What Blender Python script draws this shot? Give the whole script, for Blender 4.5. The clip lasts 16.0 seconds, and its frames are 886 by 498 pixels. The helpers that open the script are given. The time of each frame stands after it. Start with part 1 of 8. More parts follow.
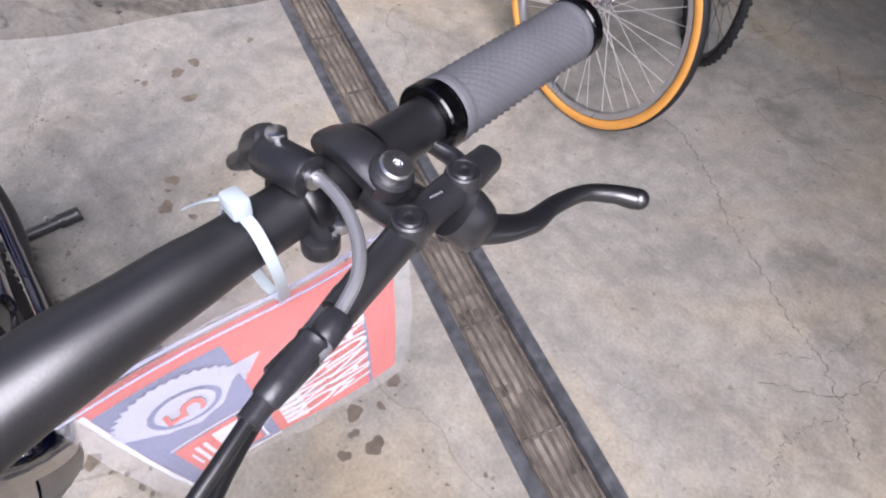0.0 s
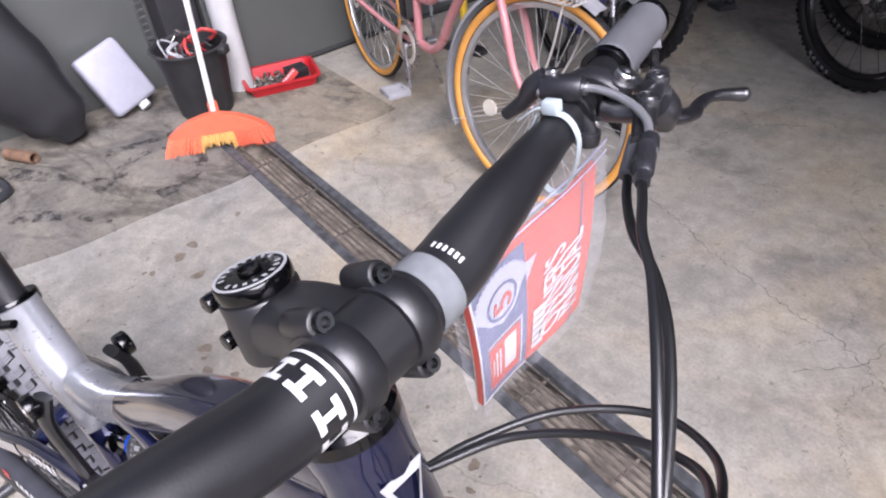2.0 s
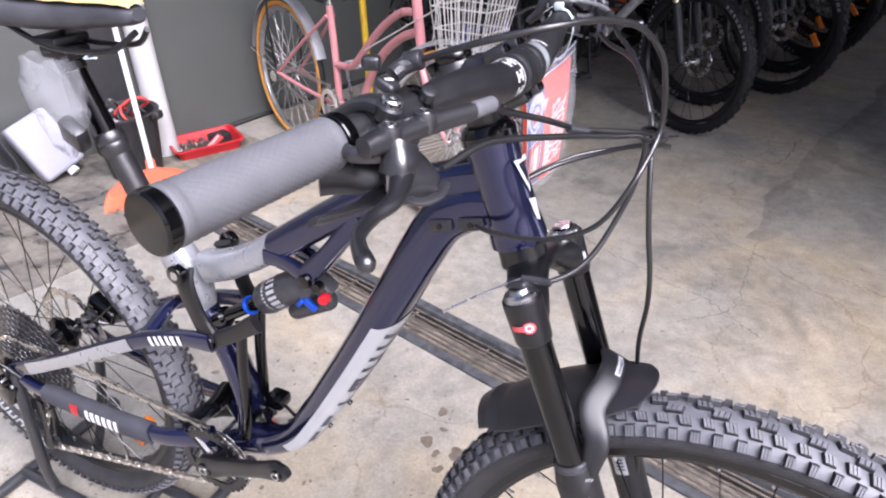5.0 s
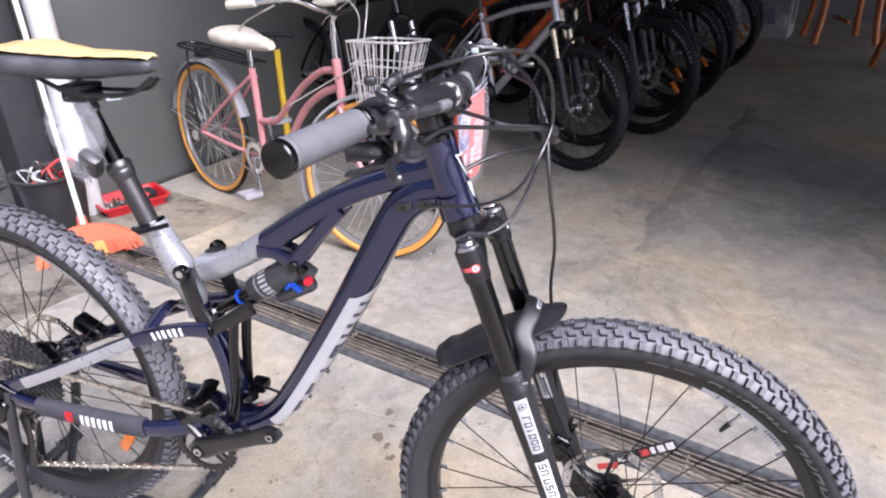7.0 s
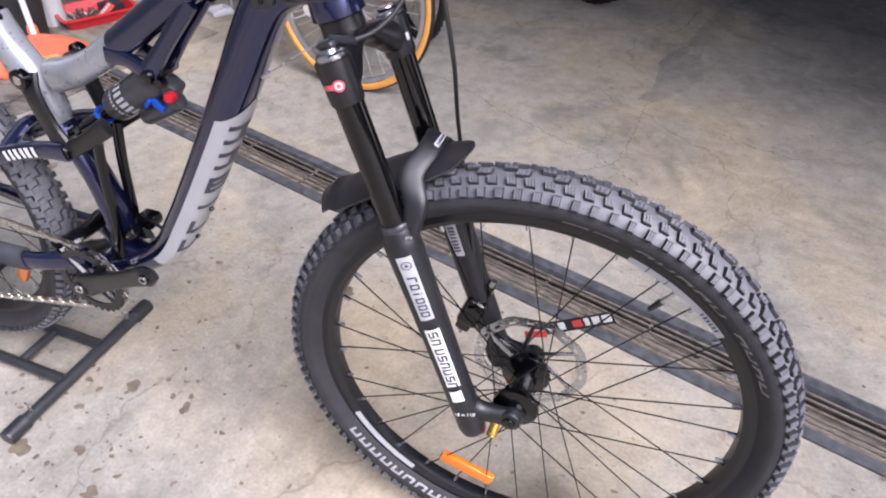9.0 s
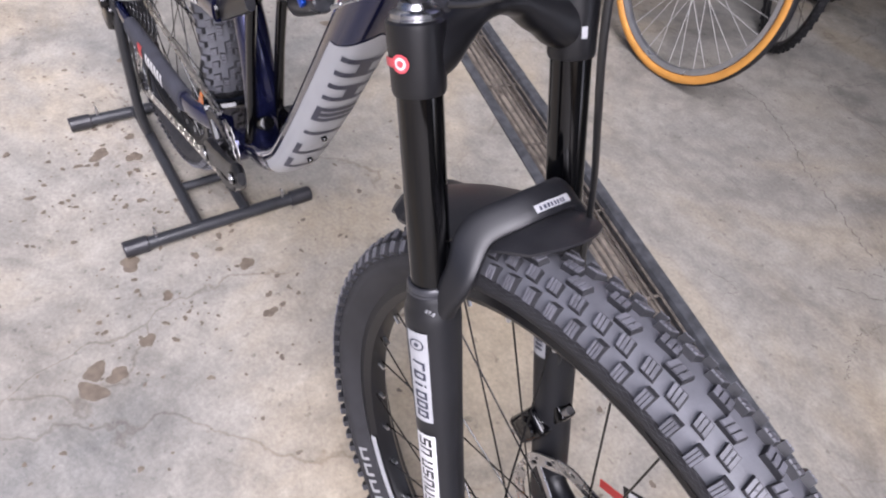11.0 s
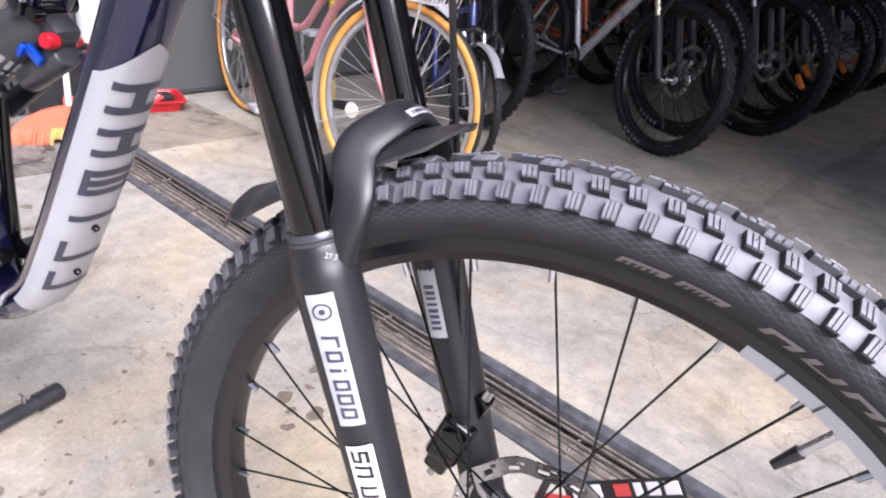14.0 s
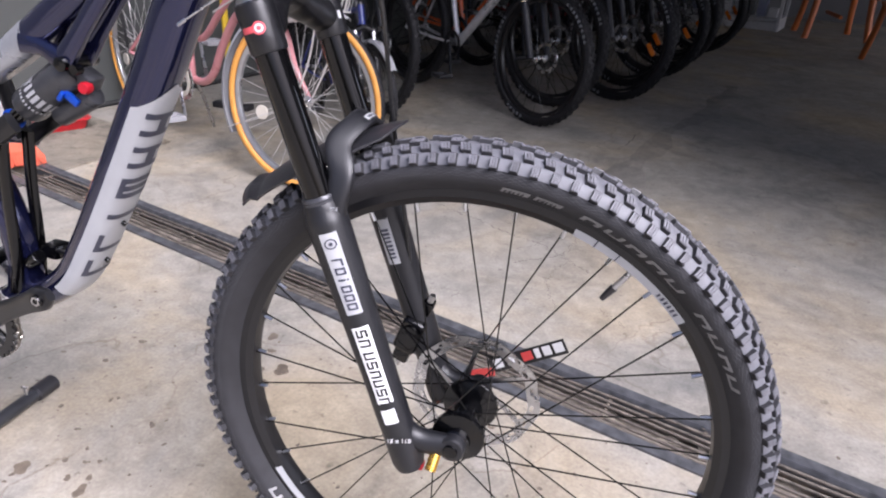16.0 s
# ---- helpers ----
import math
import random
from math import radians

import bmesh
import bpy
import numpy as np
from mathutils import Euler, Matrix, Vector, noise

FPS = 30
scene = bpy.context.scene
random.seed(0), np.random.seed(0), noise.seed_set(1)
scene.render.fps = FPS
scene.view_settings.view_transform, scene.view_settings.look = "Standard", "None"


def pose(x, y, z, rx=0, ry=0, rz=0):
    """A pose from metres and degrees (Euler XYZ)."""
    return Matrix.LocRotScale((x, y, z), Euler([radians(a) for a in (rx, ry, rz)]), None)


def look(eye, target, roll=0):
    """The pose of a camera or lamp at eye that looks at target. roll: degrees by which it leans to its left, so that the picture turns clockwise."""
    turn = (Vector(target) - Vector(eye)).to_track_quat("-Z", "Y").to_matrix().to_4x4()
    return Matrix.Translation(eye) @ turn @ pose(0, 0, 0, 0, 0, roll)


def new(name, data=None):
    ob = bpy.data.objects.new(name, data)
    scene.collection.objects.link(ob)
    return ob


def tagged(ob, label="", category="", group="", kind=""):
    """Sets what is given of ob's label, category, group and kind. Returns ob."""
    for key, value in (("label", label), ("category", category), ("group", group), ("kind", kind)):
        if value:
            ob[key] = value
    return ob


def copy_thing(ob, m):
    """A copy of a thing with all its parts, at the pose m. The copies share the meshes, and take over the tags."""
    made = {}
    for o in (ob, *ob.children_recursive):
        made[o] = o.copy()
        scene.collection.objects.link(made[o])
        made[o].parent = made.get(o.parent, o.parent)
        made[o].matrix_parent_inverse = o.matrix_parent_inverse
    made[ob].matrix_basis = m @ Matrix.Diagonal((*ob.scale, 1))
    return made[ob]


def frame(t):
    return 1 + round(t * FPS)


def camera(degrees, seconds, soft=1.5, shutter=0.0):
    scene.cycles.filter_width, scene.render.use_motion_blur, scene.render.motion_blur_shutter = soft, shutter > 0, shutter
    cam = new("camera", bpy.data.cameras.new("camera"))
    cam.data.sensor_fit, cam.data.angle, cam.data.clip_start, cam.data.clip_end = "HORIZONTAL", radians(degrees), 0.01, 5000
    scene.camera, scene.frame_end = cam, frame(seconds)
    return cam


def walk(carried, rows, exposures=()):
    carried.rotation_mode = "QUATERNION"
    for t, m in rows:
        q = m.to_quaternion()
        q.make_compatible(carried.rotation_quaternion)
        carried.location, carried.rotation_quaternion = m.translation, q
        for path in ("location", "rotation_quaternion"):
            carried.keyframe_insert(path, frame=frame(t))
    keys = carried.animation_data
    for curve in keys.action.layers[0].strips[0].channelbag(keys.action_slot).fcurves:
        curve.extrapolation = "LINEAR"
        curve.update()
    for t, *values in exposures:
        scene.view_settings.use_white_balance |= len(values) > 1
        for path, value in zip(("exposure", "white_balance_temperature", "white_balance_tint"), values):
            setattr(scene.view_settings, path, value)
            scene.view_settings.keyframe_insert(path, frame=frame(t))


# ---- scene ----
cam = camera(67.1, 16.0, 2.1)
PATH = [
    (0, (0.598, 0.131, 1.184), (-0.293, 0.969, -0.398), 6.0),
    (0.5, (0.603, 0.106, 1.196), (-0.32, 0.978, -0.349), 3.2),
    (1, (0.603, 0.046, 1.194), (-0.362, 1.028, -0.256), 1.1),
    (1.5, (0.602, -0.034, 1.192), (-0.388, 1.063, -0.155), -2.1),
    (2, (0.607, -0.107, 1.185), (-0.404, 1.063, -0.083), -5.3),
    (2.5, (0.621, -0.165, 1.166), (-0.389, 1.068, -0.043), -5.7),
    (3, (0.639, -0.241, 1.158), (-0.362, 1.049, 0.003), -4.4),
    (3.5, (0.655, -0.303, 1.164), (-0.317, 1.032, 0.036), -3.7),
    (4, (0.65, -0.377, 1.159), (-0.269, 1.014, 0.055), -3.5),
    (4.2, (0.65, -0.41, 1.159), (-0.243, 1.005, 0.063), -3.3),
    (6.3, (0.72, -0.714, 1.201), (0.086, 0.932, 0.259), -0.1),
    (6.5, (0.721, -0.736, 1.203), (0.103, 0.925, 0.277), -0.3),
    (7, (0.716, -0.811, 1.199), (0.157, 0.885, 0.299), -1.2),
    (7.5, (0.735, -0.817, 1.16), (0.237, 0.902, 0.266), -2.0),
    (8, (0.758, -0.783, 1.134), (0.289, 0.924, 0.202), -2.1),
    (8.5, (0.804, -0.696, 1.113), (0.315, 0.911, 0.026), -1.4),
    (9, (0.829, -0.606, 1.086), (0.279, 0.828, -0.195), 0.7),
    (9.2, (0.828, -0.573, 1.082), (0.247, 0.781, -0.27), 1.6),
    (11.3, (0.82, -0.261, 1.0), (-0.279, 0.6, -0.431), 9.8),
    (11.5, (0.802, -0.251, 0.995), (-0.32, 0.614, -0.417), 9.5),
    (12, (0.756, -0.223, 0.995), (-0.423, 0.672, -0.35), 6.8),
    (12.5, (0.76, -0.239, 0.964), (-0.483, 0.802, -0.207), 5.6),
    (13, (0.771, -0.284, 0.907), (-0.41, 0.957, -0.125), 6.6),
    (13.5, (0.774, -0.33, 0.854), (-0.213, 1.14, -0.075), 6.9),
    (14, (0.806, -0.377, 0.813), (0.01, 1.234, -0.065), 5.7),
    (14.5, (0.844, -0.432, 0.781), (0.16, 1.235, -0.089), 3.7),
    (15, (0.857, -0.479, 0.78), (0.236, 1.214, -0.085), 2.5),
    (15.5, (0.877, -0.563, 0.815), (0.315, 1.136, -0.079), 2.7),
    (16, (0.873, -0.634, 0.893), (0.347, 1.074, -0.004), 2.8),
]
walk(cam, [(t, look(eye, target, roll)) for t, eye, target, roll in PATH],
     exposures=[(t, s, 5890, 22) for t, s in ((0.0, 1.57), (2.0, 1.64), (3.0, 1.95), (4.0, 1.95), (7.0, 1.98), (8.0, 1.94), (9.0, 1.58), (11.5, 1.34), (12.0, 1.33), (13.0, 1.70), (14.0, 2.12), (15.0, 1.91), (16.0, 1.70))])

# ---- world and light: a bright overcast day in front of an open shop ----
YAW = -14.6                       # the shop's own axes, turned from the bicycle's
ROOM = pose(0, 0, 0, 0, 0, YAW)
world = bpy.data.worlds.new("world")
world.use_nodes = True
scene.world = world
wn = world.node_tree.nodes
sky = wn.new("ShaderNodeTexSky")
sky.sky_type, sky.sun_disc = "NISHITA", False
sky.sun_elevation, sky.sun_rotation = radians(48), radians(115)
sky.air_density, sky.dust_density = 0.8, 6.0
world.node_tree.links.new(sky.outputs[0], wn["Background"].inputs[0])
wn["Background"].inputs[1].default_value = 0.055
sun = new("sun", bpy.data.lights.new("sun", "SUN"))
sun.data.energy, sun.data.angle, sun.data.color = 3.3, radians(50), (1.0, 0.985, 0.95)
sun.matrix_world = look((5.7, -2.7, 7.0), (0, 0, 0))
# fill lamp added in an unseen side opening to brighten the far floor
fill_light = new("shop_fill", bpy.data.lights.new("shop_fill", "AREA"))
fill_light.data.shape, fill_light.data.size, fill_light.data.size_y = "RECTANGLE", 2.7, 4.2
fill_light.data.energy, fill_light.data.color = 24.0, (0.95, 0.98, 1.0)
fill_light.matrix_world = ROOM @ pose(6.7, 5.9, 1.45, 0, 90, 0)


# ---- small tools ----
def V(*a):
    return Vector(a)


def R(u, v, z=0.0):
    """A place in the shop's axes: u along the drain, v into the shop."""
    return ROOM @ Vector((u, v, z))


def finish(bm, name, angle=0.6):
    bmesh.ops.recalc_face_normals(bm, faces=bm.faces)
    for f in bm.faces:
        f.smooth = True
    for e in bm.edges:
        if len(e.link_faces) == 2 and e.calc_face_angle(0) > angle:
            e.smooth = False
    me = bpy.data.meshes.new(name)
    bm.to_mesh(me)
    bm.free()
    return me


def part(name, bm, material, parent=None, label="", angle=0.6):
    me = finish(bm, name, angle) if isinstance(bm, bmesh.types.BMesh) else bm
    if material and not me.materials:
        me.materials.append(material)
    ob = new(name, me)
    if parent:
        ob.parent = parent
    if label:
        tagged(ob, label)
    return ob


def thing(name, label, category, m=None, group="", kind=""):
    ob = new(name)
    ob.empty_display_size = 0.05
    if m is not None:
        ob.matrix_world = m
    return tagged(ob, label, category, group, kind)


def structure(name, bm, material, label, category, angle=0.6):
    return tagged(part(name, bm, material, None, "", angle), label, category, "", "structure")


def along(p0, p1):
    """A pose at p0 whose z runs to p1."""
    p0, p1 = Vector(p0), Vector(p1)
    return Matrix.Translation(p0) @ (p1 - p0).to_track_quat("Z", "Y").to_matrix().to_4x4()


def lathe(bm, prof, m=None, n=24, cap=True, a0=0.0, a1=2 * math.pi):
    """Turn a profile of (radius, height) about z."""
    m = m or Matrix()
    full = abs(a1 - a0 - 2 * math.pi) < 1e-6
    k = n if full else n + 1
    rows = []
    for r, h in prof:
        if r < 1e-6:
            rows.append([bm.verts.new(m @ V(0, 0, h))])
        else:
            rows.append([bm.verts.new(m @ V(r * math.cos(a0 + (a1 - a0) * i / n), r * math.sin(a0 + (a1 - a0) * i / n), h)) for i in range(k)])
    for a, b in zip(rows, rows[1:]):
        for i in range(n):
            j = (i + 1) % k if full else i + 1
            q = [a[i % len(a)], a[j % len(a)], b[j % len(b)], b[i % len(b)]]
            q = list(dict.fromkeys(q))
            if len(q) > 2:
                bm.faces.new(q)
    if cap and full:
        for row in (rows[0], rows[-1]):
            if len(row) > 2:
                bm.faces.new(row)
    return bm


def cyl(bm, p0, p1, r, n=16, r2=None, bev=0.0):
    p0, p1 = Vector(p0), Vector(p1)
    h, r2 = (p1 - p0).length, r if r2 is None else r2
    prof = [(r, 0), (r2, h)]
    if bev:
        prof = [(r - bev, 0), (r - bev * 0.3, bev * 0.3), (r, bev), (r2, h - bev), (r2 - bev * 0.3, h - bev * 0.3), (r2 - bev, h)]
    return lathe(bm, prof, along(p0, p1), n)


def box(bm, m, size, bev=0.0, seg=2, taper=1.0):
    """A box of a size about the pose m, its edges rounded."""
    x, y, z = (s / 2 for s in size)
    vs = [bm.verts.new(m @ V(a * x * (taper if c > 0 else 1), b * y * (taper if c > 0 else 1), c * z)) for c in (-1, 1) for a, b in ((-1, -1), (1, -1), (1, 1), (-1, 1))]
    fs = [bm.faces.new([vs[i] for i in q]) for q in ((3, 2, 1, 0), (4, 5, 6, 7), (0, 1, 5, 4), (1, 2, 6, 5), (2, 3, 7, 6), (3, 0, 4, 7))]
    if bev:
        bmesh.ops.bevel(bm, geom=list({e for f in fs for e in f.edges}), offset=bev, segments=seg, profile=0.5, affect="EDGES", clamp_overlap=True)
    return bm


class Spine:
    """A smooth line through points with a half width (across ref) and a half depth at each."""

    def __init__(self, pts, radii, ref=(0, 1, 0), power=2.0):
        self.p = [Vector(p) for p in pts]
        self.r = [(r, r) if not isinstance(r, tuple) else r for r in (radii if isinstance(radii, list) else [radii] * len(pts))]
        self.ref, self.power = Vector(ref), power
        d = [0.0]
        for a, b in zip(self.p, self.p[1:]):
            d.append(d[-1] + max((b - a).length, 1e-5))
        self.k = [x / d[-1] for x in d]
        self.length = d[-1]

    def _seg(self, t):
        t = min(max(t, 0.0), 1.0)
        for i in range(len(self.k) - 2, -1, -1):
            if t >= self.k[i]:
                return i, (t - self.k[i]) / (self.k[i + 1] - self.k[i])
        return 0, 0.0

    def at(self, t):
        i, f = self._seg(t)
        p, k, n = self.p, self.k, len(self.p)
        h = k[i + 1] - k[i]
        m0 = (p[i + 1] - p[i - 1]) / (k[i + 1] - k[i - 1]) if i > 0 else (p[i + 1] - p[i]) / h
        m1 = (p[i + 2] - p[i]) / (k[i + 2] - k[i]) if i + 2 < n else (p[i + 1] - p[i]) / h
        f2, f3 = f * f, f * f * f
        return p[i] * (2 * f3 - 3 * f2 + 1) + m0 * (h * (f3 - 2 * f2 + f)) + p[i + 1] * (3 * f2 - 2 * f3) + m1 * (h * (f3 - f2))

    def axes(self, t):
        c = self.at(t)
        d = (self.at(min(t + 0.01, 1)) - self.at(max(t - 0.01, 0))).normalized()
        w = self.ref - d * self.ref.dot(d)
        w = w.normalized() if w.length > 1e-4 else d.orthogonal().normalized()
        return c, d, w, d.cross(w)

    def size(self, t):
        i, f = self._seg(t)
        f = f * f * (3 - 2 * f)
        return [a + (b - a) * f for a, b in zip(self.r[i], self.r[i + 1])]

    def surf(self, t, ang, off=0.0):
        """A place on the skin; ang 0 lies towards ref, 90 degrees across it."""
        c, d, w, n = self.axes(t)
        a, b = self.size(t)
        cs, sn = math.cos(ang), math.sin(ang)
        e = 2 / self.power
        x, y = math.copysign(abs(cs) ** e, cs) * (a + off), math.copysign(abs(sn) ** e, sn) * (b + off)
        return c + w * x + n * y

    def skin(self, bm, n=14, rows=None, t0=0.0, t1=1.0, cap=True, a0=0.0, a1=2 * math.pi, off=0.0, slant=None):
        rows = rows or max(2, (len(self.p) - 1) * 5)
        full = abs(a1 - a0 - 2 * math.pi) < 1e-6
        k = n if full else n + 1
        rings = []
        for i in range(rows + 1):
            ring = []
            for j in range(k):
                a = a0 + (a1 - a0) * j / n
                t = t0 + (t1 - t0) * i / rows + (slant(a, i / rows) if slant else 0)
                ring.append(bm.verts.new(self.surf(t, a, off)))
            rings.append(ring)
        for p, q in zip(rings, rings[1:]):
            for j in range(n):
                l = (j + 1) % k
                bm.faces.new((p[j], p[l], q[l], q[j]))
        if cap and full:
            bm.faces.new(rings[0]), bm.faces.new(rings[-1])
        return bm


def hose(pts, r, n=13, rows=None, ref=(0.3, 1, 0.2)):
    return Spine(pts, r, ref).skin(bmesh.new(), n, rows or (len(pts) - 1) * 6)


def tube(pts, radii, n=14, rows=None, ref=(0, 1, 0), power=2.0):
    return Spine(pts, radii, ref, power).skin(bmesh.new(), n, rows)


def patch(bm, fn, u0, u1, v0, v1, nu=4, nv=2):
    """A sheet over fn(u, v)."""
    g = [[bm.verts.new(fn(u0 + (u1 - u0) * i / nu, v0 + (v1 - v0) * j / nv)) for j in range(nv + 1)] for i in range(nu + 1)]
    for i in range(nu):
        for j in range(nv):
            bm.faces.new((g[i][j], g[i + 1][j], g[i + 1][j + 1], g[i][j + 1]))
    return bm


def bars(bm, fn, u0, u1, v0, v1, count, fill=0.72, nu=1, nv=2, seed=1):
    """Plain bars that stand in for a row of unreadable marks, laid over fn."""
    rnd = random.Random(seed)
    step = (u1 - u0) / count
    for i in range(count):
        a = u0 + step * i
        w = step * fill * rnd.uniform(0.8, 1.1)
        patch(bm, fn, a, a + w, v0, v1, nu, nv)
    return bm


def words(text, size, m, material, parent, name="lettering", label="", depth=0.0004, stretch=1.0):
    cu = bpy.data.curves.new("words", "FONT")
    cu.body, cu.size, cu.extrude, cu.align_x, cu.align_y = text, size, depth, "CENTER", "CENTER"
    ob = bpy.data.objects.new("words", cu)
    me = bpy.data.meshes.new_from_object(ob)
    bpy.data.objects.remove(ob)
    me.transform(m @ Matrix.Diagonal((stretch, 1, 1, 1)))
    return part(name, me, material, parent, label)


# ---- materials ----
def mat(name, color, rough=0.5, metal=0.0, coat=0.0, vary=0.12, scale=30.0, bump=0.0, bscale=200.0, rvary=0.1, spec=0.5, sheen=0.0):
    m = bpy.data.materials.new(name)
    m.use_nodes = True
    nt = m.node_tree
    b = nt.nodes["Principled BSDF"]
    b.inputs["Roughness"].default_value, b.inputs["Metallic"].default_value = rough, metal
    b.inputs["Coat Weight"].default_value, b.inputs["Coat Roughness"].default_value = coat, 0.06
    b.inputs["Specular IOR Level"].default_value = spec
    tc = nt.nodes.new("ShaderNodeTexCoord")
    no = nt.nodes.new("ShaderNodeTexNoise")
    no.inputs["Scale"].default_value, no.inputs["Detail"].default_value = scale, 6
    nt.links.new(tc.outputs["Object"], no.inputs["Vector"])
    ra = nt.nodes.new("ShaderNodeValToRGB")
    c = Vector(color)
    ra.color_ramp.elements[0].position, ra.color_ramp.elements[1].position = 0.3, 0.7
    ra.color_ramp.elements[0].color = (*(c * (1 - vary)), 1)
    ra.color_ramp.elements[1].color = (*(c * (1 + vary)), 1)
    nt.links.new(no.outputs["Fac"], ra.inputs[0])
    nt.links.new(ra.outputs[0], b.inputs["Base Color"])
    n2 = nt.nodes.new("ShaderNodeTexNoise")
    n2.inputs["Scale"].default_value, n2.inputs["Detail"].default_value = scale * 0.4, 4
    nt.links.new(tc.outputs["Object"], n2.inputs["Vector"])
    mr = nt.nodes.new("ShaderNodeMapRange")
    mr.inputs["To Min"].default_value, mr.inputs["To Max"].default_value = max(0.02, rough - rvary), min(1, rough + rvary)
    nt.links.new(n2.outputs["Fac"], mr.inputs["Value"])
    nt.links.new(mr.outputs[0], b.inputs["Roughness"])
    if bump:
        n3 = nt.nodes.new("ShaderNodeTexNoise")
        n3.inputs["Scale"].default_value, n3.inputs["Detail"].default_value = bscale, 5
        nt.links.new(tc.outputs["Object"], n3.inputs["Vector"])
        bp = nt.nodes.new("ShaderNodeBump")
        bp.inputs["Strength"].default_value, bp.inputs["Distance"].default_value = bump, 0.002
        nt.links.new(n3.outputs["Fac"], bp.inputs["Height"])
        nt.links.new(bp.outputs[0], b.inputs["Normal"])
    return m


def clear(name, color=(1, 1, 1), rough=0.1, alpha=0.25):
    m = mat(name, color, rough, vary=0.02, bump=0.25, bscale=40)
    m.node_tree.nodes["Principled BSDF"].inputs["Alpha"].default_value = alpha
    return m


M_ALLOY = mat("black_anodised_alloy", (0.0075, 0.0075, 0.009), 0.40, 0.0, vary=0.2, scale=60, bump=0.05, bscale=900, spec=0.75)
M_GLOSSBLK = mat("gloss_black", (0.0012, 0.0012, 0.0015), 0.14, rvary=0.05, spec=0.3, coat=0.25)
M_STANCHION = mat("stanchion_black", (0.0008, 0.0008, 0.001), 0.09, rvary=0.04, spec=0.3, coat=0.3)
M_MATTE = mat("matte_black_paint", (0.004, 0.004, 0.005), 0.34, vary=0.2, bump=0.06, bscale=1200, spec=0.5)
M_LOWER = mat("fork_lower_black", (0.006, 0.0063, 0.008), 0.43, vary=0.2, bump=0.08, bscale=900, spec=0.5)
M_PLASTIC = mat("black_plastic", (0.013, 0.013, 0.0155), 0.38, vary=0.25, bump=0.12, bscale=400, spec=0.55)
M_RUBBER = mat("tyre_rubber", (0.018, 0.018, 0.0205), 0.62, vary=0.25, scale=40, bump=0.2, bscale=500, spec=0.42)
# casing and knob tops are paler rubber: the sky's sheen in the colour
M_BASE = mat("sky_sheen_casing", (0.085, 0.086, 0.098), 0.6, vary=0.15, scale=60, bump=0.15, bscale=500, spec=0.7)
# copy of the tyre rubber, darkened to hold the shop's shade
M_FARTYRE = mat("shaded_tyre_rubber", (0.009, 0.009, 0.01), 0.65, vary=0.25, scale=40, bump=0.2, bscale=500, spec=0.3)
M_HATCH = mat("sidewall_ridge", (0.08, 0.08, 0.088), 0.6, spec=0.4)
M_KNOB = mat("sky_lit_rubber", (0.085, 0.085, 0.097), 0.6, vary=0.3, scale=80, bump=0.2, bscale=500, spec=0.7)
M_GRIP = mat("grip_rubber", (0.075, 0.076, 0.084), 0.7, vary=0.15, bump=0.2, bscale=800)
M_SATIN = mat("satin_black_cast", (0.011, 0.011, 0.013), 0.36, vary=0.2, scale=60, bump=0.05, bscale=700, spec=1.0)
M_LEVER = mat("satin_grey_black_lever", (0.006, 0.006, 0.0075), 0.34, vary=0.15, scale=60, bump=0.05, bscale=700, spec=1.0)
M_HOSE = mat("cable_housing", (0.004, 0.004, 0.0045), 0.38, vary=0.2, spec=0.8)
M_NAVY = mat("navy_metallic_paint", (0.012, 0.0145, 0.056), 0.2, 0.75, vary=0.12, scale=300, rvary=0.05, coat=1.0, spec=0.6)
M_SILVERP = mat("silver_grey_paint", (0.29, 0.30, 0.325), 0.30, 0.5, coat=0.6, vary=0.05, scale=200)
M_GREYDEC = mat("light_grey_decal", (0.3, 0.305, 0.315), 0.35, vary=0.04, spec=0.5)
M_DARKDEC = mat("dark_navy_decal", (0.03, 0.032, 0.05), 0.35, vary=0.1)
M_WHITE = mat("white_print", (0.528, 0.528, 0.528), 0.4, vary=0.03)
M_TYREDEC = mat("grey_tyre_print", (0.198, 0.198, 0.198), 0.55, vary=0.1)
M_CAN = mat("dark_grey_anodised", (0.04, 0.041, 0.046), 0.3, 0.3, vary=0.15, scale=80, spec=0.5)
M_STEEL = mat("steel", (0.55, 0.55, 0.56), 0.28, 1.0, vary=0.1, scale=120)
M_CHROME = mat("chrome", (0.7, 0.7, 0.7), 0.12, 1.0, vary=0.05)
M_CHAIN = mat("chain_steel", (0.55, 0.53, 0.49), 0.3, 1.0, vary=0.25, scale=200)
M_COG = mat("dark_sprocket_steel", (0.10, 0.10, 0.105), 0.35, 0.9, vary=0.3, scale=150)
M_GOLD = mat("gold_anodised", (0.8, 0.45, 0.08), 0.25, 1.0)
M_RED = mat("red_anodised", (0.396, 0.01, 0.02), 0.3, 0.3)
M_REDPRINT = mat("red_print", (0.409, 0.04, 0.036), 0.45, vary=0.06)
M_BLUE = mat("blue_anodised", (0.007, 0.059, 0.396), 0.3, 0.4)
M_PRINTBLUE = mat("navy_print", (0.106, 0.119, 0.218), 0.45)
M_ORANGE = mat("orange_reflector", (0.594, 0.145, 0.007), 0.25, coat=0.5)
M_NYLON = mat("translucent_nylon", (0.33, 0.38, 0.4), 0.35, vary=0.04)
M_PAPER = mat("printed_paper_red", (0.488, 0.066, 0.04), 0.4, vary=0.05)
M_PAPERW = mat("printed_paper_white", (0.515, 0.515, 0.528), 0.4, vary=0.03)
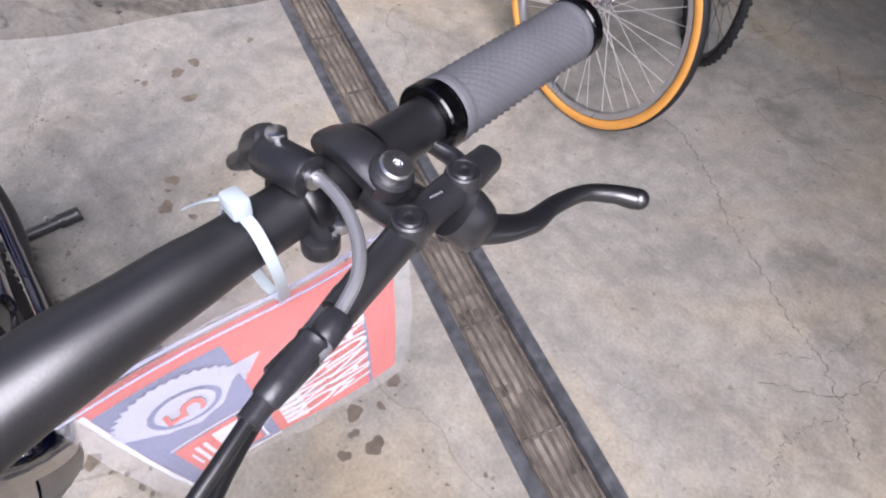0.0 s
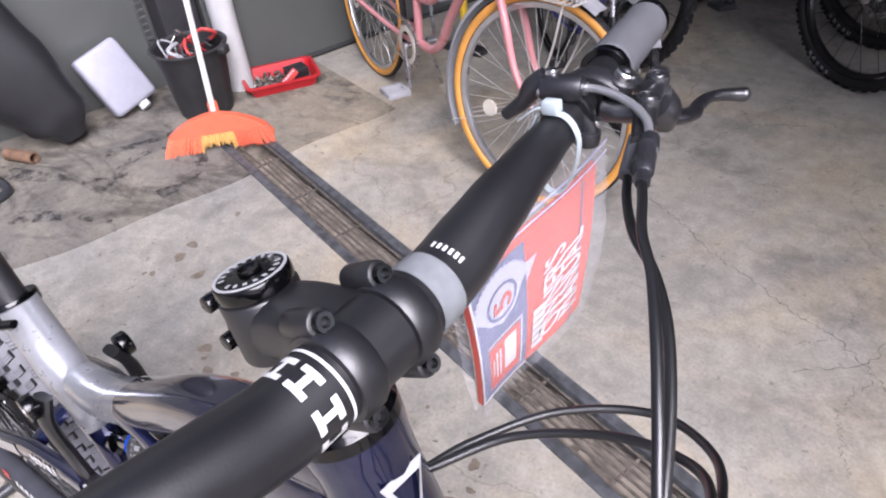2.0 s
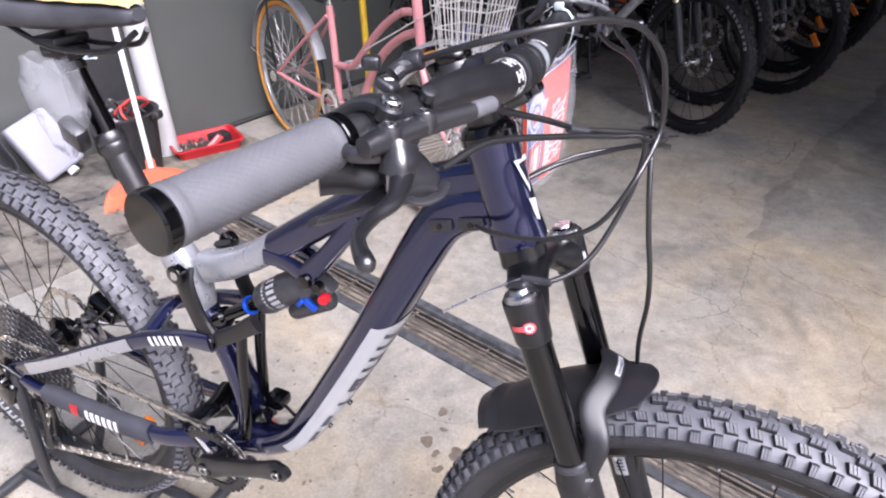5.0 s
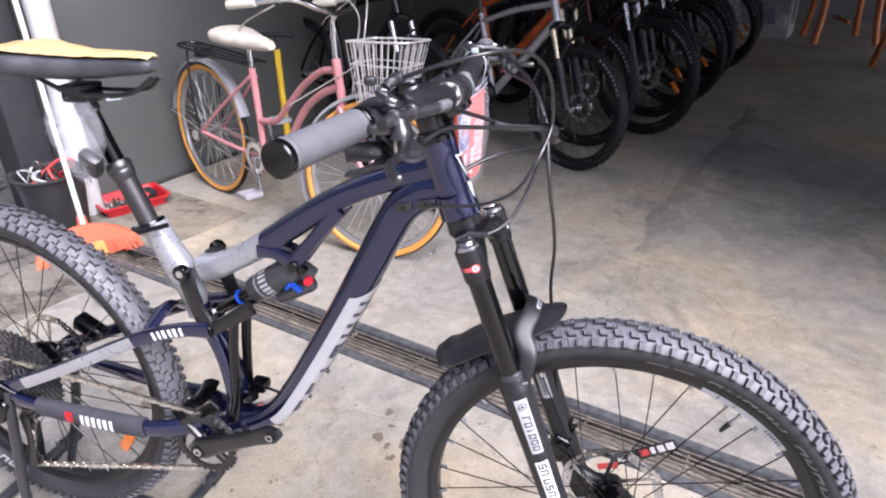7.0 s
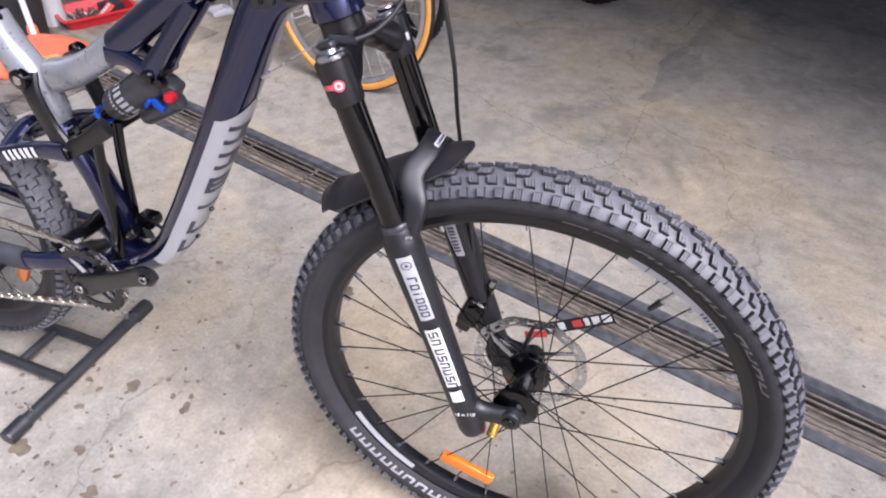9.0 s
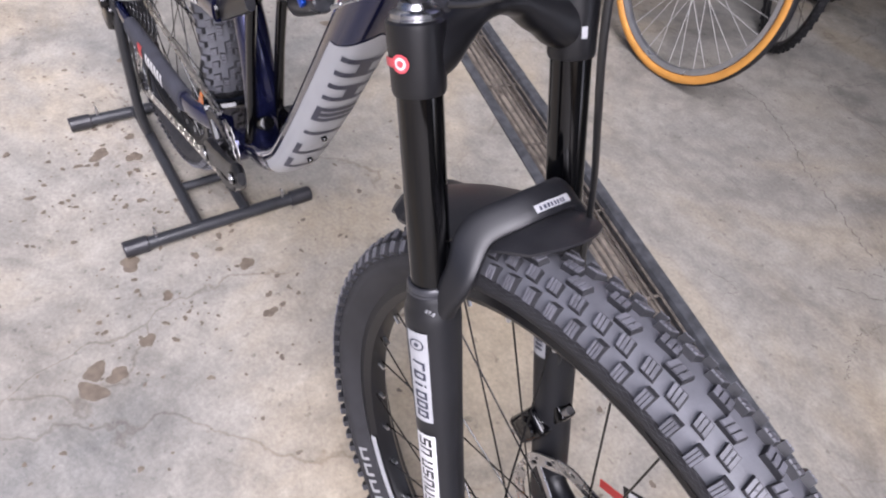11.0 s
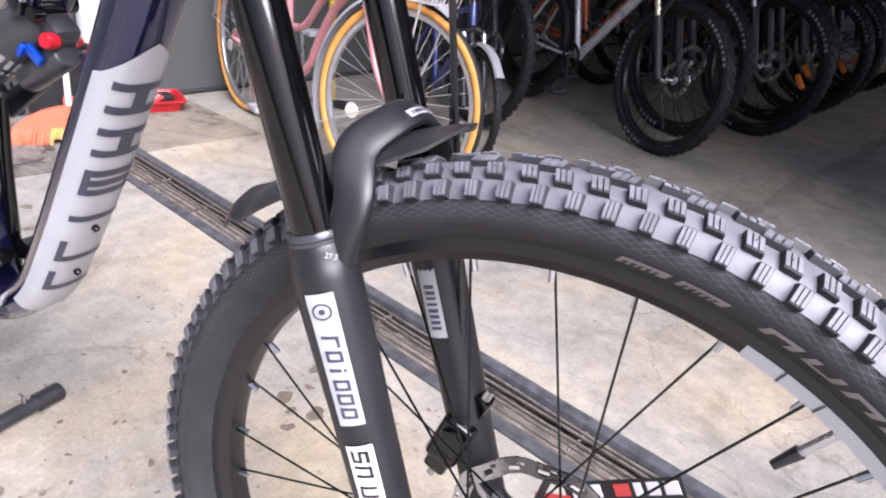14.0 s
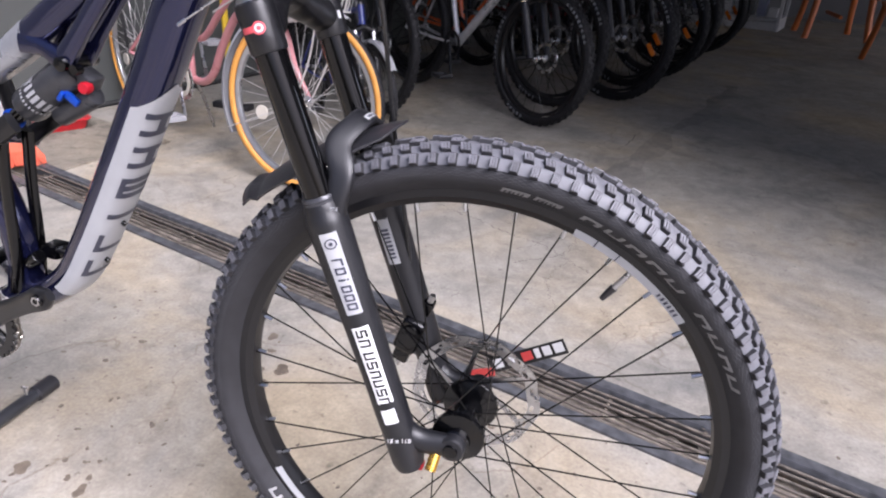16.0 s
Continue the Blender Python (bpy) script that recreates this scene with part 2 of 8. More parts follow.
M_BAG = clear("clear_plastic_bag", (0.6, 0.61, 0.65), 0.12, 0.2)
M_YELLOW = mat("yellow_wrap", (0.40, 0.275, 0.13), 0.35, vary=0.2, scale=25, bump=0.6, bscale=30)


def concrete(name, light, warm, dark, stain=0.5, crack=1.0, rough=0.75, smear=0.0):
    """Trowelled cement: cloudy tones, fine grit, dark specks, stains and hair cracks."""
    m = bpy.data.materials.new(name)
    m.use_nodes = True
    nt = m.node_tree
    N, L = nt.nodes, nt.links
    b = N["Principled BSDF"]
    tc = N.new("ShaderNodeTexCoord")

    def tex(scale, detail=5, dist=0.0, rough_=0.6):
        t = N.new("ShaderNodeTexNoise")
        t.inputs["Scale"].default_value, t.inputs["Detail"].default_value = scale, detail
        t.inputs["Distortion"].default_value, t.inputs["Roughness"].default_value = dist, rough_
        L.new(tc.outputs["Object"], t.inputs["Vector"])
        return t.outputs["Fac"]

    def ramp(src, stops):
        r = N.new("ShaderNodeValToRGB")
        e = r.color_ramp.elements
        while len(e) < len(stops):
            e.new(0.5)
        for x, (p, c) in zip(e, stops):
            x.position, x.color = p, (*c, 1) if isinstance(c, tuple) else (c, c, c, 1)
        L.new(src, r.inputs[0])
        return r.outputs[0]

    def mix(kind, fac, a, c):
        x = N.new("ShaderNodeMix")
        x.data_type, x.blend_type = "RGBA", kind
        for k, s in ((0, fac), (6, a), (7, c)):
            if isinstance(s, float):
                x.inputs[k].default_value = s
            elif isinstance(s, tuple):
                x.inputs[k].default_value = (*s, 1)
            else:
                L.new(s, x.inputs[k])
        return x.outputs[2]

    cloud = ramp(tex(1.1, 6, 0.6), [(0.32, warm), (0.5, light), (0.68, dark)])
    mid = ramp(tex(6, 8, 0.25, 0.7), [(0.3, 0.74), (0.7, 1.14)])
    col = mix("MULTIPLY", 1.0, cloud, mid)
    fine = ramp(tex(24, 6, 0.2, 0.7), [(0.32, 0.84), (0.68, 1.1)])
    col = mix("MULTIPLY", 1.0, col, fine)
    grit = ramp(tex(130, 4), [(0.3, 0.78), (0.7, 1.12)])
    col = mix("MULTIPLY", 0.8, col, grit)
    specks = ramp(tex(38, 3), [(0.64, 1.0), (0.71, 0.3)])
    col = mix("MULTIPLY", 0.5, col, specks)
    worn = ramp(tex(2.3, 8, 1.2, 0.7), [(0.52, 1.0), (0.68, 1 - stain)])
    col = mix("MULTIPLY", 1.0, col, worn)
    if smear:
        mp_ = N.new("ShaderNodeMapping")
        mp_.inputs["Rotation"].default_value, mp_.inputs["Scale"].default_value = (0, 0, radians(-28)), (2.2, 5.5, 1)
        L.new(tc.outputs["Object"], mp_.inputs["Vector"])
        sm = N.new("ShaderNodeTexNoise")
        sm.inputs["Scale"].default_value, sm.inputs["Detail"].default_value, sm.inputs["Roughness"].default_value, sm.inputs["Distortion"].default_value = 1.3, 9, 0.72, 0.8
        L.new(mp_.outputs[0], sm.inputs["Vector"])
        col = mix("MULTIPLY", 1.0, col, ramp(sm.outputs["Fac"], [(0.50, 1.0), (0.62, 1 - smear)]))
    # hair cracks along a warped cell pattern, broken up by noise
    wob = N.new("ShaderNodeTexNoise")
    wob.inputs["Scale"].default_value, wob.inputs["Detail"].default_value = 2.5, 6
    L.new(tc.outputs["Object"], wob.inputs["Vector"])
    add = N.new("ShaderNodeVectorMath")
    add.operation = "MULTIPLY_ADD"
    add.inputs[1].default_value = (0.5, 0.5, 0.5)
    L.new(wob.outputs["Color"], add.inputs[0])
    L.new(tc.outputs["Object"], add.inputs[2])
    vo = N.new("ShaderNodeTexVoronoi")
    vo.feature = "DISTANCE_TO_EDGE"
    vo.inputs["Scale"].default_value = 0.9
    L.new(add.outputs[0], vo.inputs["Vector"])
    line = ramp(vo.outputs["Distance"], [(0.0, 1.0), (0.0032, 0.0)])
    gate = ramp(tex(1.7, 2), [(0.40, 0.0), (0.48, crack)])
    cr = mix("MULTIPLY", 1.0, line, gate)
    col = mix("MULTIPLY", cr, col, (0.66, 0.61, 0.57))
    L.new(col, b.inputs["Base Color"])
    rr = N.new("ShaderNodeMapRange")
    rr.inputs["To Min"].default_value, rr.inputs["To Max"].default_value = rough - 0.2, rough + 0.1
    L.new(tex(4, 5), rr.inputs["Value"])
    L.new(rr.outputs[0], b.inputs["Roughness"])
    bp = N.new("ShaderNodeBump")
    bp.inputs["Strength"].default_value, bp.inputs["Distance"].default_value = 0.35, 0.003
    L.new(mix("ADD", 0.5, tex(90, 4), tex(32, 4)), bp.inputs["Height"])
    L.new(bp.outputs[0], b.inputs["Normal"])
    return m


M_FLOOR = concrete("smooth_cement", (0.268, 0.249, 0.213), (0.35, 0.288, 0.196), (0.181, 0.18, 0.168), 0.36, 0.8)
M_ROUGH = concrete("rough_stained_cement", (0.19, 0.168, 0.132), (0.24, 0.2, 0.142), (0.1, 0.096, 0.092), 0.6, 1.0, 0.85, 0.66)
M_INNER = concrete("crumbling_cement", (0.222, 0.206, 0.175), (0.275, 0.235, 0.176), (0.15, 0.148, 0.138), 0.4, 1.0, 0.85)
M_WALL = mat("grey_green_wall_paint", (0.066, 0.070, 0.067), 0.36, vary=0.06, scale=3, bump=0.08, bscale=60)
M_CEIL = mat("dark_ceiling", (0.16, 0.16, 0.165), 0.8, vary=0.2, scale=2)
M_DIRT = mat("channel_silt", (0.22, 0.19, 0.155), 0.95, vary=0.5, scale=25, bump=1.0, bscale=80)
M_RAIL = mat("weathered_steel_rail", (0.07, 0.073, 0.08), 0.55, 0.3, vary=0.45, scale=40, bump=0.3, bscale=120)
M_BARR = mat("rusty_grate_bar", (0.1, 0.085, 0.07), 0.7, 0.2, vary=0.5, scale=50, bump=0.3, bscale=150)
M_STAIN = mat("oil_stain", (0.112, 0.09, 0.067), 0.6, vary=0.25, scale=60)

# ---- the setting: floor, drain channel, walls, ceiling ----
CH_U0, CH_U1, CH_V0, CH_V1 = -1.56, 4.6, 0.638, 0.795
bm = bmesh.new()
us, vs = [-60, -9, CH_U0, CH_U1, 9, 60], [-60, -6, CH_V0, CH_V1, 14, 60]
gv = [[bm.verts.new(R(u, v, 0)) for v in vs] for u in us]
for i in range(5):
    for j in range(5):
        if (i, j) != (2, 2):
            bm.faces.new((gv[i][j], gv[i + 1][j], gv[i + 1][j + 1], gv[i][j + 1]))
structure("floor", bm, M_FLOOR, "pale trowelled cement shop floor with cracks and stains", "floor")

bm = bmesh.new()
sec = [(CH_V0, 0.0), (CH_V0, -0.11), (CH_V1, -0.11), (CH_V1, 0.0)]
n_seg = 60
rows = []
for i in range(n_seg + 1):
    u = CH_U0 + (CH_U1 - CH_U0) * i / n_seg
    rows.append([bm.verts.new(R(u, v, z)) for v, z in sec])
for a, b in zip(rows, rows[1:]):
    for j in range(3):
        bm.faces.new((a[j], a[j + 1], b[j + 1], b[j]))
bm.faces.new(rows[0]), bm.faces.new(rows[-1])
structure("drain_channel", bm, M_DIRT, "silted concrete drain channel under the grating", "drain")
bm = bmesh.new()
rnd = random.Random(5)
gx = 220
sv = [[bm.verts.new(R(CH_U0 + 0.12 + (CH_U1 - CH_U0 - 0.14) * i / gx, CH_V0 + 0.002 + (CH_V1 - CH_V0 - 0.004) * j / 8, -0.062 + rnd.uniform(-0.012, 0.014))) for j in range(9)] for i in range(gx + 1)]
for i in range(gx):
    for j in range(8):
        bm.faces.new((sv[i][j], sv[i + 1][j], sv[i + 1][j + 1], sv[i][j + 1]))
tagged(part("drain_silt", bm, M_DIRT), "brown silt and dead leaves lying in the drain", "silt", "", "stuff")

bm = bmesh.new()


def slab(v0, v1, n, u_left, u_right=None):
    rows_ = []
    for i in range(n + 1):
        v = v0 + (v1 - v0) * i / n
        ur = u_right if u_right is not None else -1.345 + 0.018 * math.sin(4.3 * v) + 0.012 * math.sin(11.7 * v + 1)
        rows_.append([bm.verts.new(R(u_left, v, 0.005)), bm.verts.new(R(ur, v, 0.005)), bm.verts.new(R(ur, v, -0.002))])
    for a, b in zip(rows_, rows_[1:]):
        for j in range(2):
            bm.faces.new((a[j], a[j + 1], b[j + 1], b[j]))


slab(-4.0, CH_V0 - 0.004, 60, -2.25)
slab(CH_V0 - 0.004, CH_V1 + 0.004, 2, -2.25, CH_U0 - 0.01)
slab(CH_V1 + 0.004, 1.25, 20, -2.25)
structure("floor_edge_slab", bm, M_ROUGH, "rough older cement strip with dark rubber marks beside the wall", "floor")

# a broken, patched seam running into the shop
bm = bmesh.new()
rnd = random.Random(21)
rows_ = []
n_ = 46
for i in range(n_ + 1):
    f = i / n_
    c = V(0.70, 1.62, 0).lerp(V(1.34, 3.95, 0), f) + V(0.03 * math.sin(9 * f + 1) + 0.02 * math.sin(23 * f) + rnd.uniform(-0.008, 0.008), 0, 0)
    w = 0.025 + 0.06 * abs(math.sin(5.3 * f + 0.6)) * abs(math.sin(13 * f)) + rnd.uniform(0, 0.01)
    e0, e1 = c + V(-w, rnd.uniform(-0.01, 0.01), 0), c + V(w, rnd.uniform(-0.01, 0.01), 0)
    rows_.append([bm.verts.new(e0 + V(0, 0, -0.001)), bm.verts.new(e0 + V(0.008, 0, 0.0012)), bm.verts.new(c + V(0, 0, 0.002)), bm.verts.new(e1 + V(-0.008, 0, 0.0012)), bm.verts.new(e1 + V(0, 0, -0.001))])
for a, b in zip(rows_, rows_[1:]):
    for j in range(4):
        bm.faces.new((a[j], a[j + 1], b[j + 1], b[j]))
structure("floor_seam", bm, M_INNER, "crumbling patched seam in the cement floor", "floor")

# stains: drips of oil and dark spots scattered on the cement
bm = bmesh.new()
rnd = random.Random(11)


def blot(x, y, r, stretch=1.0, turn=0.0):
    k = 26
    ph = [rnd.uniform(0, 6.28) for _ in range(3)]
    c, s = math.cos(turn), math.sin(turn)
    ring = []
    for i in range(k):
        a = 6.2832 * i / k
        rr = r * (1 + 0.18 * math.sin(2 * a + ph[0]) + 0.12 * math.sin(3 * a + ph[1]) + 0.08 * math.sin(5 * a + ph[2]))
        px, py = rr * math.cos(a) * stretch, rr * math.sin(a)
        ring.append(bm.verts.new((x + px * c - py * s, y + px * s + py * c, 0.0006 + 0.000004 * len(bm.faces))))
    bm.faces.new(ring)


for x, y, r in ((-0.959, 0.547, 0.016), (-0.975, 0.603, 0.014), (-0.845, 0.528, 0.016), (-0.600, 0.367, 0.015), (-0.530, 0.319, 0.016), (-0.964, 0.458, 0.009), (-0.985, 0.446, 0.006), (-0.47, 0.356, 0.008), (-0.575, 0.345, 0.006), (-0.982, 0.778, 0.009), (0.129, 0.48, 0.012), (0.136, 0.383, 0.014), (0.212, 0.377, 0.016), (0.194, 0.323, 0.010), (0.17, 0.36, 0.008), (0.155, 0.43, 0.007),
                (-0.499, -0.192, 0.026), (-0.463, -0.128, 0.024), (-0.537, -0.117, 0.016), (0.057, -0.337, 0.028), (0.080, -0.307, 0.024), (0.093, -0.350, 0.028), (-0.060, -0.029, 0.022), (0.034, -0.245, 0.018), (-0.155, -0.222, 0.030), (0.072, -0.036, 0.016), (-0.153, 0.268, 0.010), (-0.048, -0.185, 0.016), (-0.123, -0.109, 0.012)):
    blot(x, y, r * (1.05 if y > 0.3 else 0.62), rnd.uniform(1.0, 1.4), rnd.uniform(0, 3))
for _ in range(420):
    blot(rnd.uniform(-1.2, 1.4), rnd.uniform(-0.6, 0.55), rnd.choice((0.0015, 0.002, 0.003, 0.004)) * rnd.uniform(0.7, 1.3), rnd.uniform(1, 1.5), rnd.uniform(0, 3))
for _ in range(240):
    blot(rnd.gauss(-0.28, 0.26), rnd.gauss(-0.16, 0.17), rnd.choice((0.0015, 0.002, 0.003, 0.0045)) * rnd.uniform(0.7, 1.4), rnd.uniform(1, 1.7), rnd.uniform(0, 3))
for _ in range(60):
    blot(rnd.uniform(-1.0, 2.2), rnd.uniform(0.95, 3.2), rnd.uniform(0.0015, 0.004), rnd.uniform(1, 1.6), rnd.uniform(0, 3))
tagged(part("floor_stain", bm, M_STAIN), "small brown oil drips dried on the cement floor", "stain", "", "stuff")


# hair cracks that wander over the cement, each a thin sunken line of dark grit
M_CRACK = mat("crack_grit", (0.085, 0.075, 0.062), 0.9, vary=0.3, scale=60)


def crack(pts, w, seed):
    rnd_ = random.Random(seed)
    line_ = Spine([(x, y, 0.0005) for x, y in pts], [w] * len(pts), (0, 0, 1))
    n_ = 16 * len(pts)
    bm_, prev_ = bmesh.new(), None
    for i_ in range(n_ + 1):
        c_, d_, _, _ = line_.axes(i_ / n_)
        sd_ = V(-d_.y, d_.x, 0).normalized()
        c_ = V(c_.x, c_.y, 0.0005) + sd_ * rnd_.gauss(0, 0.0045)
        hw_ = w * rnd_.uniform(0.25, 1.0)
        row_ = (bm_.verts.new(c_ - sd_ * hw_), bm_.verts.new(c_ + sd_ * hw_))
        if prev_:
            bm_.faces.new((prev_[0], prev_[1], row_[1], row_[0]))
        prev_ = row_
    tagged(part("floor_crack", bm_, M_CRACK), "thin dark crack wandering across the cement floor", "crack", "cracks in the cement")


for n_c, (pts, w) in enumerate((([(-0.30, 1.545), (-0.204, 1.536), (-0.108, 1.525), (0.0, 1.518), (0.16, 1.441), (0.28, 1.359), (0.404, 1.305), (0.524, 1.244), (0.607, 1.22), (0.697, 1.155), (0.78, 1.082)], 0.0017),
                                ([(0.723, 0.86), (0.682, 0.964), (0.679, 1.044), (0.709, 1.133)], 0.0011), ([(0.085, 2.161), (0.156, 2.081), (0.214, 2.115), (0.30, 2.15)], 0.0020), ([(0.03, 1.80), (0.09, 1.98), (0.156, 2.081)], 0.0013),
                                ([(0.546, 1.144), (0.585, 1.183), (0.607, 1.22), (0.634, 1.294), (0.634, 1.402)], 0.0011), ([(-1.278, 0.253), (-1.183, 0.241), (-1.067, 0.227), (-0.964, 0.176), (-0.872, 0.111)], 0.0013),
                                ([(0.39, 0.83), (0.448, 0.85), (0.469, 0.835), (0.444, 0.81)], 0.0009), ([(0.826, 0.90), (0.876, 0.86), (0.90, 0.83)], 0.0010), ([(0.566, 1.066), (0.693, 1.187), (0.731, 1.592), (0.786, 1.754), (0.829, 2.088)], 0.0015),
                                ([(0.543, 2.344), (0.739, 2.295), (0.824, 2.612)], 0.0022), ([(0.95, 1.50), (1.08, 1.44), (1.25, 1.40)], 0.0014))):
    crack(pts, w, 40 + n_c)


# dark rubber scuffs on the rough strip, worn through in places
M_SCUFF = mat("rubber_scuff", (0.03, 0.03, 0.032), 0.7, vary=0.3, scale=40)
nt = M_SCUFF.node_tree
tc = nt.nodes.new("ShaderNodeTexCoord")
no = nt.nodes.new("ShaderNodeTexNoise")
no.inputs["Scale"].default_value, no.inputs["Detail"].default_value, no.inputs["Roughness"].default_value = 22, 8, 0.75
nt.links.new(tc.outputs["Object"], no.inputs["Vector"])
ra = nt.nodes.new("ShaderNodeValToRGB")
ra.color_ramp.elements[0].position, ra.color_ramp.elements[1].position = 0.46, 0.66
nt.links.new(no.outputs["Fac"], ra.inputs[0])
nt.links.new(ra.outputs[0], nt.nodes["Principled BSDF"].inputs["Alpha"])
for pts, w in (([(-1.5, 0.67), (-1.57, 0.78), (-1.54, 0.89), (-1.44, 0.94), (-1.34, 0.91), (-1.27, 0.82), (-1.29, 0.70)], 0.035), ([(-1.95, 0.45), (-1.76, 0.54), (-1.63, 0.60), (-1.48, 0.64)], 0.05),
               ([(-1.6, 0.36), (-1.44, 0.47), (-1.29, 0.53)], 0.04), ([(-1.9, 0.15), (-1.72, 0.22), (-1.55, 0.24), (-1.4, 0.2)], 0.06), ([(-1.7, 0.75), (-1.62, 0.92), (-1.6, 1.1)], 0.03), ([(-1.85, -0.1), (-1.7, 0.05), (-1.5, 0.02)], 0.05)):
    bm = bmesh.new()
    line = Spine([(x, y, 0.0058) for x, y in pts], [(w * (0.6 + 0.4 * math.sin(k * 2.1 + 1)), 0.0) for k in range(len(pts))], (0, 0, 1))
    n_ = len(pts) * 6
    prev = None
    for i in range(n_ + 1):
        c, d, _, _ = line.axes(i / n_)
        sd = V(-d.y, d.x, 0).normalized() * line.size(i / n_)[0]
        row = (bm.verts.new(c - sd), bm.verts.new(c + sd))
        if prev:
            bm.faces.new((prev[0], prev[1], row[1], row[0]))
        prev = row
    tagged(part("rubber_scuff", bm, M_SCUFF), "black rubber scuff rubbed into the rough cement", "scuff mark", "scuffs on the cement")


def wall(name, u0, v0, u1, v1, z0, z1, thick, material, label):
    """A wall between two places in the shop's axes, its thickness to the outside."""
    a, b = R(u0, v0), R(u1, v1)
    d = (b - a).normalized()
    n = V(d.y, -d.x, 0) * thick
    bm_ = bmesh.new()
    c = [bm_.verts.new(p + V(0, 0, z)) for z in (z0, z1) for p in (a, b, b + n, a + n)]
    for q in ((0, 1, 2, 3), (4, 5, 6, 7), (0, 1, 5, 4), (1, 2, 6, 5), (2, 3, 7, 6), (3, 0, 4, 7)):
        bm_.faces.new([c[i] for i in q])
    return structure(name, bm_, material, label, "wall")


wall("wall_west", -2.03, 8.6, -2.03, 0.85, 0, 3.3, 0.2, M_WALL, "smooth wall in grey-green gloss paint")
wall("wall_west_outer", -2.23, 0.85, -2.23, -4.0, 0, 3.3, 0.15, M_WALL, "smooth outer wall in grey-green gloss paint")
wall("wall_north", -2.23, 8.6, 7.0, 8.6, 0, 3.3, -0.15, M_CEIL, "dark far wall of the shop")
# east wall is unseen; its gap is added to light the far end
wall("wall_east", 6.8, 3.8, 6.8, 1.3, 0, 3.3, -0.15, M_CEIL, "dark side wall of the shop")
wall("wall_east_end", 6.8, 8.6, 6.8, 8.0, 0, 3.3, -0.15, M_CEIL, "dark side wall beyond the added light gap")
wall("light_gap_lintel", 6.8, 8.0, 6.8, 3.8, 2.9, 3.3, -0.15, M_CEIL, "dark wall above the light gap added in the unseen side")
# unseen front wall, lintel and ceiling edge, placed to shade the inner floor
wall("wall_south", 2.36, 1.5, 6.8, 1.5, 0, 3.3, -0.2, M_WALL, "unseen painted front wall beside the opening, added to shade the floor")
wall("lintel", -2.25, 1.02, 6.8, 1.02, 2.45, 3.3, -0.2, M_WALL, "unseen painted lintel above the shop opening, set to shade the floor")
bm = bmesh.new()
box(bm, ROOM @ pose(2.3, 4.85, 3.36), (9.4, 7.9, 0.12))
structure("ceiling", bm, M_CEIL, "unseen dark ceiling over the shop, its front edge set to shade the floor", "ceiling")
bm = bmesh.new()
cyl(bm, R(-2.023, 8.5, 0.012), R(-2.023, 0.96, 0.012), 0.012, 8)
structure("baseboard", bm, mat("dark_joint", (0.02, 0.02, 0.02), 0.9), "dark joint along the foot of the wall", "trim")

# ---- the grating over the drain ----
grate = thing("drain_grate", "rusty steel bar grating with weathered side rails set in the floor", "drain grate")
for v, w in ((CH_V0 + 0.002, 1), (CH_V1 - 0.002, -1)):
    bm = bmesh.new()
    n = 40
    prof = [(-0.004, -0.02), (-0.004, 0.006), (0.022, 0.006), (0.024, 0.002), (0.024, -0.03), (0.018, -0.03)]
    rr_ = []
    rnd = random.Random(int(v * 100))
    for i in range(n + 1):
        u = CH_U0 - 0.01 + (CH_U1 - CH_U0) * i / n
        dz = rnd.uniform(-0.0012, 0.0012)
        rr_.append([bm.verts.new(R(u, v + w * a, z + dz)) for a, z in prof])
    for a, b in zip(rr_, rr_[1:]):
        for j in range(len(prof)):
            k = (j + 1) % len(prof)
            bm.faces.new((a[j], a[k], b[k], b[j]))
    part("side_rail", bm, M_RAIL, grate, "grey weathered angle rail")
for i in range(6):
    v = CH_V0 + 0.034 + 0.0178 * i
    bm = bmesh.new()
    rnd = random.Random(i)
    u0 = CH_U0 + (0.02 if i < 2 else 0.17 if i < 5 else 0.01)
    pts = [R(u0 + (CH_U1 - u0) * k / 24, v + rnd.uniform(-0.002, 0.002), -0.004 + rnd.uniform(-0.003, 0.002)) for k in range(25)]
    part("grate_bar", tube(pts, 0.0035, 6, 48, (0, 0, 1)), M_BARR, grate)
u = CH_U0 + 0.19
k = 0
while u < CH_U1:
    part("cross_rod", tube([R(u, CH_V0 + 0.02, -0.009), R(u + 0.002, 0.717, -0.010), R(u, CH_V1 - 0.02, -0.009)], 0.004, 6, 4, (0, 0, 1)), M_BARR, grate)
    u += 0.262


# ---- wheels ----
def spoke_set(parent, centre, hub_r, hub_y, rim_r, count, r, material, name="spoke", cross=0.75, joined=False, nip=None, phase=0.0):
    """Laced spokes; each an object of its own on four shared meshes, or all in one mesh."""
    kinds = [(1, -1), (-1, 1), (1, 1), (-1, -1)]
    made = {}
    allbm = bmesh.new() if joined else None
    for i in range(count):
        side, lead = kinds[i % 4]
        a = 2 * math.pi * i / count + phase
        def shape(bm_, turn):
            ha = lead * cross + turn
            p0 = V(hub_r * math.cos(ha), side * hub_y, hub_r * math.sin(ha))
            p1 = V(rim_r * math.cos(turn), side * 0.004, rim_r * math.sin(turn))
            cyl(bm_, p0, p1, r, 5)
            if nip:
                d = (p0 - p1).normalized()
                cyl(bm_, p1 - d * 0.002, p1 + d * 0.013, r * 1.9, 6)
        if joined:
            shape(allbm, a)
            continue
        if (side, lead) not in made:
            b_ = bmesh.new()
            shape(b_, 0)
            me = finish(b_, name)
            me.materials.append(material)
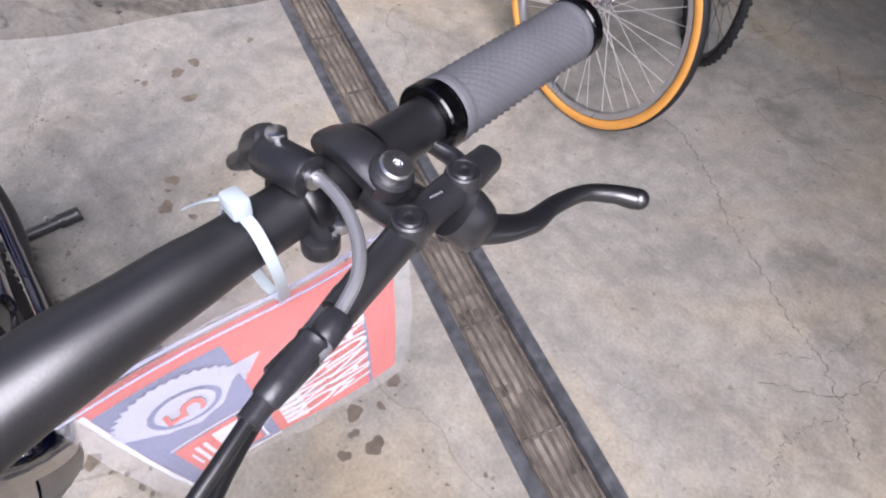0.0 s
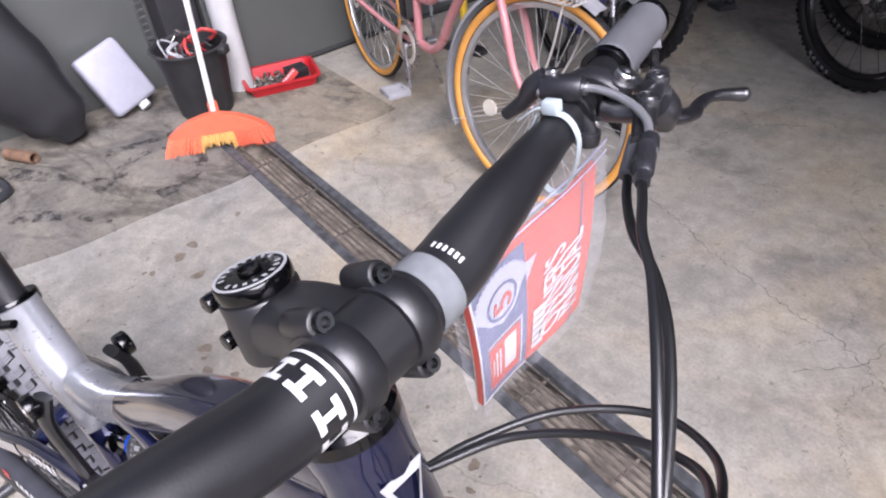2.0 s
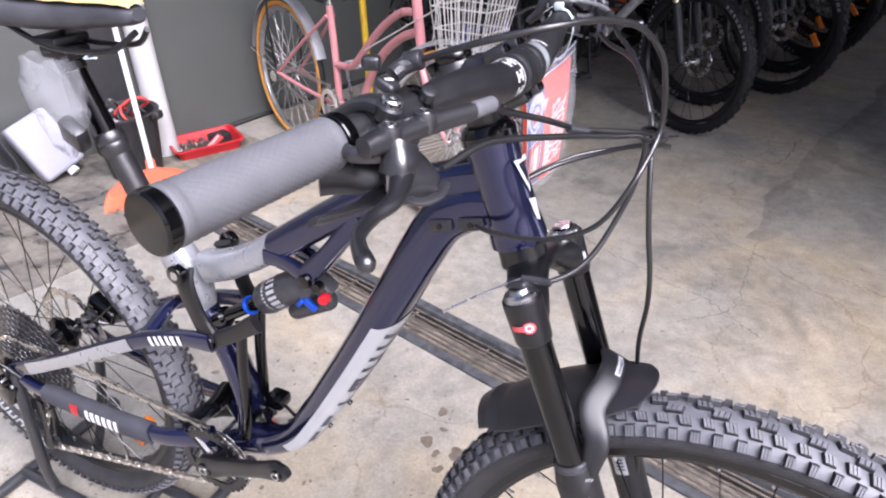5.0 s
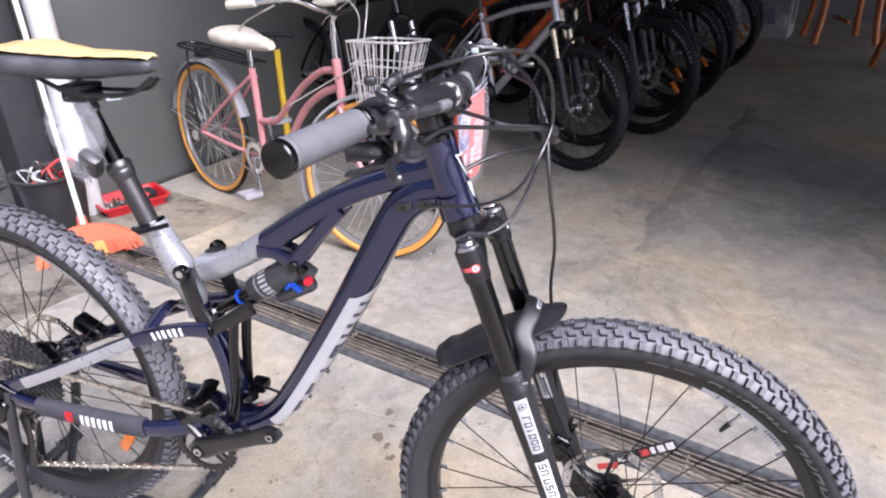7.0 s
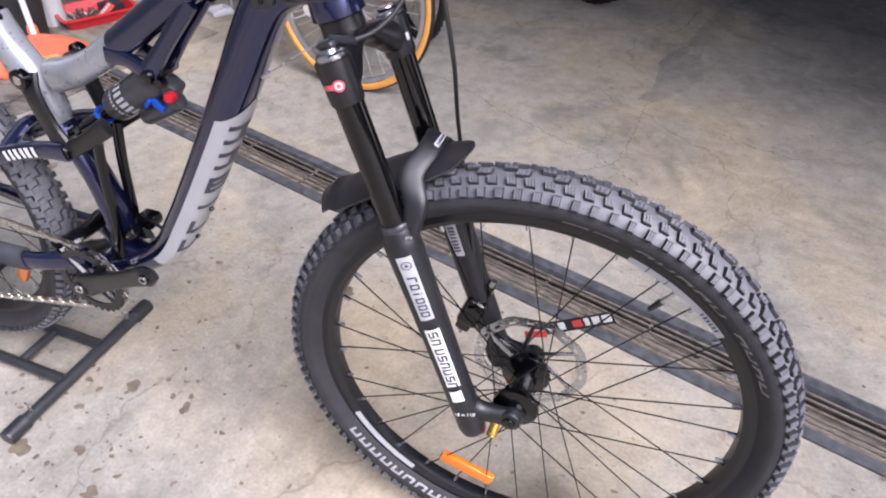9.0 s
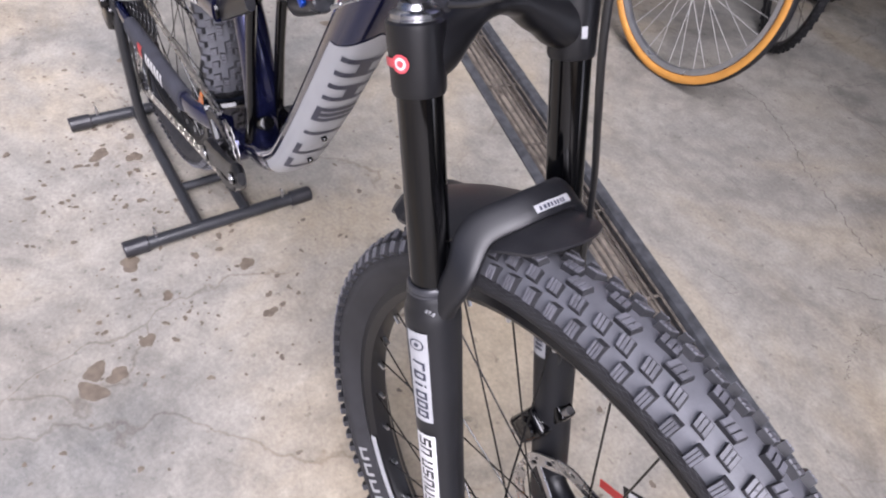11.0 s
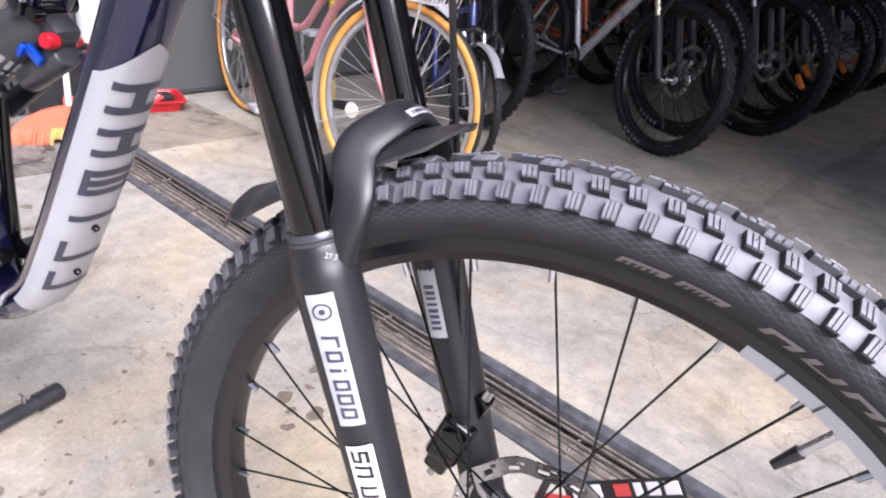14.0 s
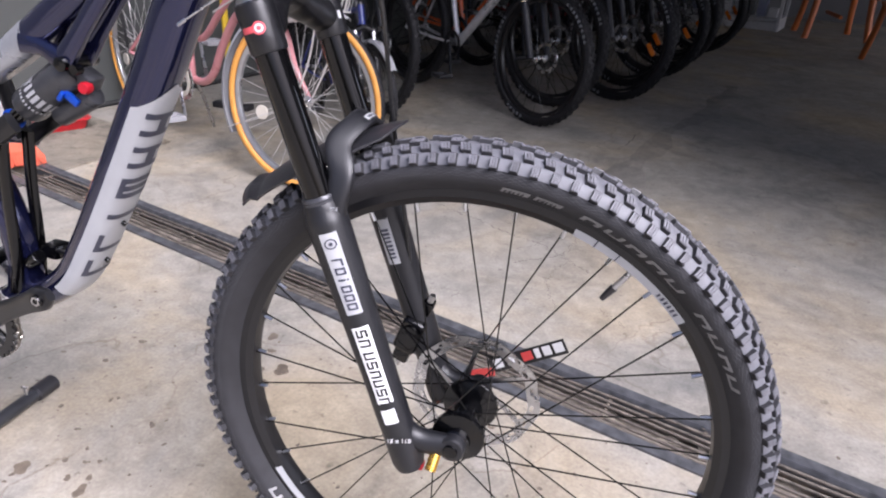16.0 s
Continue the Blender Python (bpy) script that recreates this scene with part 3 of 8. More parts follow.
            made[(side, lead)] = me
        ob = new(name, made[(side, lead)])
        ob.parent = parent
        ob.matrix_basis = Matrix.Translation(centre) @ Matrix.Rotation(-a, 4, "Y")
    if joined:
        allbm.transform(Matrix.Translation(centre))
        part("spokes", allbm, material, parent)


def axle_pose(c):
    """z of the turned profile lies along the axle, towards the left of the bicycle."""
    return Matrix.Translation(c) @ Matrix.Rotation(radians(-90), 4, "X")


def ring_profile(R0, half_w, r_bead, k=14):
    """A tyre's cross-section: from one bead over the crown to the other."""
    out = []
    mid = (R0 + r_bead) / 2 + 0.002
    hr = (R0 - r_bead) / 2
    for i in range(k + 1):
        a = radians(-118) + radians(236) * i / k
        out.append((mid + hr * math.cos(a) * (1.0 if math.cos(a) > 0 else 1.05), half_w * math.sin(a)))
    return [(r_bead + 0.001, -0.0135)] + out + [(r_bead + 0.001, 0.0135)]


def tread(body, caps, c, R0, half_w, r_bead, pitches):
    """Knobs in rows across the crown: dark rubber bodies, and siped tops as ribs, coloured paler for the sky's sheen.
    """
    m = axle_pose(c)
    rnd = random.Random(3)
    mid, hr = (R0 + r_bead) / 2 + 0.002, (R0 - r_bead) / 2
    step = 2 * math.pi / pitches

    def block(bm_, ph, a, l0, l1, w0, w1, h0, h1, draw, skew):
        """One tapered block: a places it across the crown, l along the tread, w across it, h off the casing."""
        nr, ny = math.cos(a), math.sin(a)
        rr, yy = mid + hr * nr, half_w * ny
        base, top = [], []
        for e, f in ((l0, w0), (l1, w0), (l1, w1), (l0, w1)):
            for hh, k, lst in ((h0, 1.0, base), (h1, draw, top)):
                cl, cw = (l0 + l1) / 2, (w0 + w1) / 2
                al, t_ = cl + (e - cl) * k, cw + (f - cw) * k
                th = ph + (al + skew * t_) / R0
                r_ = rr + nr * hh - ny * t_
                lst.append(bm_.verts.new(m @ V(r_ * math.cos(th), r_ * math.sin(th), yy + ny * hh + nr * t_)))
        bm_.faces.new(top)
        for q in range(4):
            bm_.faces.new((base[q], base[(q + 1) % 4], top[(q + 1) % 4], top[q]))

    rows = ((1.00, 0.0, 0.0086, 0.0120, 0.0060, 0.0), (0.53, 0.5, 0.0106, 0.0108, 0.0050, 0.25), (0.15, 0.0, 0.0104, 0.0092, 0.0048, -0.2))
    for i in range(pitches):
        for a, off, ln, wd, h, skew in rows:
            for side in (-1, 1):
                if a < 0.3 and (i + (side > 0)) % 2:
                    continue
                ph = (i + off + (0.25 if side > 0 else 0.0)) * step + rnd.uniform(-0.0012, 0.0012)
                l_, w_ = ln * rnd.uniform(0.94, 1.06) * (1.5 if a < 0.3 else 1.0), wd * rnd.uniform(0.95, 1.05)
                lead = (1 if a > 0.9 else 0) * side * 0.0006
                block(body, ph, side * a, -l_ / 2, l_ / 2, -w_ / 2 + lead, w_ / 2 + lead, -0.0015, h, 0.9, skew * side)
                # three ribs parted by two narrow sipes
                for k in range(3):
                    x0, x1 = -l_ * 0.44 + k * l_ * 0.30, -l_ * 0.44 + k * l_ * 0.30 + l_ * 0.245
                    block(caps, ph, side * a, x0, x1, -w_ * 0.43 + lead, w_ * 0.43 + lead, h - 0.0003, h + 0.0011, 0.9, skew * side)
                # moulding hairs left on fresh rubber
                if rnd.random() < 0.22 and a < 0.9:
                    hx = rnd.uniform(-0.3, 0.3) * l_
                    block(body, ph, side * a, hx, hx + 0.0005, 0.0, 0.0005, h, h + rnd.uniform(0.002, 0.005), 0.5, 0.0)


def knobby_wheel(name, bike, c, front):
    """A 27.5 inch mountain-bike wheel with a wide knobbly tyre."""
    R0, half_w, r_bead, r_rim = 0.3258, 0.0290, 0.283, 0.2675
    m = axle_pose(c)
    rim = part(name, lathe(bmesh.new(), [(r_bead + 0.004, -0.0145), (r_bead + 0.004, -0.012), (r_bead - 0.003, -0.011), (r_bead - 0.003, 0.011), (r_bead + 0.004, 0.012), (r_bead + 0.004, 0.0145),
                                         (r_bead - 0.006, 0.0150), (r_rim + 0.002, 0.010), (r_rim, 0.0), (r_rim + 0.002, -0.010), (r_bead - 0.006, -0.0150), (r_bead + 0.004, -0.0145)], m, 96, False), M_MATTE, bike, "matte black alloy rim")
    tyre = part("tyre", lathe(bmesh.new(), ring_profile(R0, half_w, r_bead), m, 128, False), M_RUBBER, rim, "black rubber tyre casing")
    mid_, hr_ = (R0 + r_bead) / 2 + 0.002, (R0 - r_bead) / 2 + 0.0004
    part("tread_base", lathe(bmesh.new(), [(mid_ + (hr_ + 0.0006) * math.cos(radians(q)), (half_w + 0.0009) * math.sin(radians(q))) for q in range(-72, 73, 6)], m, 128, False), M_BASE, rim, "casing between the tread blocks, greyed for sky sheen")
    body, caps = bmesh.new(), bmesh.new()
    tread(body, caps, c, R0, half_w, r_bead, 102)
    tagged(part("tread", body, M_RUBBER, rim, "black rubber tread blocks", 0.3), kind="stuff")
    tagged(part("tread_top", caps, M_KNOB, rim, "siped tops of the tread blocks, paler for sky sheen", 0.3), kind="stuff")
    # hub
    hub = [(0.0, -0.058), (0.011, -0.058), (0.011, -0.05), (0.016, -0.046), (0.016, -0.04), (0.03, -0.036), (0.031, -0.03), (0.03, -0.027), (0.017, -0.022), (0.0155, 0.0), (0.017, 0.018),
           (0.033, 0.024), (0.034, 0.027), (0.033, 0.031), (0.024, 0.034), (0.024, 0.044), (0.011, 0.046), (0.011, 0.058), (0.0, 0.058)]
    part("hub", lathe(bmesh.new(), hub, m, 28), M_GLOSSBLK, rim, "gloss black hub")
    spoke_set(rim, Vector(c), 0.029, 0.028, r_rim + 0.001, 32, 0.00095, M_GLOSSBLK, cross=1.2, phase=0.016)
    nip = finish(cyl(bmesh.new(), (0, 0, 0.001), (0, 0, -0.010), 0.0021, 6), "nipple")
    for i in range(32):
        a = 2 * math.pi * i / 32 + 0.016
        d = V(math.cos(a), 0, math.sin(a))
        part("nipple", nip, M_STEEL, rim).matrix_world = along(Vector(c) + d * r_rim, Vector(c) + d * (r_rim + 1))
    # rotor: a ring with slots, carried on arms
    ry = 0.05
    bm_ = bmesh.new()
    k = 90
    def rp(r_, i, y_):
        return bm_.verts.new(m @ V(r_ * math.cos(2 * math.pi * i / k), r_ * math.sin(2 * math.pi * i / k), y_))
    radii_ = [0.0655, 0.069, 0.0735, 0.0765, 0.080]
    g = [[rp(r_ + (0.0014 * math.sin(2 * math.pi * i * 9 / k) if n_ in (0, 4) else 0), i, ry) for i in range(k)] for n_, r_ in enumerate(radii_)]
    for n_ in range(4):
        for i in range(k):
            if n_ == 1 and i % 5 in (1, 2):
                continue
            if n_ == 2 and i % 5 in (3,):
                continue
            j = (i + 1) % k
            bm_.faces.new((g[n_][i], g[n_][j], g[n_ + 1][j], g[n_ + 1][i]))
    ext = bmesh.ops.extrude_face_region(bm_, geom=bm_.faces[:])
    bmesh.ops.translate(bm_, verts=[v for v in ext["geom"] if isinstance(v, bmesh.types.BMVert)], vec=V(0, 0.0018, 0))
    part("disc_rotor", bm_, M_STEEL, rim, "slotted steel brake rotor")
    for i in range(6):
        a = 2 * math.pi * i / 6
        d0, d1 = V(math.cos(a), math.sin(a), 0), V(math.cos(a + 0.55), math.sin(a + 0.55), 0)
        w_ = 0.0045
        t0, t1 = V(-d0.y, d0.x, 0), V(-d1.y, d1.x, 0)
        q = [d0 * 0.022 - t0 * w_, d0 * 0.022 + t0 * w_, d1 * 0.067 + t1 * w_ * 0.7, d1 * 0.067 - t1 * w_ * 0.7]
        bm_ = bmesh.new()
        lo_ = [bm_.verts.new(m @ (p + V(0, 0, ry))) for p in q]
        hi_ = [bm_.verts.new(m @ (p + V(0, 0, ry)) + V(0, 0.0017, 0)) for p in q]
        bm_.faces.new(lo_), bm_.faces.new(hi_)
        for k_ in range(4):
            bm_.faces.new((lo_[k_], lo_[(k_ + 1) % 4], hi_[(k_ + 1) % 4], hi_[k_]))
        part("rotor_arm", bm_, M_STEEL, rim)
    return rim, m


def polar(m, c_r, y, a0, sgn=1):
    """Maps (angle, radial) onto a tyre's side wall on the right-hand face."""
    def fn(a, r_):
        return m @ V(r_ * math.cos(a), r_ * math.sin(a), y(r_))
    return fn


# ---- the mountain bicycle ----
FY = 0.0                                   # the fork and front wheel sit a touch to the right of the frame's middle
bike = thing("mountain_bike", "navy and silver full-suspension mountain bike held on a rear stand", "bicycle")
# it leans a little in its stand, bar turned in the stem
LEAN = Matrix.Translation((-0.0056, -0.0248, -0.0173)) @ Euler((radians(-1.55), radians(0.18), radians(0.74))).to_matrix().to_4x4() @ Matrix.Scale(1.035, 4)
BAR = Matrix.Translation((-0.0125, -0.0632, 0.0180)) @ Euler((radians(-3.18), radians(1.04), radians(1.51))).to_matrix().to_4x4() @ Matrix.Scale(1.000, 4)
COCKPIT = ("stem", "handlebar", "lock_ring", "brake_master_cylinder", "brake_lever", "remote_body", "lockout_body", "shifter_pod")
FKY = -0.0083
FW, RW = (0.7022, -0.0144, 0.3564), (-0.395, 0.0, 0.405)
front_rim, fm = knobby_wheel("front_wheel", bike, FW, True)
rear_rim, rm = knobby_wheel("rear_wheel", bike, RW, False)


def wall_y(r_):
    hr, mid = (0.3258 - 0.283) / 2, (0.3258 + 0.283) / 2 + 0.002
    x = max(-1, min(1, (r_ - mid) / hr))
    return -0.0290 * math.sqrt(max(0.0, 1 - x * x)) - 0.0006


for wm, rim in ((fm, front_rim), (rm, rear_rim)):
    fn = polar(wm, 0, wall_y, 0)
    # positions on the wheel: angle in the wheel's plane, measured from ahead, upwards negative
    # maker's marks: slanted strokes and short bars, one small mesh a mark
    for a0, a1, count, seed in ((-68, -44, 5, 4), (-40, -21, 4, 5), (108, 150, 9, 6)):
        rnd = random.Random(seed)
        for q in range(count):
            c0, c1 = a0 + (a1 - a0) * (q + 0.08) / count, a0 + (a1 - a0) * (q + 0.86) / count
            mark = lambda u, v, c0=c0, c1=c1: fn(radians(c0 + (c1 - c0) * u + 1.1 * (v - 0.5)), 0.2850 + 0.0135 * v)
            bm = bmesh.new()
            for u0, u1, v0, v1 in [(0.0, 0.24, 0.0, 1.0)] + rnd.choice(([(0.24, 1.0, 0.8, 1.0), (0.76, 1.0, 0.0, 0.8)], [(0.24, 0.78, 0.4, 0.6), (0.78, 1.0, 0.0, 1.0)], [(0.24, 1.0, 0.0, 0.2), (0.24, 1.0, 0.8, 1.0), (0.78, 1.0, 0.2, 0.8)])):
                patch(bm, mark, u0, u1, v0, v1, 3, 4)
            part("sidewall_mark", bm, M_TYREDEC, rim)
    for a0, a1 in ((-83, -77.7), (-76.6, -71.5)):
        lab = lambda u, v, a0=a0, a1=a1: fn(radians(a0 + (a1 - a0) * u + 1.0 * (v - 0.5)), 0.2890 + 0.0085 * v)
        bm = bmesh.new()
        patch(bm, lab, 0, 1, 0, 1, 6, 3)
        part("size_label", bm, M_TYREDEC, rim, "grey tyre size label")
        bm = bmesh.new()
        bars(bm, lambda u, v: lab(u, v) + V(0, -0.0003, 0), 0.12, 0.9, 0.3, 0.72, 5, 0.6, 1, 1, 8)
        part("size_print", bm, M_RUBBER, rim)
    # crossed ridges moulded into the wall below the tread
    bm = bmesh.new()
    for k in range(210):
        a0 = 2 * math.pi * k / 210
        for d in (-1, 1):
            row = []
            for q in range(5):
                r_ = 0.3030 + 0.0100 * q / 4
                aa = a0 + d * 0.085 * q / 4
                row.append((bm.verts.new(fn(aa, r_)), bm.verts.new(fn(aa + 0.0019, r_))))
            for p_, q_ in zip(row, row[1:]):
                bm.faces.new((p_[0], p_[1], q_[1], q_[0]))
    tagged(part("sidewall_ridge", bm, M_HATCH, rim, "fine crossed ridges on the side wall"), kind="stuff")
    rimy = lambda r_: -0.0153 + (0.279 - r_) * 0.28 - 0.0006
    fr = polar(wm, 0, rimy, 0)
    bm = bmesh.new()
    patch(bm, fr, radians(-67), radians(-38), 0.2700, 0.2785, 14, 1)
    part("rim_label", bm, M_GREYDEC, rim, "silver rim sticker")
    bm = bmesh.new()
    patch(bm, fr, radians(126), radians(154), 0.2700, 0.2785, 14, 1)
    part("rim_label", bm, M_GREYDEC, rim, "silver rim sticker")
    bm = bmesh.new()
    bars(bm, polar(wm, 0, lambda r_: rimy(r_) - 0.0005, 0), radians(-46), radians(-39.5), 0.2720, 0.2768, 6, 0.55, 1, 1)
    part("rim_print", bm, M_DARKDEC, rim)
    for a0 in (-62.3, -57.2):
        bm = bmesh.new()
        patch(bm, polar(wm, 0, lambda r_: rimy(r_) - 0.0005, 0), radians(a0), radians(a0 + 0.3), 0.2700, 0.2785, 1, 1)
        part("label_rule", bm, M_DARKDEC, rim)
a = radians(-52)
val = Vector(FW) + V(math.cos(-a), 0, math.sin(-a)) * 0.268
vin = Vector(FW) + V(math.cos(-a), 0, math.sin(-a)) * 0.230
bm = bmesh.new()
cyl(bm, val, vin, 0.003, 10)
part("valve", bm, M_STEEL, front_rim, "steel valve stem")
bm = bmesh.new()
cyl(bm, vin + (val - vin) * 0.35, vin - (val - vin) * 0.12, 0.0043, 10, 0.003)
part("valve_cap", bm, M_PLASTIC, front_rim, "black valve cap")
# wheel reflectors, clipped between spokes
for rim, c, ang in ((front_rim, FW, 111), (rear_rim, RW, 33)):
    d = V(math.cos(radians(ang)), 0, -math.sin(radians(ang)))
    bm = bmesh.new()
    box(bm, Matrix.Translation(Vector(c) + d * (0.212 if ang > 60 else 0.232) + V(0, -0.006, 0)) @ Matrix.Rotation(radians(ang + 90), 4, "Y"), (0.088, 0.011, 0.022), 0.004, 2)
    part("reflector", bm, M_ORANGE, rim, "orange spoke reflector")

# fork: steerer crown, stanchions, lowers, arch
S0, SD = V(0.445, 0, 0.865), V(0.3256, 0, -0.9455)
LEG = 0.0642
lt, lb = V(0.4905, FKY, 0.803), V(0.6465, FKY, 0.352)       # leg axis, crown to dropout
ld = (lb - lt).normalized()
lf = V(-ld.z, 0, ld.x)                                    # ahead of the leg
crown_half = [(LEG, 0.0235, 0.0, 0.0160, 0.0205), (LEG * 0.80, 0.0195, -0.001, 0.0165, 0.0185), (LEG * 0.58, 0.0125, -0.005, 0.0175, 0.0145), (LEG * 0.30, 0.0040, -0.011, 0.0205, 0.0100)]
crown_rows = [(-y, d, f, a, b) for y, d, f, a, b in crown_half] + [(0.0, 0.0015, -0.0145, 0.0225, 0.0085)] + list(reversed(crown_half))
fork = part("fork_crown", Spine([lt + V(0, y, 0) + ld * d + lf * f for y, d, f, a, b in crown_rows], [(a, b) for y, d, f, a, b in crown_rows], lf, 2.4).skin(bmesh.new(), 24, 80), M_MATTE, bike, "satin black forged crown")
bm = bmesh.new()
lathe(bm, [(0.012, 0.0795), (0.0215, 0.0785), (0.0245, 0.074), (0.0240, 0.068), (0.0236, 0.060), (0.0236, 0.0545), (0.0225, 0.0535), (0.0225, 0.0525)], along(S0, S0 + SD), 32)
part("crown_race", bm, M_MATTE, fork, "black crown neck under the head tube")
for s in (-1, 1):
    o = V(0, s * LEG, 0)
    bm = bmesh.new()
    lathe(bm, [(0.0, 0.001), (0.0165, 0.001), (0.0182, 0.0025), (0.0184, 0.006), (0.0176, 0.030), (0.0174, 0.043), (0.0166, 0.0458), (0.0152, 0.0462)], along(lt + o, lb + o), 32)
    part("crown_clamp", bm, M_MATTE, fork, "black crown shoulder")
    bm = bmesh.new()
    cyl(bm, lt + o + ld * 0.02, lt + o + ld * 0.22, 0.0150, 36)
    part("stanchion", bm, M_STANCHION, fork, "polished black stanchion")
    bm = bmesh.new()
    lathe(bm, [(0.0, -0.0085), (0.0085, -0.0085), (0.0095, -0.0075), (0.0105, -0.0045), (0.0138, -0.0035), (0.0150, -0.0025), (0.0152, 0.0), (0.0162, 0.0005), (0.0165, 0.003)], along(lt + o, lb + o), 32)
    part("top_cap", bm, M_STEEL if s > 0 else mat("satin_grey_cap", (0.36, 0.36, 0.37), 0.27, 1.0), fork, "silver fork top cap" if s > 0 else "dark steel fork top cap")
    bm = bmesh.new()
    if s > 0:
        lathe(bm, [(0.0, -0.0075), (0.0056, -0.0075), (0.0068, -0.0100), (0.0098, -0.0102), (0.0108, -0.009), (0.0112, -0.004), (0.0, -0.004)], along(lt + o + ld * 0.0035, lb + o), 22)
        part("adjuster_knob", bm, M_GLOSSBLK, fork, "black air valve cap")
    else:
        box(bm, along(lt + o - ld * 0.0115, lt + o) @ pose(0, 0, 0, 0, 0, 15), (0.012, 0.022, 0.007), 0.0028, 3)
        part("adjuster_knob", bm, M_PLASTIC, fork, "black remote lock-out cam")
    # lower leg
    L0 = lt + o + ld * 0.183
    Lend = lb + o + ld * 0.034
    ln = (Lend - L0).length
    bm = bmesh.new()
    lathe(bm, [(0.0155, 0.008), (0.0180, 0.008), (0.0190, 0.011), (0.0190, 0.017), (0.0208, 0.021), (0.0216, 0.030), (0.0212, 0.06), (0.0198, 0.12), (0.0188, 0.2), (0.0186, ln - 0.03), (0.0186, ln - 0.012), (0.016, ln - 0.002), (0.0, ln)], along(L0, Lend), 32)
    leg = part("lower_leg", bm, M_LOWER, fork, "matte black fork lower")
    bm = bmesh.new()
    lathe(bm, [(0.0154, 0.0005), (0.0170, 0.0005), (0.0180, 0.0025), (0.0180, 0.0048), (0.0172, 0.0052), (0.0180, 0.0056), (0.0180, 0.0078), (0.0154, 0.0078)], along(L0, Lend), 28)
    part("wiper_seal", bm, M_CAN, leg, "dark steel wiper ring")
    # dropout
    bm = bmesh.new()
    Spine([Lend - ld * 0.070, Lend - ld * 0.036 + lf * 0.014 - V(0, s * 0.004, 0), V(FW[0], FKY + s * 0.057, FW[2])], [(0.014, 0.012), (0.0125, 0.014), (0.010, 0.014)]).skin(bm, 14, 10)
    cyl(bm, V(FW[0], FKY + s * 0.066, FW[2]), V(FW[0], FKY + s * 0.048, FW[2]), 0.0150, 20, bev=0.003)
    part("dropout", bm, M_LOWER, leg)
    # stickers: a pale plate, then a row of white marks
    def on_leg(h, w, o_=o, L0_=L0, s_=s):
        ang = w / 0.019 + 0.36
        out = V(0, -1, 0) * math.cos(ang) + lf * math.sin(ang)
        rad = 0.0198 - (h - 0.12) * 0.0143 if h > 0.05 else 0.0212
        return L0_ + ld * h + out * (max(rad, 0.0186) + 0.0012)
    if s < 0:
        bm = bmesh.new()
        patch(bm, on_leg, 0.035, 0.124, -0.0078, 0.0078, 10, 4)
        plate = part("name_plate", bm, M_GREYDEC, leg, "pale grey name plate sticker")
        bm = bmesh.new()
        for q in range(6):
            # square-cornered open strokes in a row down the plate
            g = lambda u, v, q=q: on_leg(0.0615 + 0.0098 * q + 0.0076 * u + 0.0012 * v, -0.0042 + 0.0094 * v) + V(0, -0.0006, 0)
            for r_ in (((0, 0.26, 0, 1), (0.26, 1, 0.8, 1)), ((0, 0.26, 0, 1), (0.74, 1, 0, 1), (0.26, 0.74, 0, 0.2), (0.26, 0.74, 0.8, 1)), ((0.3, 0.6, 0, 0.7), (0.3, 0.6, 0.84, 1)))[(0, 1, 2, 1, 1, 1)[q]]:
                patch(bm, g, *r_, 1, 3)
        part("plate_print", bm, M_DARKDEC, leg)
        bm = bmesh.new()
        for q in range(24):
            a0, a1 = 2 * math.pi * q / 24, 2 * math.pi * (q + 1) / 24
            for r0, r1 in ((0.0043, 0.0054), (0.0, 0.0018)):
                bm.faces.new([bm.verts.new(on_leg(0.046 + r_ * math.cos(a), r_ * math.sin(a)) + V(0.0002, -0.0006, 0)) for r_, a in ((r0, a0), (r1, a0), (r1, a1), (r0, a1))])
        part("plate_emblem", bm, M_DARKDEC, leg)
        bm = bmesh.new()
        patch(bm, on_leg, 0.139, 0.232, -0.0085, 0.0085, 14, 4)
        part("leg_print", bm, M_WHITE, leg, "white block marks with black cores")
        for q in range(8):
            bm = bmesh.new()
            w_ = 0.0088
            g = lambda u, v, q=q: on_leg(0.1415 + 0.0112 * q + (0.004 if q > 1 else 0.0) + w_ * u + 0.0016 * v, -0.0068 + 0.0136 * v) + V(0, -0.0005, 0)
            for r_ in (((0, 1, 0.72, 0.9), (0, 0.24, 0.45, 0.9), (0, 1, 0.42, 0.56), (0.76, 1, 0.1, 0.56), (0, 1, 0.1, 0.24)), ((0, 0.26, 0.1, 0.9), (0.26, 1, 0.74, 0.9), (0.74, 1, 0.1, 0.9)), ((0, 0.26, 0.1, 0.9), (0.74, 1, 0.1, 0.9), (0.26, 0.74, 0.1, 0.24)))[q % 3]:
                patch(bm, g, *r_, 1, 3)
            part("leg_mark", bm, M_LOWER, leg)
        bm = bmesh.new()
        patch(bm, on_leg, 0.240, 0.258, -0.0085, 0.0065, 2, 3)
        part("leg_square", bm, M_WHITE, leg, "white square mark")
        words("15 x 110", 0.0075, Matrix.Translation(on_leg(0.280, 0.0) + V(0.0002, -0.0006, 0)) @ Matrix.Rotation(0.36, 4, "Z") @ Matrix.Rotation(radians(90), 4, "X"), M_WHITE, leg)
    else:
        def in_leg(h, w, L0_=L0):
            ang = w / 0.0215
            out = V(0, -1, 0) * math.cos(ang) + lf * math.sin(ang)
            return L0_ + ld * h + out * 0.0210
        bm = bmesh.new()
        patch(bm, in_leg, 0.03, 0.125, -0.008, 0.008, 8, 4)
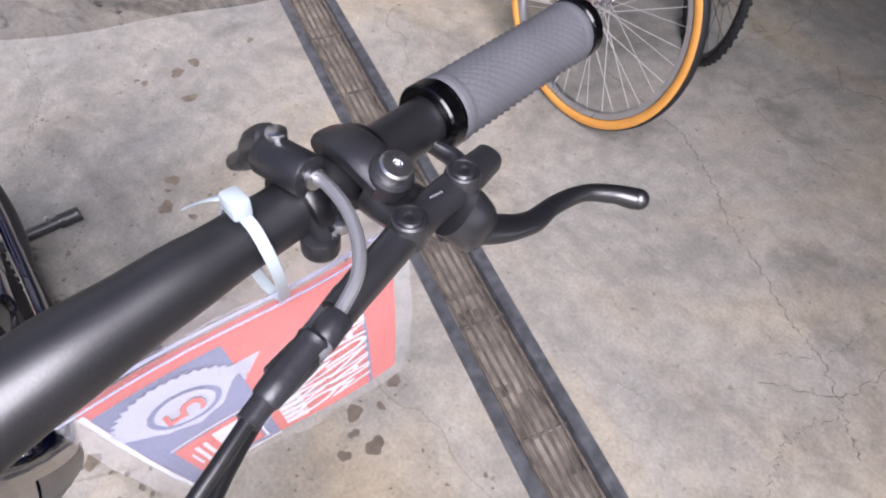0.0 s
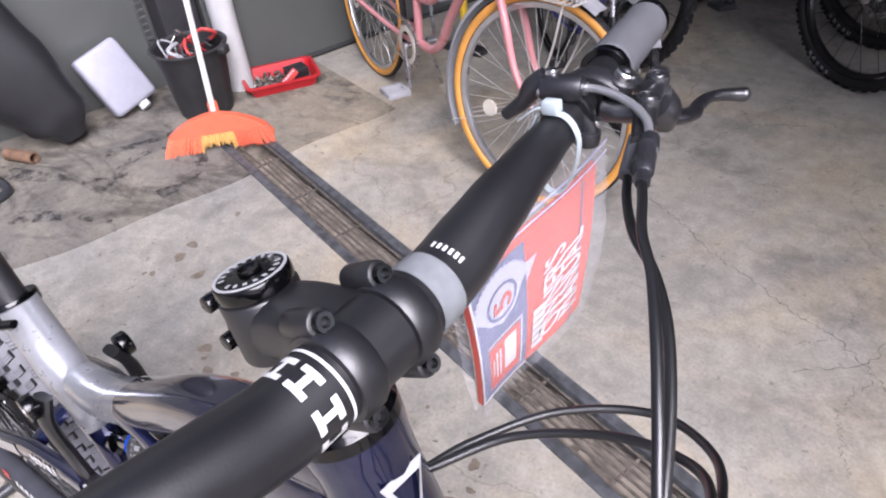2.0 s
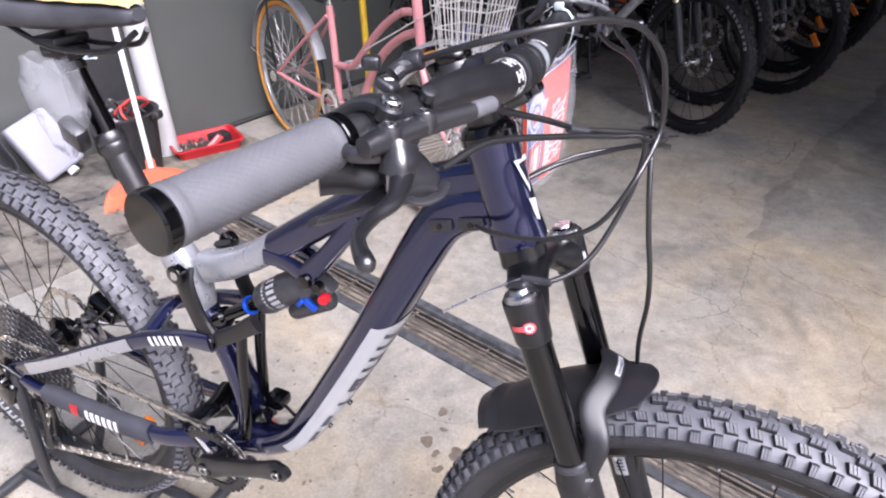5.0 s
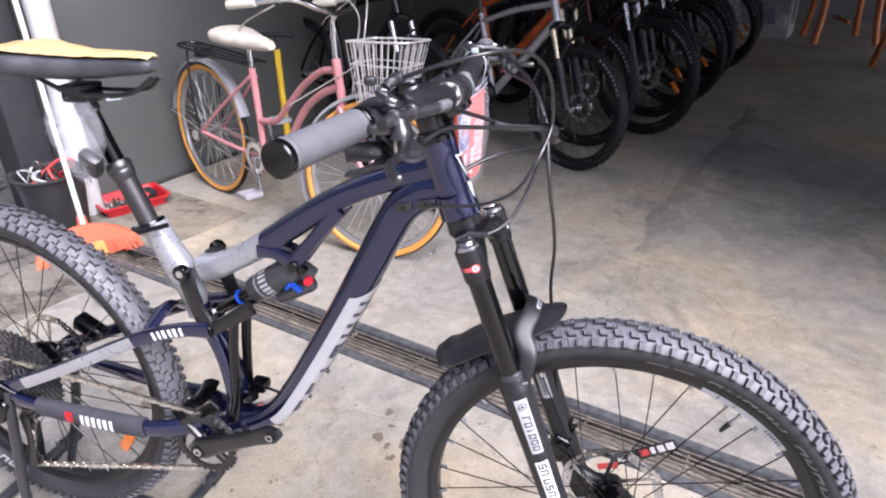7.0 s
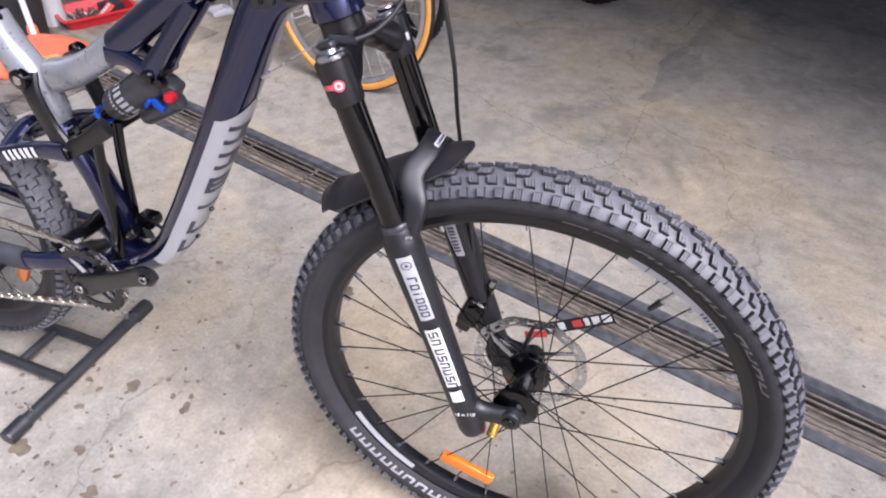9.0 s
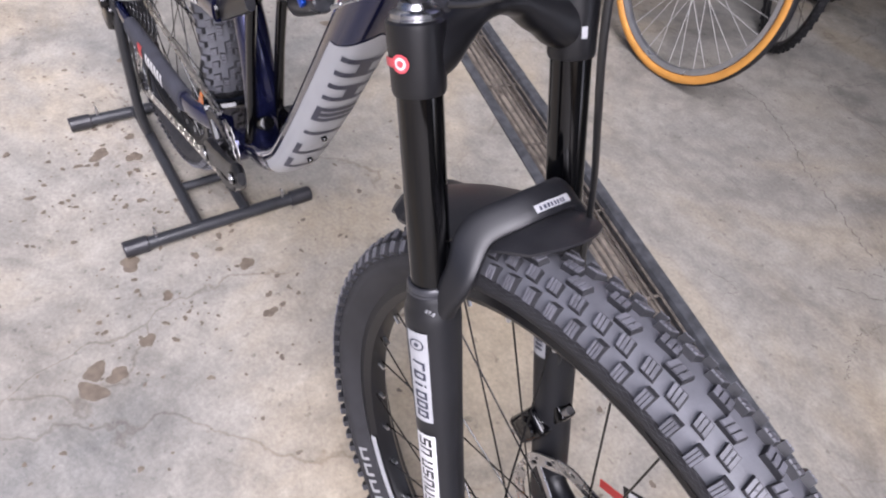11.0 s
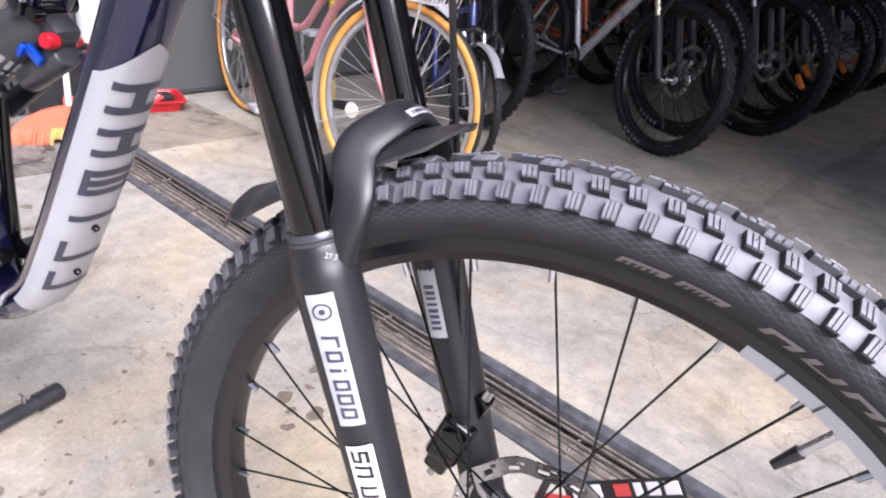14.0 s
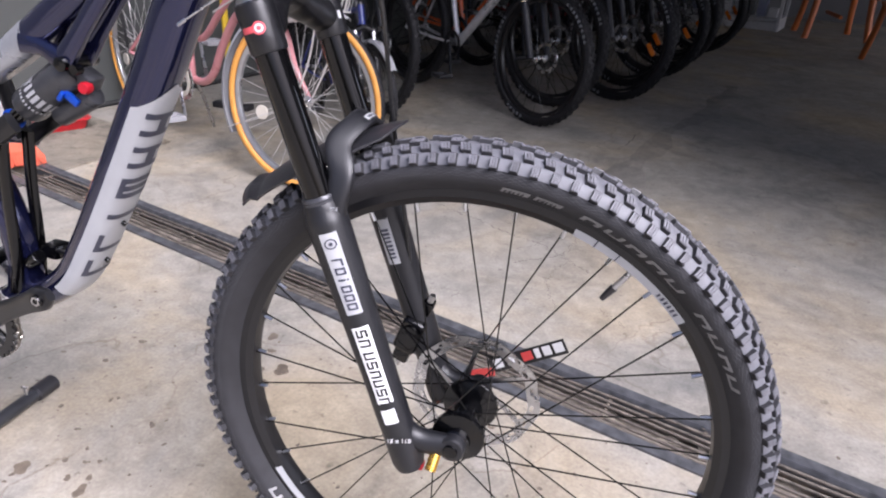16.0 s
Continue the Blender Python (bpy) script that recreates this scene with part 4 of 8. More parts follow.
        part("name_plate", bm, M_GREYDEC, leg, "pale grey name plate sticker")
        bm = bmesh.new()
        bars(bm, lambda h, w: in_leg(h, w) + V(0, -0.0006, 0), 0.08, 0.12, -0.004, 0.005, 8, 0.6, 1, 2, 2)
        part("plate_print", bm, M_DARKDEC, leg)
# axle end
bm = bmesh.new()
cyl(bm, V(FW[0], FKY - 0.064, FW[2]), V(FW[0], FKY - 0.0695, FW[2]), 0.0085, 18, bev=0.001)
part("axle_head", bm, M_GLOSSBLK, fork, "gloss black axle head")
# arch in front of the legs, and the mudguard under it
ar = V(0.572, FY, 0.648)
arch_pts = [lt + ld * 0.225 + V(0.004, -LEG, 0), lt + ld * 0.195 + V(0.014, -LEG + 0.001, 0.0), lt + ld * 0.170 + V(0.026, -LEG + 0.007, 0.010), V(0.561, FKY - 0.040, 0.676), V(0.567, FKY - 0.012, 0.690), V(0.567, FKY + 0.012, 0.692),
            V(0.561, FKY + 0.042, 0.680), lt + ld * 0.170 + V(0.026, LEG - 0.007, 0.010), lt + ld * 0.195 + V(0.014, LEG - 0.001, 0), lt + ld * 0.225 + V(0.004, LEG, 0)]
arch_s = Spine(arch_pts, [(0.010, 0.010), (0.011, 0.0085), (0.0125, 0.006), (0.0135, 0.0048), (0.0125, 0.0045), (0.0125, 0.0045), (0.0135, 0.0048), (0.0125, 0.006), (0.011, 0.0085), (0.010, 0.010)], (1, 0, -0.35), 2.8)
arch = part("fork_arch", arch_s.skin(bmesh.new(), 18, 64), M_LOWER, fork, "matte black fork arch")
bm = bmesh.new()
patch(bm, lambda t, a: arch_s.surf(t, a, 0.0008), 0.48, 0.60, radians(-84), radians(-58), 6, 3)
part("arch_label", bm, M_GREYDEC, fork, "white arch sticker")
bm = bmesh.new()
bars(bm, lambda t, a: arch_s.surf(t, a, 0.0014), 0.49, 0.575, radians(-78), radians(-64), 8, 0.66, 1, 2)
part("arch_print", bm, M_DARKDEC, fork)
words("27.5", 0.0046, Matrix.Translation(lt + ld * 0.190 + V(0.021, -LEG - 0.0150, 0)) @ Matrix.Rotation(radians(38), 4, "Z") @ Matrix.Rotation(radians(90), 4, "X") @ Matrix.Rotation(radians(-10), 4, "Z"), M_GREYDEC, fork)

bm = bmesh.new()
na, nw = 22, 10


def guard(k, j, off):
    q = k / na
    a = radians(135 - 31 * q)
    f = -1 + 2 * j / nw
    half = 0.050 * (1 - 0.30 * max(0, 0.25 - q) / 0.25) if q < 0.8 else 0.050 * (1 - 1.6 * (q - 0.8))
    a -= radians(2.5) * max(0, q - 0.7) / 0.3 * (1 - f * f)
    r_ = 0.3560 - 0.016 * f * f * (1 - 0.5 * max(0, q - 0.7) / 0.3) + off + (0.006 if k < 3 else 0) + 0.012 * max(0, q - 0.75)
    return V(0.684 + r_ * math.cos(a), FY + f * half, 0.340 + r_ * math.sin(a))


for off in (0.0, 0.0022):
    g = [[bm.verts.new(guard(k, j, off)) for j in range(nw + 1)] for k in range(na + 1)]
    for k in range(na):
        for j in range(nw):
            bm.faces.new((g[k][j], g[k + 1][j], g[k + 1][j + 1], g[k][j + 1]))
    if off == 0.0:
        low = g
for k in range(na):
    for j in (0, nw):
        bm.faces.new((low[k][j], low[k + 1][j], g[k + 1][j], g[k][j]))
for j in range(nw):
    for k in (0, na):
        bm.faces.new((low[k][j], low[k][j + 1], g[k][j + 1], g[k][j]))
part("mudguard", bm, M_PLASTIC, bike, "flexible black plastic mudguard")

# round red sticker on the crown shoulder
def on_clamp(w, h):
    ang = w / 0.0176 + 0.42
    out = V(0, -1, 0) * math.cos(ang) + lf * math.sin(ang)
    return lt + V(0, -LEG, 0) + ld * h + out * 0.0190


bm = bmesh.new()
for k in range(24):
    a0, a1 = 2 * math.pi * k / 24, 2 * math.pi * (k + 1) / 24
    for r0, r1 in ((0.0037, 0.0056), (0.0, 0.0021)):
        bm.faces.new([bm.verts.new(on_clamp(r_ * math.cos(a), 0.024 + r_ * math.sin(a))) for r_, a in ((r0, a0), (r1, a0), (r1, a1), (r0, a1))])
patch(bm, on_clamp, -0.016, -0.005, 0.0213, 0.0267, 4, 1)
part("crown_sticker", bm, mat("sticker_red", (0.495, 0.066, 0.079), 0.4), fork, "round red sticker")
bm = bmesh.new()
for k in range(24):
    a0, a1 = 2 * math.pi * k / 24, 2 * math.pi * (k + 1) / 24
    bm.faces.new([bm.verts.new(on_clamp(r_ * math.cos(a), 0.024 + r_ * math.sin(a)) + V(0, 0.0003, 0)) for r_, a in ((0.0019, a0), (0.0039, a0), (0.0039, a1), (0.0019, a1))])
part("sticker_ring", bm, M_WHITE, fork)
bm = bmesh.new()
patch(bm, lambda w, h: lt + V(0, LEG, 0) + ld * h + (lf * math.cos(w / 0.0176 + 0.3) - V(0, 1, 0) * math.sin(w / 0.0176 + 0.3)) * 0.0182, -0.0022, 0.0022, 0.0225, 0.0305, 3, 3)
part("skull_sticker", bm, M_GREYDEC, fork, "small white round-cornered sticker")

# front caliper, its mount, and the rotor tag
bm = bmesh.new()
cm = Matrix.Translation(V(0.612, FY + 0.045, 0.418)) @ Matrix.Rotation(radians(20), 4, "Y")
box(bm, cm, (0.03, 0.03, 0.05), 0.006, 3)
box(bm, cm @ pose(0.0, 0.008, 0.034), (0.022, 0.018, 0.03), 0.004)
box(bm, cm @ pose(0.0, 0.008, -0.036), (0.022, 0.018, 0.03), 0.004)
cyl(bm, cm @ V(0, -0.016, 0.008), cm @ V(0, -0.02, 0.008), 0.011, 18)
part("brake_caliper", bm, M_GLOSSBLK, bike, "black hydraulic brake caliper")
bm = bmesh.new()
cyl(bm, cm @ V(0.004, 0.004, 0.05), cm @ V(0.004, 0.004, 0.06), 0.004, 10)
part("caliper_bolt", bm, M_STEEL, bike)
bm = bmesh.new()
cyl(bm, cm @ V(0.0, 0.004, -0.05), cm @ V(0.0, 0.004, -0.058), 0.004, 10)
part("caliper_bolt", bm, M_STEEL, bike)
bm = bmesh.new()
tagm = Matrix.Translation(V(0.748, 0.125, 0.366)) @ Matrix.Rotation(radians(6), 4, "Z") @ Matrix.Rotation(radians(-28), 4, "Y")
box(bm, tagm, (0.108, 0.0012, 0.023), 0.0004, 1)
hang = part("hang_tag", bm, M_MATTE, bike, "black printed tag hanging at the hub")
bm = bmesh.new()
for x0, w in ((-0.041, 0.012), (-0.024, 0.010), (0.0145, 0.007), (0.028, 0.011), (0.044, 0.013)):
    box(bm, tagm @ pose(x0, -0.001, 0.001), (w, 0.001, 0.014), 0.0003, 1)
tagged(part("tag_print", bm, M_WHITE, hang), kind="stuff")
bm = bmesh.new()
box(bm, tagm @ pose(0.000, -0.0012, 0.001), (0.014, 0.001, 0.013), 0.0003, 1)
box(bm, tagm @ pose(-0.068, -0.0012, -0.006, 0, 12), (0.034, 0.001, 0.013), 0.0003, 1)
tagged(part("tag_red_print", bm, M_REDPRINT, hang), kind="stuff")

# quick-release axle parts at the right dropout
bm = bmesh.new()
q0 = lb + V(0, -LEG + 0.004, 0) + ld * 0.030 + lf * 0.024
cyl(bm, q0 + V(0.006, 0, 0.014), q0 + V(0.004, -0.014, -0.002), 0.0065, 12)
part("gold_screw", bm, M_GOLD, fork, "gold coloured pinch screw")
bm = bmesh.new()
box(bm, Matrix.Translation(q0 + V(-0.012, -0.004, -0.006)), (0.012, 0.012, 0.010), 0.003)
part("rebound_knob", bm, M_RED, fork, "red rebound knob")

# ---- frame ----
down = Spine([(0.455, 0, 0.848), (0.419, 0, 0.845), (0.384, 0, 0.823), (0.356, 0, 0.779), (0.331, 0, 0.731), (0.286, 0, 0.649), (0.236, 0.001, 0.562), (0.187, 0.002, 0.482), (0.149, 0.003, 0.428), (0.102, 0.004, 0.391), (0.046, 0.005, 0.367), (0.011, 0.005, 0.352)],
             [(0.021, 0.026), (0.022, 0.025), (0.0235, 0.025), (0.025, 0.025), (0.026, 0.025), (0.0275, 0.024), (0.0285, 0.024), (0.029, 0.023), (0.03, 0.022), (0.031, 0.021), (0.031, 0.021), (0.032, 0.022)], (0, 1, 0), 2.7)
frame_ob = part("down_tube", down.skin(bmesh.new(), 22, 66), M_NAVY, bike, "navy metallic down tube")
top = Spine([(0.433, 0, 0.880), (0.391, 0, 0.867), (0.350, 0, 0.852), (0.310, 0, 0.835), (0.262, 0, 0.807), (0.205, 0, 0.768), (0.150, 0, 0.731), (0.110, 0, 0.706), (0.065, 0, 0.684), (0.035, 0, 0.675)],
            [(0.018, 0.018), (0.019, 0.0175), (0.0195, 0.017), (0.02, 0.0175), (0.02, 0.0185), (0.019, 0.019), (0.0185, 0.0185), (0.0185, 0.018), (0.019, 0.02), (0.018, 0.022)], (0, 1, 0), 3.0)
part("top_tube", top.skin(bmesh.new(), 20, 40, 0.0, 0.70, slant=lambda a, f: 0.025 * f * math.sin(a)), M_NAVY, bike, "navy metallic top tube")
part("top_tube_rear", top.skin(bmesh.new(), 20, 20, 0.70, 1.0, slant=lambda a, f: 0.025 * (1 - f) * math.sin(a)), M_SILVERP, bike, "silver grey rear of the top tube")
bm = bmesh.new()
Spine([S0 - SD * 0.052, S0 - SD * 0.03, S0 + SD * 0.02, S0 + SD * 0.052], [0.0262, 0.0245, 0.0258, 0.0285], (0, 1, 0)).skin(bm, 28, 16)
head = part("head_tube", bm, M_NAVY, bike, "navy metallic head tube")
bm = bmesh.new()
lathe(bm, [(0.0262, 0.0), (0.0262, 0.0065), (0.0255, 0.0075), (0.0235, 0.012), (0.0215, 0.0138), (0.017, 0.014)], along(S0 - SD * 0.052, S0 - SD * 0.07), 32)
part("headset_cap", bm, M_GLOSSBLK, bike, "gloss black headset cap")
part("headset_spacer", cyl(bmesh.new(), S0 - SD * 0.066, S0 - SD * 0.090, 0.0172, 28, bev=0.001), M_MATTE, bike)
part("headset_spacer", cyl(bmesh.new(), S0 - SD * 0.0905, S0 - SD * 0.1, 0.0172, 28, bev=0.001), M_MATTE, bike)
bm = bmesh.new()
Spine([(0.405, 0, 0.862), (0.395, 0, 0.845), (0.392, 0, 0.828)], [(0.010, 0.03), (0.012, 0.03), (0.016, 0.028)], (0, 1, 0), 3).skin(bm, 14, 8)
part("head_gusset", bm, M_NAVY, bike)
# badge marks on the head tube, facing ahead and right
def on_head(w, h):
    ang = w / 0.0262
    out = V(1, 0, 0.33).normalized() * math.cos(ang) - V(0, 1, 0) * math.sin(ang)
    return S0 + SD * h + out * 0.0272


bm = bmesh.new()
tri = [(-0.013, -0.028), (0.014, -0.030), (0.004, 0.004)]
for i in range(3):
    (x0, y0), (x1, y1) = tri[i], tri[(i + 1) % 3]
    cx, cy = sum(p[0] for p in tri) / 3, sum(p[1] for p in tri) / 3
    q = [(x0, y0), (x1, y1), (x1 + (cx - x1) * 0.36, y1 + (cy - y1) * 0.36), (x0 + (cx - x0) * 0.36, y0 + (cy - y0) * 0.36)]
    bm.faces.new([bm.verts.new(on_head(*p)) for p in q])
bm.faces.new([bm.verts.new(on_head(*p)) for p in ((-0.002, 0.012), (0.009, 0.008), (0.006, 0.03), (0.000, 0.034))])
part("head_badge", bm, M_GREYDEC, head, "white triangular head badge")
# cable ports
for p, r_ in (((0.389, -0.0245, 0.826), 1), ((0.421, -0.0235, 0.834), 1)):
    bm = bmesh.new()
    box(bm, Matrix.Translation(p) @ Matrix.Rotation(radians(-12), 4, "Y"), (0.026, 0.005, 0.013), 0.003)
    part("cable_port", bm, M_PLASTIC, bike, "black cable port plug")
    bm = bmesh.new()
    cyl(bm, V(*p) + V(0, -0.002, 0), V(*p) + V(0, -0.004, 0), 0.003, 10)
    part("port_screw", bm, M_GLOSSBLK, bike)
bm = bmesh.new()
patch(bm, lambda t, a: top.surf(t, a, 0.0008), 0.05, 0.11, radians(60), radians(120), 4, 3)
part("top_tube_badge", bm, M_GREYDEC, bike, "pale sticker on the top tube")
# pale panel low on the down tube, on its front and sides, with dark block marks running up it
lo_a, hi_a = radians(-90), radians(90)


sign = -1 if down.surf(0.6, radians(-90)).x < down.at(0.6).x else 1
def dface(t, a, off=0.0009):
    return down.surf(t, radians(90 if sign < 0 else -90) + a, off)


bm = bmesh.new()
n_t, n_a = 40, 16
g = []
for i in range(n_t + 1):
    row = []
    for j in range(n_a + 1):
        a = lo_a + (hi_a - lo_a) * j / n_a
        top_t = 0.295 + 0.06 * abs(a) / hi_a
        t = top_t + (0.80 - top_t) * i / n_t
        row.append(bm.verts.new(dface(t, a)))
    g.append(row)
for i in range(n_t):
    for j in range(n_a):
        bm.faces.new((g[i][j], g[i + 1][j], g[i + 1][j + 1], g[i][j + 1]))
part("frame_panel", bm, M_GREYDEC, bike, "light grey panel on the down tube")
# six plain block marks in place of a brand name: cross strokes joined along one edge
for k, (strokes, side) in enumerate((((0.0, 0.034), 0), ((0.0, 0.034), 1), ((0.0, 0.017, 0.034), 2), ((0.017,), 3), ((0.034,), 2), ((0.034,), 2))):
    t0 = 0.350 + 0.068 * k
    bm = bmesh.new()
    for d in strokes:
        patch(bm, lambda t, a: dface(t, a, 0.0016), t0 + d, t0 + d + 0.0115, radians(-52), radians(52), 2, 12)
    if side < 3:
        e0 = (-8, -8, 36)[side]
        patch(bm, lambda t, a: dface(t, a, 0.0018), t0 + 0.0005, t0 + 0.045, radians(e0), radians(e0 + 16), 6, 3)
    part("panel_mark", bm, M_DARKDEC, bike)
for t in (0.60, 0.70):
    part("bottle_bolt", cyl(bmesh.new(), dface(t, 0.0, 0.0), dface(t, 0.0, 0.006), 0.0035, 10, bev=0.0006), M_GLOSSBLK, bike, "small black frame bolt")

# seat tube, strut and shock mount
st_top = Spine([(-0.043, 0, 0.744), (-0.029, 0, 0.707), (-0.008, 0, 0.664), (0.006, 0, 0.628), (0.008, 0, 0.585)], [(0.0195, 0.0195), (0.021, 0.0205), (0.022, 0.026), (0.0205, 0.021), (0.018, 0.0125)], (0, 1, 0), 2.4)
seat = part("seat_tube", st_top.skin(bmesh.new(), 18, 24), M_SILVERP, bike, "silver grey seat tube")
part("lower_seat_tube", tube([(0.012, 0, 0.60), (0.045, 0, 0.53), (0.060, 0, 0.452), (0.050, 0.003, 0.388), (0.020, 0.005, 0.356)], [(0.018, 0.014), (0.021, 0.014), (0.023, 0.015), (0.026, 0.018), (0.03, 0.02)], 16, 24, power=2.5), M_NAVY, bike, "navy lower seat tube")
for y in (-0.019, 0.019):
    part("seat_tube_brace", tube([(0.092, y, 0.610), (0.080, y, 0.54), (0.068, y, 0.432), (0.056, y, 0.388)], [(0.006, 0.009), (0.006, 0.009), (0.007, 0.009), (0.008, 0.01)], 10, 12), M_GLOSSBLK, bike)
for y in (-0.015, 0.015):
    part("shock_strut", tube([(0.288, y * 0.9, 0.808), (0.245, y, 0.757), (0.206, y, 0.712)], [(0.005, 0.011), (0.005, 0.010), (0.006, 0.013)], 12, 10, power=3), M_NAVY, bike)
    part("shock_bracket", tube([(0.150, y, 0.728), (0.178, y, 0.726), (0.208, y, 0.712)], [(0.005, 0.012), (0.005, 0.010), (0.006, 0.013)], 12, 10, power=3), M_NAVY, bike)
bm = bmesh.new()
cyl(bm, (0.210, -0.026, 0.711), (0.210, 0.026, 0.711), 0.0085, 16, bev=0.001)
cyl(bm, (0.226, -0.024, 0.706), (0.226, -0.014, 0.706), 0.006, 12)
part("shock_bolt", bm, M_GLOSSBLK, bike)

# rear shock
s0, s1 = V(0.212, 0, 0.706), V(0.034, 0, 0.588)
shk = along(s0, s1)
ls = (s1 - s0).length
bm = bmesh.new()
lathe(bm, [(0.0, 0.006), (0.016, 0.006), (0.0185, 0.010), (0.0212, 0.016), (0.0220, 0.022), (0.0220, 0.098), (0.0205, 0.104), (0.016, 0.106), (0.014, 0.108), (0.0, 0.108)], shk, 28)
shock = part("shock_can", bm, M_CAN, bike, "dark grey air can of the rear shock")
bm = bmesh.new()
lathe(bm, [(0.0, 0.1), (0.0095, 0.1), (0.0095, ls - 0.022), (0.014, ls - 0.018), (0.014, ls), (0.0, ls)], shk, 20)
part("shock_shaft", bm, M_STANCHION, shock)
bm = bmesh.new()
lathe(bm, [(0.0096, 0.1365), (0.0125, 0.1365), (0.0135, 0.138), (0.0125, 0.1395), (0.0096, 0.1395)], shk, 24)
part("sag_ring", bm, M_BLUE, shock, "blue rubber ring")
bm = bmesh.new()
on_can = lambda a, h: shk @ V(0.0224 * math.cos(a), 0.0224 * math.sin(a), h)
bars(bm, on_can, 0.0, 2 * math.pi, 0.058, 0.074, 18, 0.6, 3, 1, 3)
bars(bm, on_can, 0.0, 2 * math.pi, 0.080, 0.084, 30, 0.55, 2, 1, 5)
tagged(part("shock_print", bm, M_GREYDEC, shock, "pale print on the shock"), kind="stuff")
bm = bmesh.new()
r0, r1 = V(0.226, 0.004, 0.674), V(0.166, 0.004, 0.640)
cyl(bm, r0, r1, 0.0130, 22, bev=0.004)
box(bm, Matrix.Translation(V(0.218, 0.004, 0.69)) @ Matrix.Rotation(radians(34), 4, "Y"), (0.024, 0.026, 0.022), 0.005)
part("shock_reservoir", bm, M_CAN, shock, "black piggyback reservoir")
bm = bmesh.new()
lathe(bm, [(0.0, 0), (0.0068, 0), (0.0072, 0.002), (0.0072, 0.009), (0.006, 0.011), (0, 0.011)], along((0.226, -0.006, 0.684), (0.230, -0.027, 0.686)), 12)
part("red_knob", bm, M_RED, shock, "red anodised knob")
bm = bmesh.new()
box(bm, Matrix.Translation(V(0.202, -0.012, 0.672)) @ Matrix.Rotation(radians(35), 4, "Y"), (0.028, 0.006, 0.010), 0.002)
box(bm, Matrix.Translation(V(0.194, -0.016, 0.672)) @ Matrix.Rotation(radians(-50), 4, "Y"), (0.014, 0.006, 0.006), 0.002)
part("blue_lever", bm, M_BLUE, shock, "blue anodised lever")

# rocker and links
for s in (-1, 1):
    y = s * 0.044
    part("rocker_arm", tube([(0.030, s * 0.035, 0.690), (0.036, y, 0.668), (0.046, y, 0.625), (0.060, y, 0.592)], [(0.006, 0.016), (0.006, 0.014), (0.006, 0.0135), (0.007, 0.016)], 12, 14, power=2.6), M_MATTE, bike, "black rocker arm")
    for p, r_ in (((0.031, 0.688), 0.013), ((0.060, 0.590), 0.011)):
        part("pivot_cap", cyl(bmesh.new(), (p[0], s * 0.042, p[1]), (p[0], s * 0.054, p[1]), r_, 20, bev=0.0015), M_GLOSSBLK, bike)
    bm = bmesh.new()
    cyl(bm, (0.031, s * 0.054, 0.688), (0.031, s * 0.0545, 0.688), 0.006, 14)
    part("pivot_bolt", bm, M_STEEL, bike)
    part("link", tube([(0.058, y, 0.588), (0.10, y * 0.95, 0.612), (0.140, y * 0.9, 0.640)], [(0.006, 0.013), (0.006, 0.011), (0.006, 0.013)], 12, 8, power=2.8), M_MATTE, bike, "black suspension link")
    # swing arm: stays
    stay = Spine([(0.066, s * 0.05, 0.592), (0.02, s * 0.052, 0.587), (-0.05, s * 0.056, 0.565), (-0.12, s * 0.062, 0.533), (-0.24, s * 0.07, 0.472), (-0.40, s * 0.074, 0.396)], [(0.007, 0.014), (0.008, 0.012), (0.008, 0.012), (0.008, 0.012), (0.008, 0.012), (0.008, 0.014)], (0, 1, 0), 3)
    part("seat_stay", stay.skin(bmesh.new(), 14, 36), M_NAVY, bike, "navy seat stay")
    side = 0.0 if s > 0 else math.pi
    bm = bmesh.new()
    patch(bm, lambda t, a: stay.surf(t, side + a, 0.0008), 0.30, 0.86, radians(-48), radians(38), 20, 3)
    part("stay_panel", bm, M_SILVERP, bike, "silver panel on the seat stay")
    bm = bmesh.new()
    bars(bm, lambda t, a: stay.surf(t, side + a, 0.001), 0.09, 0.22, radians(-25), radians(25), 6, 0.62, 1, 2, 8)
    part("stay_print", bm, M_WHITE, bike)
    cs = Spine([(0.0, s * 0.03, 0.376), (-0.055, s * 0.052, 0.370), (-0.10, s * 0.058, 0.364), (-0.24, s * 0.066, 0.368), (-0.345, s * 0.072, 0.376), (-0.405, s * 0.075, 0.392)], [(0.012, 0.018), (0.009, 0.016), (0.009, 0.016), (0.009, 0.0145), (0.008, 0.013), (0.007, 0.016)], (0, 1, 0), 2.6)
    part("chain_stay", cs.skin(bmesh.new(), 14, 34), M_NAVY, bike, "navy chain stay")
    if s < 0:
        cover = cs.skin(bmesh.new(), 14, 20, 0.26, 0.80, off=0.004)
        part("chain_stay_cover", cover, mat("neoprene", (0.025, 0.026, 0.034), 0.85, vary=0.2, bump=0.3, bscale=600), bike, "dark neoprene chain stay cover")
        bm = bmesh.new()
        bars(bm, lambda t, a: cs.surf(t, math.pi + a, 0.005), 0.40, 0.575, radians(-26), radians(30), 6, 0.66, 1, 3, 3)
        part("cover_print", bm, M_WHITE, bike, "white block marks")
        bm = bmesh.new()
        patch(bm, lambda t, a: cs.surf(t, math.pi + a, 0.005), 0.60, 0.64, radians(-22), radians(36), 1, 3)
        part("cover_emblem", bm, M_RED, bike, "small red emblem")
